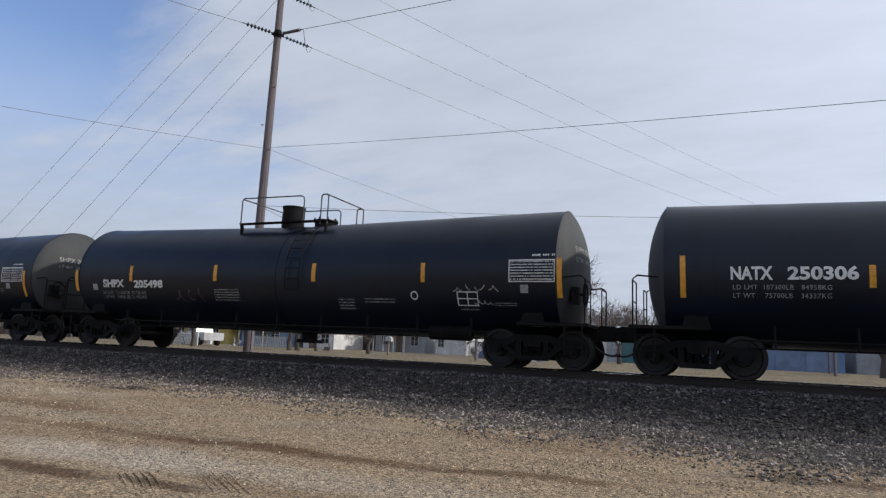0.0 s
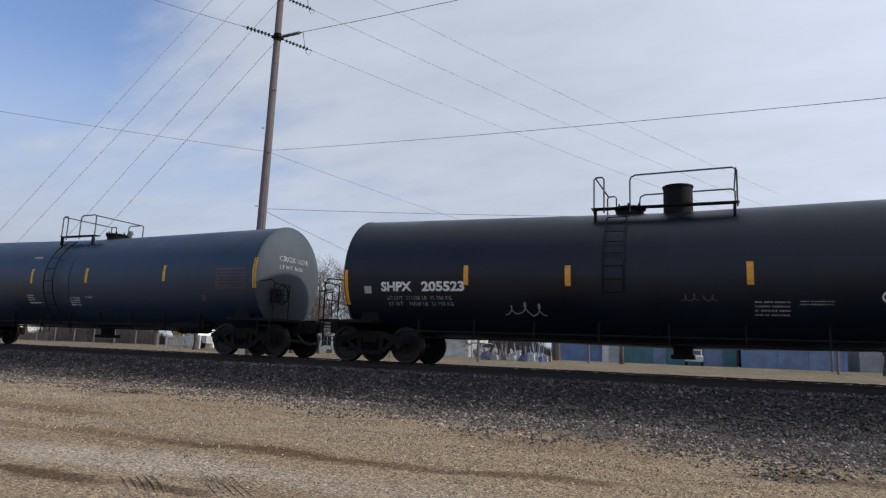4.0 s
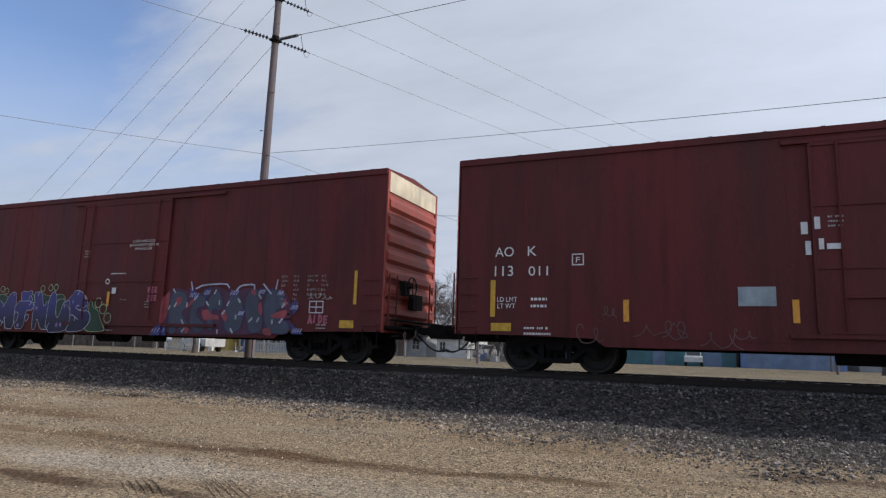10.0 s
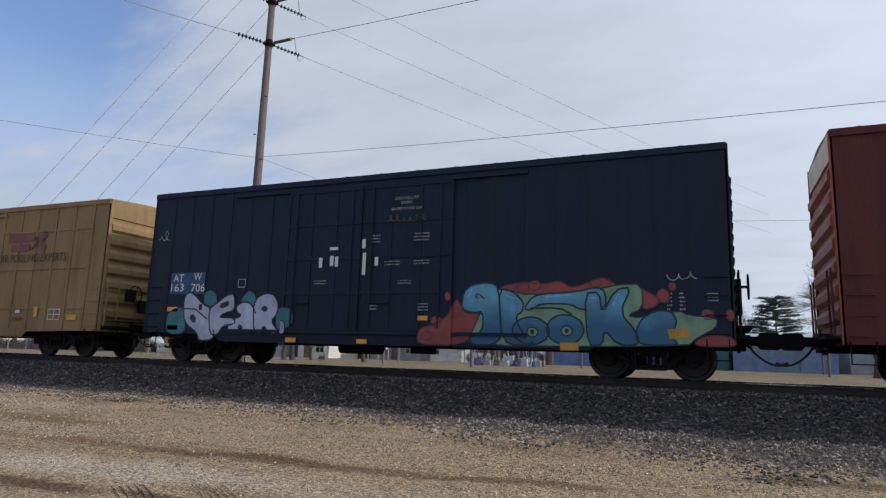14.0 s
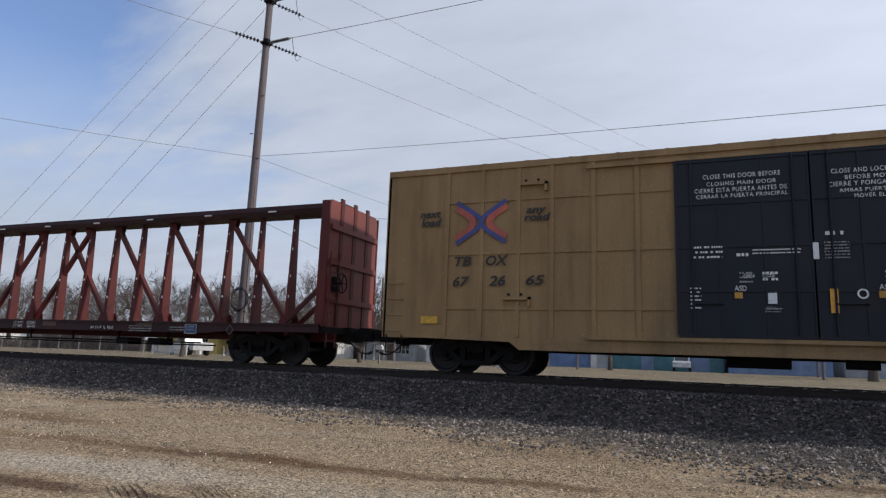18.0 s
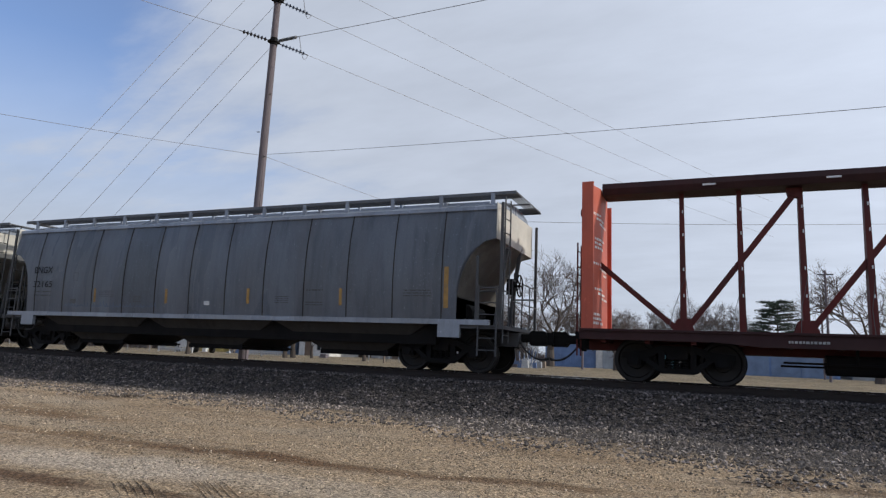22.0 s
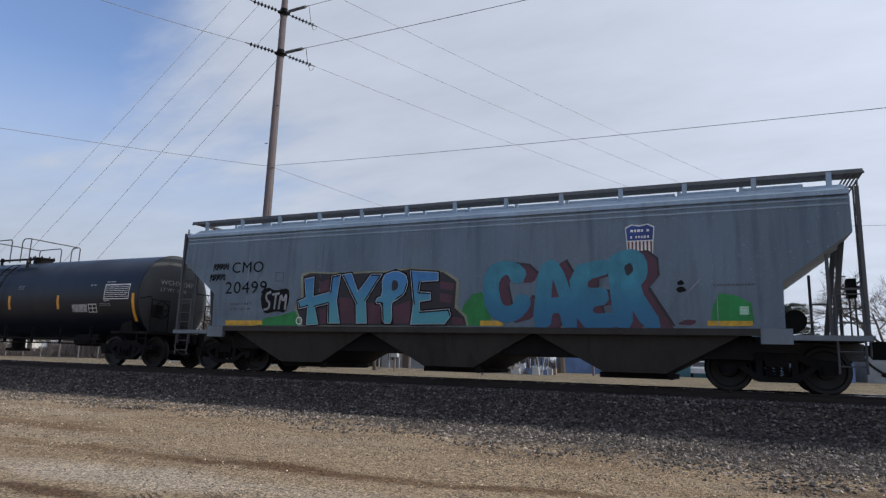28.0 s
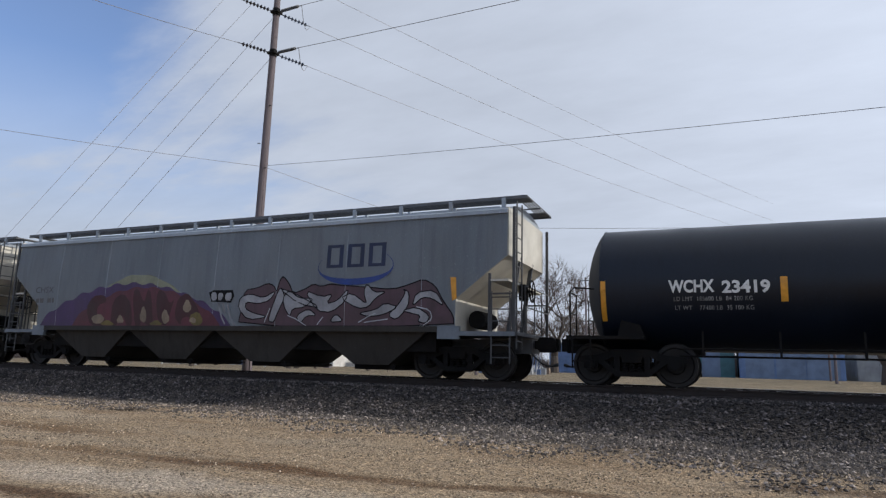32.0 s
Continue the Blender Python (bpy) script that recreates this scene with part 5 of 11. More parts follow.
FAT["T"] = [[(0.36, 0.0), (0.38, 0.9)], [(0.02, 0.84), (0.74, 0.92)]]
FAT["U"] = [[(0.12, 0.95), (0.12, 0.38)] + arc(0.38, 0.34, 0.26, 0.28, 180, 360) + [(0.64, 0.95)]]
FAT["V"] = [[(0.08, 0.95), (0.34, 0.05), (0.62, 0.95)]]
FAT["W"] = [[(0.05, 0.95), (0.2, 0.05), (0.38, 0.7), (0.55, 0.05), (0.74, 0.95)]]
FAT["X"] = [[(0.08, 0.0), (0.62, 0.95)], [(0.08, 0.95), (0.64, 0.0)]]
FAT["Y"] = [[(0.06, 0.95), (0.36, 0.45), (0.66, 0.95)], [(0.36, 0.5), (0.34, 0.0)]]
FAT["Z"] = [[(0.08, 0.88), (0.62, 0.88), (0.12, 0.1), (0.66, 0.1)]]
FAT["a"] = [arc(0.36, 0.36, 0.26, 0.28, 0, 360, 12), [(0.64, 0.7), (0.64, 0.0)]]
FAT["o"] = [arc(0.40, 0.42, 0.30, 0.34, 0, 360, 14)]
FAT["t"] = [[(0.34, 0.0), (0.34, 1.0)], [(0.06, 0.7), (0.66, 0.72)]]

# wild shapes that are no letters, for pieces that cannot be read
FAT["1"] = [[(0.05, 0.1), (0.2, 0.9), (0.5, 0.6), (0.7, 0.95)], [(0.3, 0.0), (0.45, 0.45), (0.75, 0.2)]]
FAT["2"] = [arc(0.4, 0.6, 0.3, 0.3, 200, -40), [(0.1, 0.1), (0.5, 0.3), (0.75, 0.05)]]
FAT["3"] = [[(0.1, 0.9), (0.3, 0.2), (0.55, 0.8), (0.7, 0.1)], [(0.05, 0.45), (0.7, 0.5)]]
FAT["4"] = [arc(0.38, 0.35, 0.3, 0.3, 20, 300), [(0.2, 0.95), (0.75, 0.85), (0.6, 0.55)]]


def spray(car, put, txt, x0, z0, x1, z1, fill, outline, weight, edge, below=None, shadow=None, rise=0.0, glints=0):
    """Fat sprayed letters that overlap one another, each with its outline, a fade below and glints."""
    n = len(txt)
    w, h = (x1 - x0) / n, z1 - z0
    rnd = random.Random(n * 7 + len(fill))
    for k, ch in enumerate(txt):
        u = k / max(n - 1, 1)
        hh = h * (1 + rise * u) * rnd.uniform(0.94, 1.06)
        xa, za, lean = x0 + w * k, z0 + rnd.uniform(-0.02, 0.05) * h, rnd.uniform(-0.06, 0.10) * h
        st = weight * h
        base = 0.003 + 0.004 * k

        def layer(width, y, dx=0.0, dz=0.0):
            bm = bmesh.new()
            c = 0
            for pts in FAT[ch]:
                at = [(xa + w * 0.10 + p[0] * w * 1.08 + lean * p[1] + dx, za + st * 0.4 + p[1] * (hh - st * 0.8) + dz) for p in pts]
                for i, (p, q) in enumerate(zip(at, at[1:])):
                    cuts = max(1, int(math.hypot(q[0] - p[0], q[1] - p[1]) / 0.22))
                    for g in range(cuts):
                        u, v = g / cuts, (g + 1) / cuts
                        ribbon(bm, [(p[0] + (q[0] - p[0]) * u, p[1] + (q[1] - p[1]) * u), (p[0] + (q[0] - p[0]) * v, p[1] + (q[1] - p[1]) * v)], width, y + 0.00008 * c)
                        c += 1
                for p in at[1:-1]:
                    bm.faces.new([bm.verts.new((p[0] + width / 2 * math.cos(a), y + 0.00008 * c, p[1] + width / 2 * math.sin(a))) for a in (2 * math.pi * q / 12 for q in range(12))])
                    c += 1
            return bm
        if shadow:
            laid("letter_shadow", layer(st + edge * h, 0.001 + 0.0005 * k, 0.15 * h, -0.05 * h), shadow, car, put)
        if outline and outline != "black":
            laid("letter_halo", layer(st + 2 * edge * h + 0.035 * h, base - 0.0009), "paint_dark", car, put)
        if outline:
            laid("letter_outline", layer(st + 2 * edge * h, base), outline, car, put)
        laid("spray_letter", layer(st, base + 0.0018), fill, car, put, "large spray-painted letter")
        if below:
            bm = layer(st, base + 0.0032)
            bmesh.ops.bisect_plane(bm, geom=bm.verts[:] + bm.edges[:] + bm.faces[:], plane_co=(0, 0, z0 + h * rnd.uniform(0.36, 0.5)), plane_no=(rnd.uniform(-0.3, 0.3), 0, 1), clear_outer=True)
            if bm.faces:
                laid("letter_fade", bm, below, car, put)
        for g in range(glints):
            bm = bmesh.new()
            pts = rnd.choice(FAT[ch])
            p = rnd.choice(pts)
            gx, gz = xa + w * 0.10 + p[0] * w * 1.08 - st * 0.25, za + st * 0.4 + p[1] * (hh - st * 0.8) + st * 0.1
            ribbon(bm, [(gx, gz), (gx + rnd.uniform(0.02, 0.10), gz + rnd.uniform(-0.10, 0.10))], 0.045, base + 0.0038)
            laid("glint", bm, "paint_glint", car, put)


def rounded(pts, times, closed=True):
    """Cuts the corners of an outline, a few times over."""
    for _ in range(times):
        out = [] if closed else [pts[0]]
        for i in range(len(pts) if closed else len(pts) - 1):
            p, q = pts[i], pts[(i + 1) % len(pts)]
            out += [(p[0] * 0.78 + q[0] * 0.22, p[1] * 0.78 + q[1] * 0.22), (p[0] * 0.22 + q[0] * 0.78, p[1] * 0.22 + q[1] * 0.78)]
        pts = out if closed else out + [pts[-1]]
    return pts


def blob(car, put, pts, mat, y, edge=None, width=0.03, soft=1, name="spray_letter"):
    """A sprayed shape with rounded corners and, where edge is given, a line around it."""
    pts = rounded(pts, soft)
    bm = bmesh.new()
    bm.faces.new([bm.verts.new((a, y, b)) for a, b in pts])
    ob = laid(name, bm, mat, car, put, "large spray-painted letter" if name == "spray_letter" else "")
    if edge:
        bm = bmesh.new()
        ribbon(bm, pts + pts[:1], width, y + 0.0012)
        laid("letter_outline", bm, edge, car, put)
    return ob


def stroke(car, put, pts, width, mat, y, soft=1, name="sprayed_line"):
    bm = bmesh.new()
    ribbon(bm, rounded(pts, soft, False), width, y)
    return laid(name, bm, mat, car, put)


def dashes(car, put, pts, mat, width, y):
    """Short bright strokes that give sprayed letters their shine."""
    for i, (x, z) in enumerate(pts):
        bm = bmesh.new()
        lean = (0.03, -0.04, 0.0, 0.05)[i % 4]
        ribbon(bm, [(x - lean, z - 0.05), (x + lean, z + 0.05)], width, y)
        laid("glint", bm, mat, car, put)


def paint_fade(name, high, low, z0, z1):
    """Spray paint blown from one colour into another between two heights on the car."""
    paint(name, high)
    n, l = M[name].node_tree.nodes, M[name].node_tree.links
    b = n["Principled BSDF"]
    was = b.inputs["Base Color"].links[0].from_socket
    co = n.new("ShaderNodeTexCoord")
    sep = n.new("ShaderNodeSeparateXYZ")
    l.new(co.outputs["Object"], sep.inputs[0])
    cloud = n.new("ShaderNodeTexNoise")
    cloud.inputs["Scale"].default_value = 2.2
    l.new(co.outputs["Object"], cloud.inputs["Vector"])
    add = n.new("ShaderNodeMath")
    add.operation = "MULTIPLY_ADD"
    l.new(cloud.outputs["Fac"], add.inputs[0])
    add.inputs[1].default_value = 0.5
    l.new(sep.outputs["Z"], add.inputs[2])
    r = n.new("ShaderNodeMapRange")
    r.inputs["From Min"].default_value, r.inputs["From Max"].default_value = z0 + 0.25, z1 + 0.25
    l.new(add.outputs[0], r.inputs["Value"])
    mix = n.new("ShaderNodeMix")
    mix.data_type = "RGBA"
    l.new(r.outputs[0], mix.inputs["Factor"])
    mix.inputs["A"].default_value = (*low, 1)
    l.new(was, mix.inputs["B"])
    l.new(mix.outputs["Result"], b.inputs["Base Color"])


paint_fade("paint_violet_fade", (0.048, 0.045, 0.20), (0.014, 0.011, 0.045), 0.95, 1.55)
paint_fade("paint_aqua_fade", (0.10, 0.30, 0.42), (0.022, 0.11, 0.20), 1.05, 1.65)
paint_fade("paint_azure_fade", (0.042, 0.175, 0.41), (0.075, 0.30, 0.36), 1.45, 2.45)
paint_fade("paint_aqua_high", (0.040, 0.215, 0.30), (0.022, 0.135, 0.26), 1.4, 2.4)
for name, c in (("paint_coral_edge", (0.10, 0.022, 0.026)), ("paint_sea_dark", (0.006, 0.026, 0.042)), ("paint_amber", (0.42, 0.22, 0.03)), ("paint_tan", (0.22, 0.17, 0.12)), ("paint_plum2", (0.075, 0.042, 0.055)), ("paint_amber_faint", (0.20, 0.165, 0.11))):
    paint(name, c)


def paint_c5(car, put):
    blob(car, put, [(-8.02, 0.75), (-7.90, 0.95), (-7.67, 1.03), (-7.58, 1.20), (-7.69, 1.37), (-7.50, 1.44), (-7.37, 1.57), (-7.21, 1.65), (-7.12, 1.79), (-6.72, 1.51), (-6.69, 0.74)], "paint_green", 0.0000, "paint_lime", 0.022, soft=2, name="spray_field")
    blob(car, put, [(-6.11, 1.78), (-5.50, 1.83), (-5.20, 1.51), (-5.78, 1.24)], "paint_green", 0.0000, "paint_lime", 0.022, soft=2, name="spray_field")
    blob(car, put, [(-4.25, 1.77), (-4.06, 1.82), (-3.92, 1.51), (-4.33, 1.44)], "paint_green", 0.0000, "paint_lime", 0.022, soft=2, name="spray_field")
    blob(car, put, [(-3.59, 1.87), (-3.43, 1.76), (-3.11, 1.76), (-2.46, 1.83), (-2.33, 0.89), (-2.97, 1.26), (-3.57, 1.44)], "paint_green", 0.0000, "paint_lime", 0.020, soft=2, name="spray_field")
    blob(car, put, [(-1.23, 1.60), (-1.08, 1.55), (-1.05, 1.39), (-0.91, 1.34), (-0.76, 1.26), (-0.69, 1.08), (-0.53, 0.85), (-0.36, 0.65), (-1.36, 0.63), (-1.21, 0.97)], "paint_green", 0.0000, "paint_lime", 0.022, soft=2, name="spray_field")
    blob(car, put, [(-4.65, 1.64), (-4.71, 1.83), (-4.60, 1.93), (-4.37, 1.88), (-4.23, 1.93), (-4.09, 1.90), (-4.17, 1.74), (-4.06, 1.64), (-4.19, 1.51), (-4.59, 1.51)], "paint_violet_fade", 0.0020, "paint_glint", 0.017)
    blob(car, put, [(-7.26, 0.71), (-7.16, 1.21), (-7.12, 1.65), (-6.99, 1.82), (-6.84, 1.89), (-6.05, 1.89), (-5.94, 1.82), (-5.94, 1.43), (-6.12, 1.35), (-6.13, 1.13), (-6.21, 0.86), (-6.31, 0.67)], "paint_violet_fade", 0.0040, "paint_glint", 0.019)
    blob(car, put, [(-5.95, 1.65), (-5.58, 1.54), (-5.55, 1.35), (-5.41, 1.64), (-5.21, 1.87), (-4.94, 1.89), (-4.89, 1.59), (-4.89, 0.67), (-5.29, 0.66), (-5.35, 0.85), (-5.47, 0.90), (-5.64, 0.66), (-6.06, 0.66), (-5.90, 1.16)], "paint_violet_fade", 0.0060, "paint_glint", 0.019)
    blob(car, put, [(-4.94, 1.58), (-4.00, 1.59), (-3.97, 1.29), (-4.36, 1.28), (-4.35, 0.68), (-4.88, 0.67)], "paint_violet_fade", 0.0080, "paint_glint", 0.019)
    blob(car, put, [(-4.03, 1.87), (-3.68, 1.89), (-3.59, 1.79), (-3.51, 1.46), (-3.41, 1.41), (-3.35, 1.56), (-3.13, 1.60), (-3.11, 0.68), (-3.52, 0.67), (-3.73, 1.07), (-3.76, 0.67), (-3.95, 0.66), (-3.97, 1.28), (-3.92, 1.51)], "paint_violet_fade", 0.0060, "paint_glint", 0.019)
    blob(car, put, [(-3.28, 0.57), (-3.26, 1.50), (-3.18, 1.77), (-3.03, 1.92), (-2.88, 1.78), (-2.85, 1.43), (-2.85, 1.19), (-2.74, 1.03), (-2.67, 1.22), (-2.66, 1.39), (-2.48, 1.52), (-2.27, 1.63), (-2.17, 1.39), (-2.13, 0.93), (-2.29, 0.61)], "paint_violet_fade", 0.0080, "paint_glint", 0.019)
    blob(car, put, [(-2.35, 0.61), (-2.12, 0.96), (-2.17, 1.33), (-2.45, 1.52), (-2.14, 1.78), (-1.84, 1.93), (-1.53, 1.83), (-1.32, 1.63), (-1.25, 1.43), (-1.33, 1.28), (-1.14, 1.21), (-1.09, 0.97), (-1.23, 0.79), (-1.50, 0.63)], "paint_violet_fade", 0.0060, "paint_glint", 0.019)
    blob(car, put, [(-6.76, 1.55), (-6.21, 1.58), (-6.17, 1.42), (-6.72, 1.40)], "paint_indigo", 0.0065)
    blob(car, put, [(-4.90, 1.22), (-4.72, 1.22), (-4.69, 1.06), (-4.77, 0.88), (-4.89, 0.88)], "paint_indigo", 0.0105, "paint_glint", 0.020)
    blob(car, put, [(-4.35, 1.12), (-4.16, 1.15), (-4.15, 0.99), (-4.29, 0.89)], "paint_indigo", 0.0105, "paint_glint", 0.020)
    blob(car, put, [(-2.86, 1.63), (-2.42, 1.66), (-2.54, 1.45), (-2.66, 1.09), (-2.77, 1.04), (-2.84, 1.22)], "paint_green", 0.0105, "paint_glint", 0.020, soft=2)
    stroke(car, put, [(-6.77, 1.55), (-6.76, 1.25), (-6.40, 1.25), (-6.40, 1.35), (-6.72, 1.36)], 0.024, "paint_glint", 0.0120, soft=0)
    stroke(car, put, [(-6.39, 1.17), (-6.13, 1.14), (-6.18, 0.97), (-6.31, 0.67)], 0.024, "paint_glint", 0.0120, soft=0)
    stroke(car, put, [(-6.78, 0.71), (-6.69, 0.80), (-6.44, 0.83), (-6.45, 1.10), (-6.71, 1.15)], 0.024, "paint_glint", 0.0120, soft=0)
    stroke(car, put, [(-5.64, 0.66), (-5.68, 1.00), (-5.50, 0.87), (-5.39, 1.06), (-5.32, 0.66)], 0.022, "paint_glint", 0.0120, soft=0)
    stroke(car, put, [(-1.31, 1.44), (-1.60, 1.28), (-1.82, 1.36), (-1.75, 1.44), (-1.65, 1.42)], 0.024, "paint_glint", 0.0120)
    stroke(car, put, [(-2.13, 1.12), (-1.92, 1.15), (-1.62, 0.97), (-1.81, 1.10), (-1.82, 0.96)], 0.024, "paint_glint", 0.0120)
    stroke(car, put, [(-1.33, 1.27), (-1.64, 1.28), (-1.81, 1.36)], 0.024, "paint_glint", 0.0120)
    dashes(car, put, [(-6.61, 1.79), (-6.19, 1.81), (-5.03, 1.80), (-4.14, 1.50), (-3.78, 1.82), (-5.79, 1.44)], "paint_glint", 0.030, 0.0130)
    dashes(car, put, [(-1.76, 1.82), (-1.43, 1.69), (-2.44, 1.43)], "paint_glint", 0.030, 0.0130)
    blob(car, put, [(1.78, 0.59), (1.87, 1.19), (1.94, 1.82), (2.30, 1.97), (2.77, 1.87), (3.14, 1.73), (3.60, 1.96), (3.99, 1.97), (4.38, 1.80), (4.83, 1.94), (5.41, 1.90), (5.98, 1.93), (6.33, 1.80), (6.51, 1.48), (6.52, 1.07), (6.71, 0.70)], "paint_slate", 0.0000, soft=2, name="spray_field")
    blob(car, put, [(2.15, 0.62), (2.11, 1.76), (2.44, 1.90), (2.78, 1.76), (2.86, 1.40), (2.59, 1.25), (2.88, 0.99), (2.97, 0.64), (2.63, 0.63), (2.44, 1.02), (2.45, 0.63)], "paint_teal_grey", 0.0060, "paint_indigo", 0.020, soft=2)
    blob(car, put, [(2.94, 1.20), (3.01, 1.61), (3.30, 1.78), (3.56, 1.64), (3.50, 1.41), (3.25, 1.41), (3.17, 1.17), (3.41, 1.03), (3.59, 0.86), (3.35, 0.65), (3.02, 0.78)], "paint_teal_grey", 0.0045, "paint_indigo", 0.020, soft=2)
    blob(car, put, [(3.57, 1.41), (3.65, 1.75), (3.92, 1.89), (4.11, 1.72), (4.19, 1.41), (4.02, 1.27), (3.91, 1.37), (3.76, 1.31), (3.89, 0.80), (3.66, 0.71)], "paint_teal_grey", 0.0060, "paint_indigo", 0.020, soft=2)
    blob(car, put, [(4.23, 1.07), (4.30, 1.64), (4.61, 1.81), (4.84, 1.61), (4.94, 1.21), (4.87, 0.81), (4.50, 0.67), (4.27, 0.80)], "paint_teal_grey", 0.0060, "paint_indigo", 0.020, soft=2)
    blob(car, put, [(4.93, 1.48), (5.05, 1.85), (5.38, 1.90), (5.45, 1.61), (5.37, 1.41), (5.58, 1.22), (5.62, 0.75), (5.16, 0.69), (5.03, 1.08)], "paint_teal_grey", 0.0060, "paint_indigo", 0.020, soft=2)
    blob(car, put, [(5.60, 1.41), (5.67, 1.84), (5.98, 1.89), (6.26, 1.74), (6.34, 1.41), (6.06, 1.35), (6.00, 1.16), (6.28, 1.07), (6.52, 0.97), (6.49, 0.69), (5.87, 0.70), (5.67, 0.96)], "paint_teal_grey", 0.0030, "paint_indigo", 0.020, soft=2)
    blob(car, put, [(1.86, 0.83), (1.85, 1.62), (2.01, 1.85), (2.13, 1.79), (2.08, 1.19)], "paint_rose", 0.0095)
    blob(car, put, [(2.37, 1.67), (2.62, 1.70), (2.55, 1.47), (2.37, 1.43)], "paint_rose", 0.0095)
    blob(car, put, [(3.38, 1.31), (3.63, 1.34), (3.76, 1.20), (4.04, 1.18), (4.09, 1.04), (3.88, 1.07), (3.49, 1.02)], "paint_rose", 0.0095)
    blob(car, put, [(4.10, 1.18), (4.19, 1.39), (4.40, 1.07), (4.29, 0.99)], "paint_rose", 0.0095)
    blob(car, put, [(5.40, 1.48), (5.51, 1.57), (5.59, 1.19), (5.46, 1.22)], "paint_rose", 0.0095)
    blob(car, put, [(5.83, 1.15), (6.06, 1.28), (6.43, 1.34), (6.34, 1.09), (6.00, 1.12)], "paint_rose", 0.0095)
    blob(car, put, [(5.61, 0.83), (5.87, 0.86), (5.97, 0.65), (5.68, 0.65)], "paint_rose", 0.0095)
    blob(car, put, [(2.73, 1.36), (3.14, 1.75), (3.23, 1.73), (2.86, 1.36)], "paint_rose", 0.0095)
    blob(car, put, [(2.82, 0.92), (2.99, 0.78), (2.93, 0.64), (2.77, 0.69)], "paint_rose", 0.0095)
    blob(car, put, [(6.26, 1.61), (6.35, 1.63), (6.38, 1.41), (6.30, 1.41)], "paint_rose", 0.0095)
    blob(car, put, [(5.12, 1.87), (5.27, 1.93), (5.33, 1.74), (5.19, 1.72)], "paint_rose", 0.0095)
    dashes(car, put, [(2.36, 1.47), (2.27, 1.87), (2.81, 1.47), (3.14, 1.67), (3.85, 1.83), (3.59, 1.50), (4.03, 1.53), (4.21, 1.26), (4.35, 1.50), (4.74, 1.58), (4.66, 1.13), (5.19, 1.06), (5.44, 1.06), (5.46, 1.69), (5.93, 1.01), (6.22, 1.04), (6.27, 1.45), (4.54, 0.76), (4.03, 0.72), (2.75, 0.75), (2.13, 1.39), (2.69, 0.98)], "paint_glint", 0.050, 0.0125)
    blob(car, put, [(2.83, 1.95), (3.26, 1.78), (3.14, 1.59), (2.98, 1.67)], "paint_violet", 0.0110, soft=0)
    stroke(car, put, [(2.90, 1.69), (2.98, 1.80)], 0.022, "paint_pale", 0.0135, soft=0, name="painted_hatching")
    stroke(car, put, [(2.98, 1.69), (3.06, 1.80)], 0.022, "paint_pale", 0.0135, soft=0, name="painted_hatching")
    stroke(car, put, [(3.07, 1.69), (3.14, 1.80)], 0.022, "paint_pale", 0.0135, soft=0, name="painted_hatching")
    stroke(car, put, [(3.15, 1.69), (3.23, 1.80)], 0.022, "paint_pale", 0.0135, soft=0, name="painted_hatching")
    blob(car, put, [(3.40, 1.89), (3.67, 1.97), (3.64, 1.78), (3.49, 1.61)], "paint_violet", 0.0110, soft=0)
    stroke(car, put, [(3.43, 1.76), (3.50, 1.87)], 0.022, "paint_pale", 0.0135, soft=0, name="painted_hatching")
    stroke(car, put, [(3.48, 1.76), (3.56, 1.87)], 0.022, "paint_pale", 0.0135, soft=0, name="painted_hatching")
    stroke(car, put, [(3.54, 1.76), (3.61, 1.87)], 0.022, "paint_pale", 0.0135, soft=0, name="painted_hatching")
    stroke(car, put, [(3.59, 1.76), (3.67, 1.87)], 0.022, "paint_pale", 0.0135, soft=0, name="painted_hatching")
    blob(car, put, [(4.35, 1.92), (4.71, 1.81), (4.54, 1.65)], "paint_violet", 0.0110, soft=0)
    stroke(car, put, [(4.40, 1.74), (4.47, 1.85)], 0.022, "paint_pale", 0.0135, soft=0, name="painted_hatching")
    stroke(car, put, [(4.47, 1.74), (4.54, 1.85)], 0.022, "paint_pale", 0.0135, soft=0, name="painted_hatching")
    stroke(car, put, [(4.54, 1.74), (4.61, 1.85)], 0.022, "paint_pale", 0.0135, soft=0, name="painted_hatching")
    stroke(car, put, [(4.62, 1.74), (4.69, 1.85)], 0.022, "paint_pale", 0.0135, soft=0, name="painted_hatching")
    blob(car, put, [(6.04, 1.89), (6.25, 1.80), (6.19, 1.66)], "paint_violet", 0.0110, soft=0)
    stroke(car, put, [(6.05, 1.73), (6.12, 1.84)], 0.022, "paint_pale", 0.0135, soft=0, name="painted_hatching")
    stroke(car, put, [(6.10, 1.73), (6.16, 1.84)], 0.022, "paint_pale", 0.0135, soft=0, name="painted_hatching")
    stroke(car, put, [(6.14, 1.73), (6.20, 1.83)], 0.022, "paint_pale", 0.0135, soft=0, name="painted_hatching")
    stroke(car, put, [(6.18, 1.73), (6.25, 1.83)], 0.022, "paint_pale", 0.0135, soft=0, name="painted_hatching")
    blob(car, put, [(4.70, 1.28), (4.97, 1.36), (4.93, 1.09)], "paint_violet", 0.0110, soft=0)
    stroke(car, put, [(4.73, 1.19), (4.80, 1.29)], 0.022, "paint_pale", 0.0135, soft=0, name="painted_hatching")
    stroke(car, put, [(4.78, 1.19), (4.85, 1.29)], 0.022, "paint_pale", 0.0135, soft=0, name="painted_hatching")
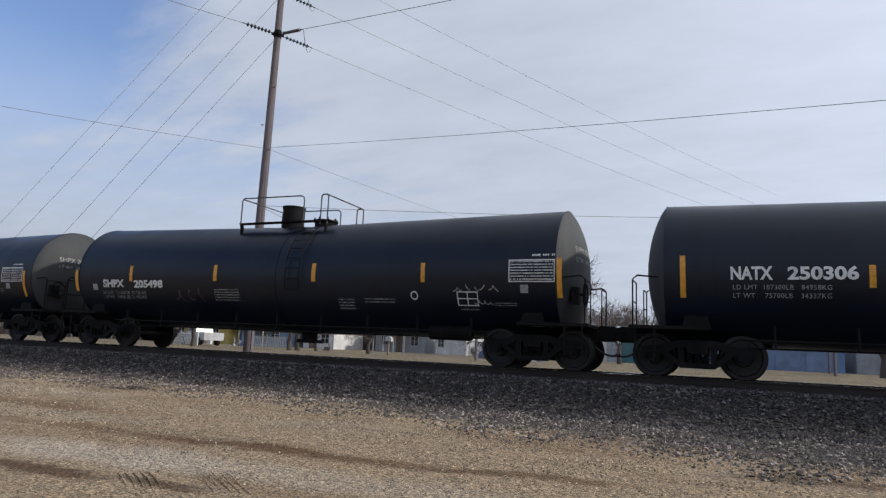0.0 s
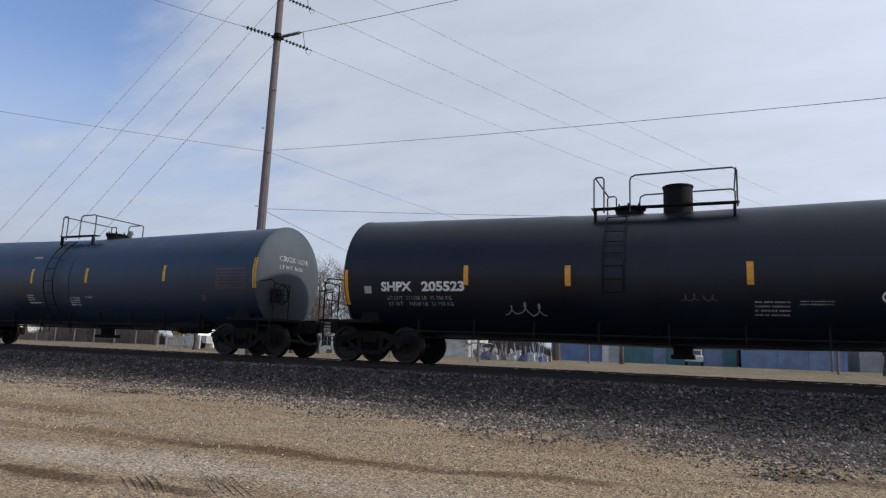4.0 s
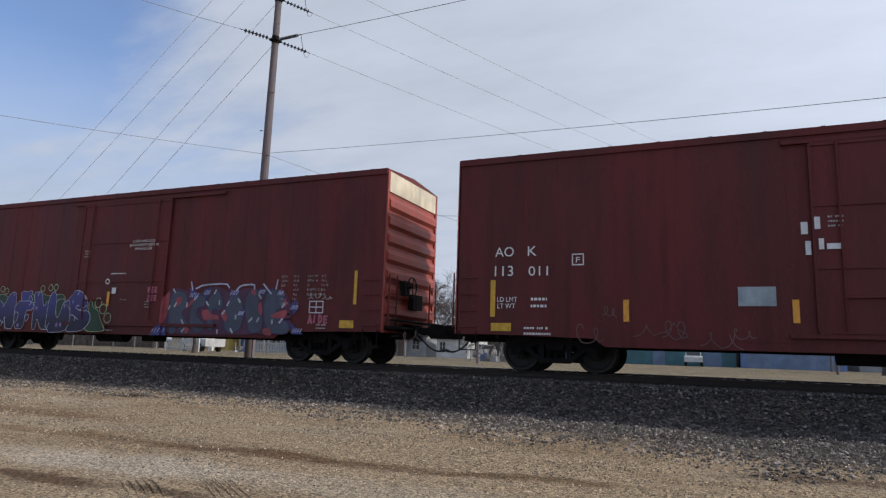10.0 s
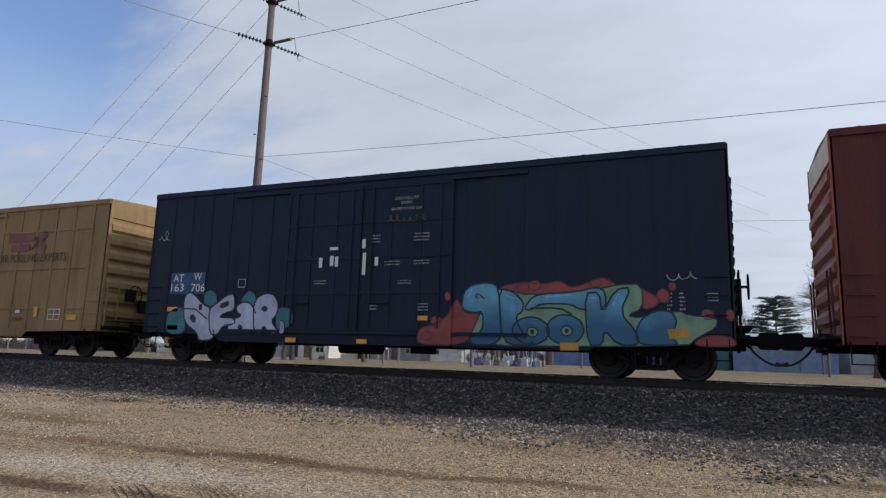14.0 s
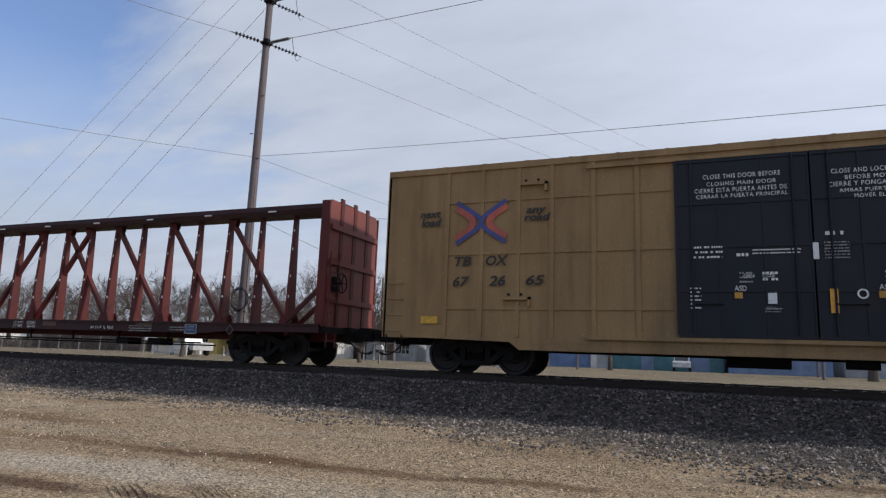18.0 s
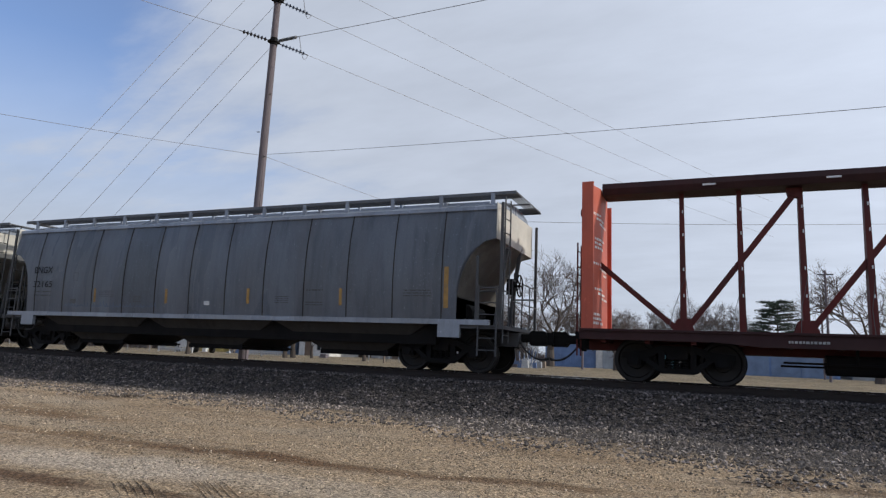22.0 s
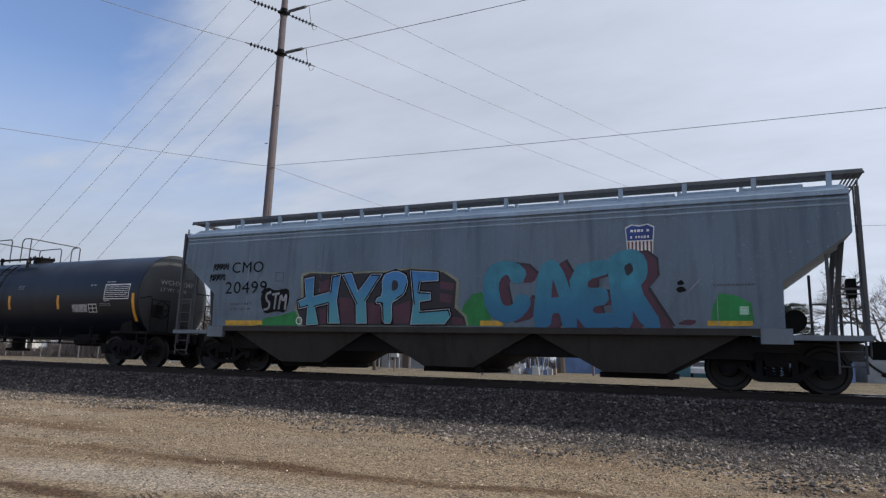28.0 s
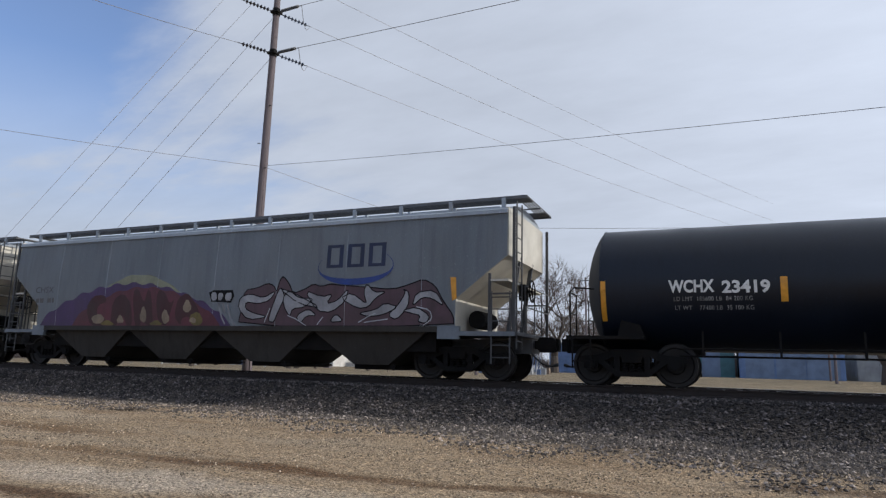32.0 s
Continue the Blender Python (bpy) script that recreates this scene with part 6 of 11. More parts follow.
    stroke(car, put, [(4.84, 1.19), (4.91, 1.29)], 0.022, "paint_pale", 0.0135, soft=0, name="painted_hatching")
    stroke(car, put, [(4.89, 1.19), (4.96, 1.30)], 0.022, "paint_pale", 0.0135, soft=0, name="painted_hatching")
    blob(car, put, [(6.50, 1.45), (6.68, 1.61), (6.78, 1.35), (6.61, 1.20)], "paint_violet", 0.0110, soft=0)
    stroke(car, put, [(6.53, 1.35), (6.60, 1.45)], 0.022, "paint_pale", 0.0135, soft=0, name="painted_hatching")
    stroke(car, put, [(6.59, 1.35), (6.65, 1.45)], 0.022, "paint_pale", 0.0135, soft=0, name="painted_hatching")
    stroke(car, put, [(6.64, 1.35), (6.71, 1.45)], 0.022, "paint_pale", 0.0135, soft=0, name="painted_hatching")
    stroke(car, put, [(6.70, 1.35), (6.76, 1.45)], 0.022, "paint_pale", 0.0135, soft=0, name="painted_hatching")
    blob(car, put, [(6.55, 1.00), (6.98, 0.70), (6.63, 0.70)], "paint_violet", 0.0110, soft=0)
    stroke(car, put, [(6.61, 0.74), (6.68, 0.85)], 0.022, "paint_pale", 0.0135, soft=0, name="painted_hatching")
    stroke(car, put, [(6.70, 0.75), (6.76, 0.85)], 0.022, "paint_pale", 0.0135, soft=0, name="painted_hatching")
    stroke(car, put, [(6.78, 0.75), (6.85, 0.85)], 0.022, "paint_pale", 0.0135, soft=0, name="painted_hatching")
    stroke(car, put, [(6.87, 0.75), (6.93, 0.85)], 0.022, "paint_pale", 0.0135, soft=0, name="painted_hatching")
    blob(car, put, [(1.50, 0.58), (1.69, 0.83), (2.06, 0.91), (2.08, 0.58)], "paint_violet", 0.0110, soft=0)
    stroke(car, put, [(1.58, 0.66), (1.66, 0.78)], 0.022, "paint_pale", 0.0135, soft=0, name="painted_hatching")
    stroke(car, put, [(1.70, 0.66), (1.77, 0.78)], 0.022, "paint_pale", 0.0135, soft=0, name="painted_hatching")
    stroke(car, put, [(1.81, 0.67), (1.89, 0.78)], 0.022, "paint_pale", 0.0135, soft=0, name="painted_hatching")
    stroke(car, put, [(1.93, 0.67), (2.00, 0.78)], 0.022, "paint_pale", 0.0135, soft=0, name="painted_hatching")
    blob(car, put, [(5.39, 1.85), (5.64, 1.92), (5.56, 1.69)], "paint_violet", 0.0110, soft=0)
    stroke(car, put, [(5.41, 1.77), (5.48, 1.87)], 0.022, "paint_pale", 0.0135, soft=0, name="painted_hatching")
    stroke(car, put, [(5.46, 1.77), (5.53, 1.87)], 0.022, "paint_pale", 0.0135, soft=0, name="painted_hatching")
    stroke(car, put, [(5.52, 1.77), (5.58, 1.87)], 0.022, "paint_pale", 0.0135, soft=0, name="painted_hatching")
    stroke(car, put, [(5.57, 1.77), (5.63, 1.87)], 0.022, "paint_pale", 0.0135, soft=0, name="painted_hatching")
    stroke(car, put, [(3.10, 1.92), (3.36, 2.03), (4.25, 2.06), (4.35, 1.94)], 0.045, "paint_pale", 0.0128)
    stroke(car, put, [(4.61, 1.85), (4.75, 2.00), (5.24, 2.03), (5.25, 1.90)], 0.045, "paint_pale", 0.0128)
    stroke(car, put, [(5.55, 2.03), (5.84, 1.76)], 0.045, "paint_pale", 0.0128)
    stroke(car, put, [(5.99, 1.89), (6.03, 2.13)], 0.045, "paint_pale", 0.0128)
    stroke(car, put, [(2.91, 2.12), (2.98, 1.89)], 0.045, "paint_pale", 0.0128)


def paint_c6(car, put):
    blob(car, put, [(0.99, 0.61), (1.07, 1.01), (1.43, 1.07), (1.84, 1.31), (1.98, 1.73), (2.12, 1.55), (2.25, 1.34), (2.61, 1.37), (2.60, 1.04), (2.21, 0.63)], "paint_coral", 0.0000, "paint_coral_edge", 0.030, soft=2, name="spray_field")
    blob(car, put, [(3.04, 1.96), (3.63, 2.07), (4.18, 2.00), (4.48, 2.09), (4.79, 1.90), (5.30, 2.10), (5.49, 2.14), (5.81, 1.93), (5.48, 1.54), (3.14, 1.55)], "paint_coral", 0.0000, "paint_coral_edge", 0.030, soft=2, name="spray_field")
    blob(car, put, [(6.22, 1.92), (6.40, 1.81), (6.65, 1.67), (6.56, 1.51), (6.27, 1.43)], "paint_coral", 0.0000, "paint_coral_edge", 0.030, soft=2, name="spray_field")
    blob(car, put, [(7.25, 0.72), (7.41, 0.88), (7.74, 0.97), (8.05, 0.87), (8.08, 0.71)], "paint_coral", 0.0000, "paint_coral_edge", 0.030, soft=2, name="spray_field")
    blob(car, put, [(6.84, 1.73), (6.81, 1.62), (6.71, 1.58), (6.62, 1.62), (6.57, 1.73), (6.61, 1.83), (6.70, 1.88), (6.80, 1.83)], "paint_coral", 0.0015, "paint_coral_edge", 0.020, name="paint_bubble")
    blob(car, put, [(6.97, 1.93), (6.95, 1.86), (6.90, 1.83), (6.84, 1.86), (6.82, 1.93), (6.84, 1.99), (6.89, 2.02), (6.94, 1.99)], "paint_coral", 0.0015, "paint_coral_edge", 0.020, name="paint_bubble")
    blob(car, put, [(7.69, 1.34), (7.66, 1.27), (7.57, 1.24), (7.48, 1.27), (7.44, 1.34), (7.47, 1.42), (7.56, 1.45), (7.65, 1.42)], "paint_coral", 0.0015, "paint_coral_edge", 0.020, name="paint_bubble")
    blob(car, put, [(8.07, 1.33), (8.05, 1.25), (7.99, 1.21), (7.93, 1.25), (7.90, 1.33), (7.93, 1.41), (7.99, 1.45), (8.05, 1.41)], "paint_coral", 0.0015, "paint_coral_edge", 0.020, name="paint_bubble")
    blob(car, put, [(1.67, 1.16), (1.63, 1.07), (1.53, 1.03), (1.42, 1.07), (1.36, 1.16), (1.40, 1.26), (1.51, 1.30), (1.62, 1.26)], "paint_coral", 0.0015, "paint_coral_edge", 0.020, name="paint_bubble")
    blob(car, put, [(1.87, 1.75), (1.85, 1.68), (1.80, 1.64), (1.74, 1.68), (1.72, 1.75), (1.73, 1.83), (1.78, 1.86), (1.84, 1.82)], "paint_coral", 0.0015, "paint_coral_edge", 0.020, name="paint_bubble")
    blob(car, put, [(4.07, 1.98), (4.03, 1.90), (3.92, 1.86), (3.81, 1.90), (3.76, 1.98), (3.80, 2.06), (3.91, 2.10), (4.02, 2.06)], "paint_coral", 0.0015, "paint_coral_edge", 0.020, name="paint_bubble")
    blob(car, put, [(5.45, 2.02), (5.41, 1.96), (5.31, 1.93), (5.20, 1.96), (5.16, 2.02), (5.20, 2.08), (5.30, 2.10), (5.40, 2.08)], "paint_coral", 0.0015, "paint_coral_edge", 0.020, name="paint_bubble")
    blob(car, put, [(3.81, 1.94), (3.77, 1.87), (3.65, 1.84), (3.52, 1.87), (3.47, 1.94), (3.51, 2.01), (3.63, 2.04), (3.76, 2.01)], "paint_coral", 0.0015, "paint_coral_edge", 0.020, name="paint_bubble")
    blob(car, put, [(1.43, 0.83), (1.39, 0.76), (1.29, 0.72), (1.17, 0.75), (1.12, 0.83), (1.16, 0.90), (1.27, 0.93), (1.38, 0.90)], "paint_coral", 0.0015, "paint_coral_edge", 0.020, name="paint_bubble")
    blob(car, put, [(2.27, 0.61), (2.46, 1.04), (2.77, 1.70), (3.04, 1.96), (3.82, 1.75), (5.31, 1.88), (5.81, 1.98), (6.28, 1.98), (6.29, 1.47), (5.96, 1.32), (6.20, 1.27), (7.01, 1.43), (7.19, 1.33), (7.76, 1.28), (7.71, 1.07), (7.35, 0.88), (7.15, 0.70)], "paint_seafoam", 0.0030, "paint_sea_dark", 0.030, name="spray_field")
    blob(car, put, [(2.13, 1.46), (2.18, 1.85), (2.38, 2.03), (2.84, 2.07), (3.06, 1.96), (3.15, 0.82), (2.93, 0.65), (2.45, 0.64), (2.33, 0.78), (2.68, 0.96), (2.68, 1.40), (2.43, 1.37)], "paint_aqua_fade", 0.0060, "paint_sea_dark", 0.040)
    blob(car, put, [(3.06, 1.93), (3.44, 1.84), (3.66, 1.61), (3.64, 1.40), (3.47, 1.29), (3.60, 0.97), (3.96, 0.67), (3.30, 0.65), (3.12, 0.97)], "paint_aqua_fade", 0.0075, "paint_sea_dark", 0.040)
    blob(car, put, [(3.67, 1.46), (3.83, 1.69), (4.03, 1.79), (4.89, 1.83), (5.31, 1.93), (5.50, 1.85), (5.52, 1.46), (4.98, 1.43), (4.74, 1.57), (4.07, 1.58), (3.84, 1.43)], "paint_aqua_fade", 0.0075, "paint_sea_dark", 0.040)
    blob(car, put, [(4.28, 0.98), (4.20, 0.80), (3.99, 0.68), (3.72, 0.68), (3.49, 0.79), (3.39, 0.97), (3.46, 1.16), (3.68, 1.27), (3.96, 1.28), (4.18, 1.16)], "paint_aqua_fade", 0.0090, "paint_sea_dark", 0.040, soft=2)
    blob(car, put, [(4.01, 0.95), (3.97, 0.87), (3.88, 0.83), (3.78, 0.87), (3.74, 0.95), (3.77, 1.03), (3.86, 1.06), (3.96, 1.03)], "paint_seafoam", 0.0115, "paint_sea_dark", 0.030)
    blob(car, put, [(3.92, 0.95), (3.91, 0.91), (3.88, 0.89), (3.84, 0.91), (3.82, 0.95), (3.83, 0.99), (3.87, 1.01), (3.91, 0.99)], "paint_sea_dark", 0.0135)
    blob(car, put, [(5.05, 1.02), (4.97, 0.82), (4.77, 0.70), (4.51, 0.69), (4.28, 0.81), (4.19, 1.01), (4.26, 1.21), (4.47, 1.33), (4.74, 1.33), (4.96, 1.21)], "paint_aqua_fade", 0.0090, "paint_sea_dark", 0.040, soft=2)
    blob(car, put, [(4.79, 0.99), (4.75, 0.91), (4.66, 0.87), (4.57, 0.90), (4.52, 0.98), (4.56, 1.06), (4.65, 1.10), (4.74, 1.06)], "paint_seafoam", 0.0115, "paint_sea_dark", 0.030)
    blob(car, put, [(4.71, 0.99), (4.69, 0.95), (4.66, 0.93), (4.62, 0.95), (4.61, 0.98), (4.62, 1.02), (4.65, 1.04), (4.69, 1.02)], "paint_sea_dark", 0.0135)
    blob(car, put, [(5.06, 1.80), (5.38, 1.82), (5.43, 1.34), (5.72, 1.87), (6.06, 1.92), (5.81, 1.38), (6.16, 0.97), (6.20, 0.71), (5.77, 0.70), (5.48, 1.02), (5.43, 0.69), (5.11, 0.69)], "paint_aqua_fade", 0.0105, "paint_sea_dark", 0.040)
    blob(car, put, [(6.17, 0.71), (6.13, 1.00), (6.27, 1.27), (6.57, 1.43), (6.87, 1.41), (6.98, 1.19), (6.82, 0.90), (7.03, 0.72)], "paint_aqua_fade", 0.0120, "paint_sea_dark", 0.035, soft=2)
    stroke(car, put, [(3.84, 1.48), (4.51, 1.48), (4.77, 1.34)], 0.040, "paint_sea_dark", 0.0120)
    stroke(car, put, [(2.55, 1.70), (2.48, 1.76), (2.55, 1.82), (2.70, 1.70)], 0.025, "paint_sea_dark", 0.0125)
    stroke(car, put, [(2.30, 1.73), (2.39, 1.94), (2.68, 2.00)], 0.030, "paint_sky", 0.0135)
    stroke(car, put, [(3.23, 1.78), (3.45, 1.69)], 0.030, "paint_sky", 0.0135)
    stroke(car, put, [(4.17, 1.73), (4.75, 1.76)], 0.030, "paint_sky", 0.0135)
    stroke(car, put, [(5.16, 1.71), (5.32, 1.68)], 0.030, "paint_sky", 0.0135)
    stroke(car, put, [(5.79, 1.79), (5.67, 1.54)], 0.030, "paint_sky", 0.0135)
    blob(car, put, [(6.77, 1.05), (7.20, 1.06), (7.23, 0.88), (6.81, 0.85)], "paint_amber", 0.0145, soft=0, name="notice_plate")
    blob(car, put, [(4.51, 0.73), (4.91, 0.74), (4.92, 0.57), (4.51, 0.56)], "paint_amber", 0.0145, soft=0, name="notice_plate")
    blob(car, put, [(-7.16, 0.75), (-7.19, 1.33), (-6.85, 1.50), (-6.55, 1.51), (-6.38, 0.76)], "paint_teal", 0.0000, "paint_dark", 0.020, soft=2, name="spray_field")
    blob(car, put, [(-5.83, 1.59), (-5.83, 1.94), (-5.58, 2.00), (-5.36, 1.87), (-5.32, 1.51)], "paint_teal", 0.0000, "paint_dark", 0.020, soft=2, name="spray_field")
    blob(car, put, [(-4.50, 1.71), (-4.24, 1.99), (-4.00, 1.86), (-3.89, 1.46), (-4.40, 1.51)], "paint_teal", 0.0000, "paint_dark", 0.020, soft=2, name="spray_field")
    blob(car, put, [(-3.28, 1.49), (-2.83, 1.51), (-2.64, 1.34), (-2.65, 1.05), (-3.01, 0.90), (-3.24, 0.95)], "paint_teal", 0.0000, "paint_dark", 0.020, soft=2, name="spray_field")
    blob(car, put, [(-6.58, 1.63), (-6.52, 1.88), (-6.34, 1.95), (-6.16, 1.85), (-5.83, 1.59), (-5.55, 1.50), (-5.57, 1.09), (-5.34, 0.84), (-5.38, 0.62), (-5.89, 0.58), (-5.96, 0.80), (-6.48, 1.08)], "paint_pale", 0.0040, "paint_dark", 0.045)
    blob(car, put, [(-5.61, 1.46), (-5.30, 1.65), (-4.95, 1.87), (-4.73, 1.88), (-4.67, 1.43), (-5.06, 1.34), (-5.22, 1.23), (-4.65, 1.23), (-4.63, 1.06), (-5.07, 1.00), (-5.21, 0.75), (-5.50, 0.77)], "paint_pale", 0.0060, "paint_dark", 0.045)
    blob(car, put, [(-4.89, 0.81), (-4.87, 1.06), (-4.65, 1.20), (-4.42, 1.28), (-4.60, 1.39), (-4.64, 1.54), (-4.37, 1.68), (-4.09, 1.59), (-3.91, 1.28), (-3.87, 0.83)], "paint_pale", 0.0040, "paint_dark", 0.045)
    blob(car, put, [(-3.95, 0.83), (-4.04, 1.51), (-3.93, 1.77), (-3.65, 1.89), (-3.36, 1.85), (-3.19, 1.58), (-3.23, 1.31), (-3.40, 1.16), (-3.20, 0.92), (-3.02, 0.84), (-3.41, 0.79), (-3.66, 1.04), (-3.70, 0.80)], "paint_pale", 0.0060, "paint_dark", 0.045)
    blob(car, put, [(-3.08, 0.81), (-3.12, 1.13), (-2.92, 1.16), (-2.89, 0.81)], "paint_pale", 0.0030, "paint_dark", 0.030)
    blob(car, put, [(-6.23, 1.34), (-6.05, 1.24), (-6.07, 1.05), (-6.30, 1.18)], "paint_dark", 0.0095)
    blob(car, put, [(-6.00, 1.59), (-5.86, 1.62), (-5.86, 1.43), (-5.98, 1.43)], "paint_dark", 0.0095)
    blob(car, put, [(-4.55, 0.97), (-4.46, 1.06), (-4.33, 0.97), (-4.42, 0.88)], "paint_dark", 0.0095)
    blob(car, put, [(-3.79, 1.46), (-3.66, 1.57), (-3.52, 1.48), (-3.61, 1.37)], "paint_dark", 0.0095)
    blob(car, put, [(-5.25, 1.59), (-4.90, 1.71), (-4.88, 1.56), (-5.16, 1.46)], "paint_dark", 0.0095)
    stroke(car, put, [(-6.54, 1.48), (-6.11, 1.46), (-5.62, 1.18)], 0.035, "paint_dark", 0.0095, soft=0)


def paint_c11(car, put):
    blob(car, put, [(-5.76, 1.23), (-5.42, 1.44), (-4.91, 1.50), (-4.32, 1.65), (-4.17, 1.24)], "paint_grass", 0.0000, soft=0, name="paint_patch")
    blob(car, put, [(0.37, 1.25), (0.48, 1.69), (0.72, 1.98), (0.97, 2.03), (1.13, 1.82), (1.24, 1.25)], "paint_grass", 0.0000, soft=0, name="paint_patch")
    blob(car, put, [(5.97, 1.33), (6.02, 1.66), (6.15, 1.92), (6.45, 1.87), (6.73, 1.72), (6.77, 1.33)], "paint_grass", 0.0000, soft=0, name="paint_patch")
    blob(car, put, [(-4.29, 2.59), (-4.01, 2.66), (-3.04, 2.60), (-2.30, 2.61), (-1.58, 2.60), (-1.03, 2.66), (-0.01, 2.56), (0.39, 2.32), (0.35, 1.68), (0.58, 1.49), (0.64, 1.24), (-4.20, 1.22), (-4.45, 1.70), (-4.23, 1.96)], "paint_haze_yellow", 0.0010, soft=0, name="letter_halo")
    blob(car, put, [(-4.20, 2.54), (-3.97, 2.61), (-3.04, 2.55), (-2.30, 2.56), (-1.58, 2.56), (-0.99, 2.62), (-0.04, 2.52), (0.31, 2.29), (0.27, 1.67), (0.52, 1.46), (0.58, 1.25), (-4.15, 1.24), (-4.37, 1.70), (-4.15, 1.95)], "paint_dark", 0.0030, soft=0, name="letter_shadow")
    blob(car, put, [(-3.67, 2.34), (-3.37, 2.44), (-3.35, 2.10), (-3.65, 2.03)], "paint_plum", 0.0050, soft=0, name="letter_shadow")
    blob(car, put, [(-3.63, 1.65), (-3.39, 1.69), (-3.36, 1.30), (-3.60, 1.28)], "paint_plum", 0.0050, soft=0, name="letter_shadow")
    blob(car, put, [(-3.01, 1.95), (-2.62, 1.94), (-2.46, 1.30), (-2.96, 1.30)], "paint_plum", 0.0050, soft=0, name="letter_shadow")
    blob(car, put, [(-2.17, 1.79), (-1.76, 1.84), (-1.73, 1.30), (-2.14, 1.30)], "paint_plum", 0.0050, soft=0, name="letter_shadow")
    blob(car, put, [(-1.42, 1.71), (-0.94, 1.85), (-0.91, 1.30), (-1.39, 1.30)], "paint_plum", 0.0050, soft=0, name="letter_shadow")
    blob(car, put, [(-0.12, 2.30), (0.26, 2.24), (0.21, 2.07), (-0.12, 2.13)], "paint_plum", 0.0050, soft=0, name="letter_shadow")
    blob(car, put, [(-0.13, 2.02), (0.21, 1.97), (0.19, 1.77), (-0.12, 1.82)], "paint_plum", 0.0050, soft=0, name="letter_shadow")
    blob(car, put, [(0.20, 1.46), (0.47, 1.43), (0.53, 1.28), (0.21, 1.28)], "paint_plum", 0.0050, soft=0, name="letter_shadow")
    stroke(car, put, [(-4.15, 2.46), (-3.84, 2.51), (-3.84, 1.99), (-3.31, 2.10), (-3.28, 2.51), (-3.00, 2.55), (-3.10, 1.87), (-2.98, 1.30), (-3.36, 1.30), (-3.36, 1.80), (-3.78, 1.71), (-3.66, 1.27), (-4.03, 1.25), (-4.01, 1.73), (-4.28, 1.67), (-4.34, 1.87), (-4.07, 1.96), (-4.15, 2.46)], 0.085, "black", 0.0062, soft=0, name="letter_outline")
    blob(car, put, [(-4.15, 2.46), (-3.84, 2.51), (-3.84, 1.99), (-3.31, 2.10), (-3.28, 2.51), (-3.00, 2.55), (-3.10, 1.87), (-2.98, 1.30), (-3.36, 1.30), (-3.36, 1.80), (-3.78, 1.71), (-3.66, 1.27), (-4.03, 1.25), (-4.01, 1.73), (-4.28, 1.67), (-4.34, 1.87), (-4.07, 1.96)], "paint_azure_fade", 0.0070, "paint_glint", 0.014, soft=0)
    stroke(car, put, [(-2.96, 2.54), (-2.67, 2.57), (-2.45, 2.09), (-2.08, 2.53), (-1.75, 2.52), (-2.21, 1.86), (-2.17, 1.30), (-2.48, 1.30), (-2.50, 1.79), (-2.96, 2.54)], 0.085, "black", 0.0082, soft=0, name="letter_outline")
    blob(car, put, [(-2.96, 2.54), (-2.67, 2.57), (-2.45, 2.09), (-2.08, 2.53), (-1.75, 2.52), (-2.21, 1.86), (-2.17, 1.30), (-2.48, 1.30), (-2.50, 1.79)], "paint_azure_fade", 0.0090, "paint_glint", 0.014, soft=0)
    stroke(car, put, [(-1.75, 2.49), (-1.37, 2.60), (-1.08, 2.50), (-1.00, 2.28), (-1.09, 2.01), (-1.32, 1.87), (-1.46, 1.81), (-1.43, 1.30), (-1.71, 1.30), (-1.74, 1.78), (-1.92, 1.79), (-1.89, 1.93), (-1.73, 1.96), (-1.75, 2.49)], 0.085, "black", 0.0062, soft=0, name="letter_outline")
    blob(car, put, [(-1.75, 2.49), (-1.37, 2.60), (-1.08, 2.50), (-1.00, 2.28), (-1.09, 2.01), (-1.32, 1.87), (-1.46, 1.81), (-1.43, 1.30), (-1.71, 1.30), (-1.74, 1.78), (-1.92, 1.79), (-1.89, 1.93), (-1.73, 1.96)], "paint_azure_fade", 0.0070, "paint_glint", 0.014)
    blob(car, put, [(-1.46, 2.36), (-1.30, 2.35), (-1.27, 2.16), (-1.46, 2.07)], "paint_dark", 0.0115)
    stroke(car, put, [(-0.95, 2.58), (-0.18, 2.52), (-0.17, 2.32), (-0.66, 2.30), (-0.69, 2.06), (-0.38, 2.04), (-0.37, 1.86), (-0.67, 1.82), (-0.66, 1.59), (0.13, 1.64), (0.18, 1.49), (0.01, 1.29), (-0.91, 1.28), (-0.84, 1.77), (-0.95, 2.58)], 0.085, "black", 0.0082, soft=0, name="letter_outline")
    blob(car, put, [(-0.95, 2.58), (-0.18, 2.52), (-0.17, 2.32), (-0.66, 2.30), (-0.69, 2.06), (-0.38, 2.04), (-0.37, 1.86), (-0.67, 1.82), (-0.66, 1.59), (0.13, 1.64), (0.18, 1.49), (0.01, 1.29), (-0.91, 1.28), (-0.84, 1.77)], "paint_azure_fade", 0.0090, "paint_glint", 0.014, soft=0)
    blob(car, put, [(2.26, 2.26), (2.36, 2.46), (2.15, 2.65), (1.79, 2.70), (1.51, 2.60), (1.36, 2.28), (1.40, 1.78), (1.56, 1.50), (1.85, 1.36), (2.20, 1.44), (2.44, 1.70), (2.43, 1.88), (2.21, 1.94), (2.09, 1.71), (1.90, 1.64), (1.74, 1.78), (1.65, 2.20), (1.77, 2.42), (1.96, 2.47), (2.07, 2.26)], "paint_dark", 0.0020, soft=0, name="letter_shadow")
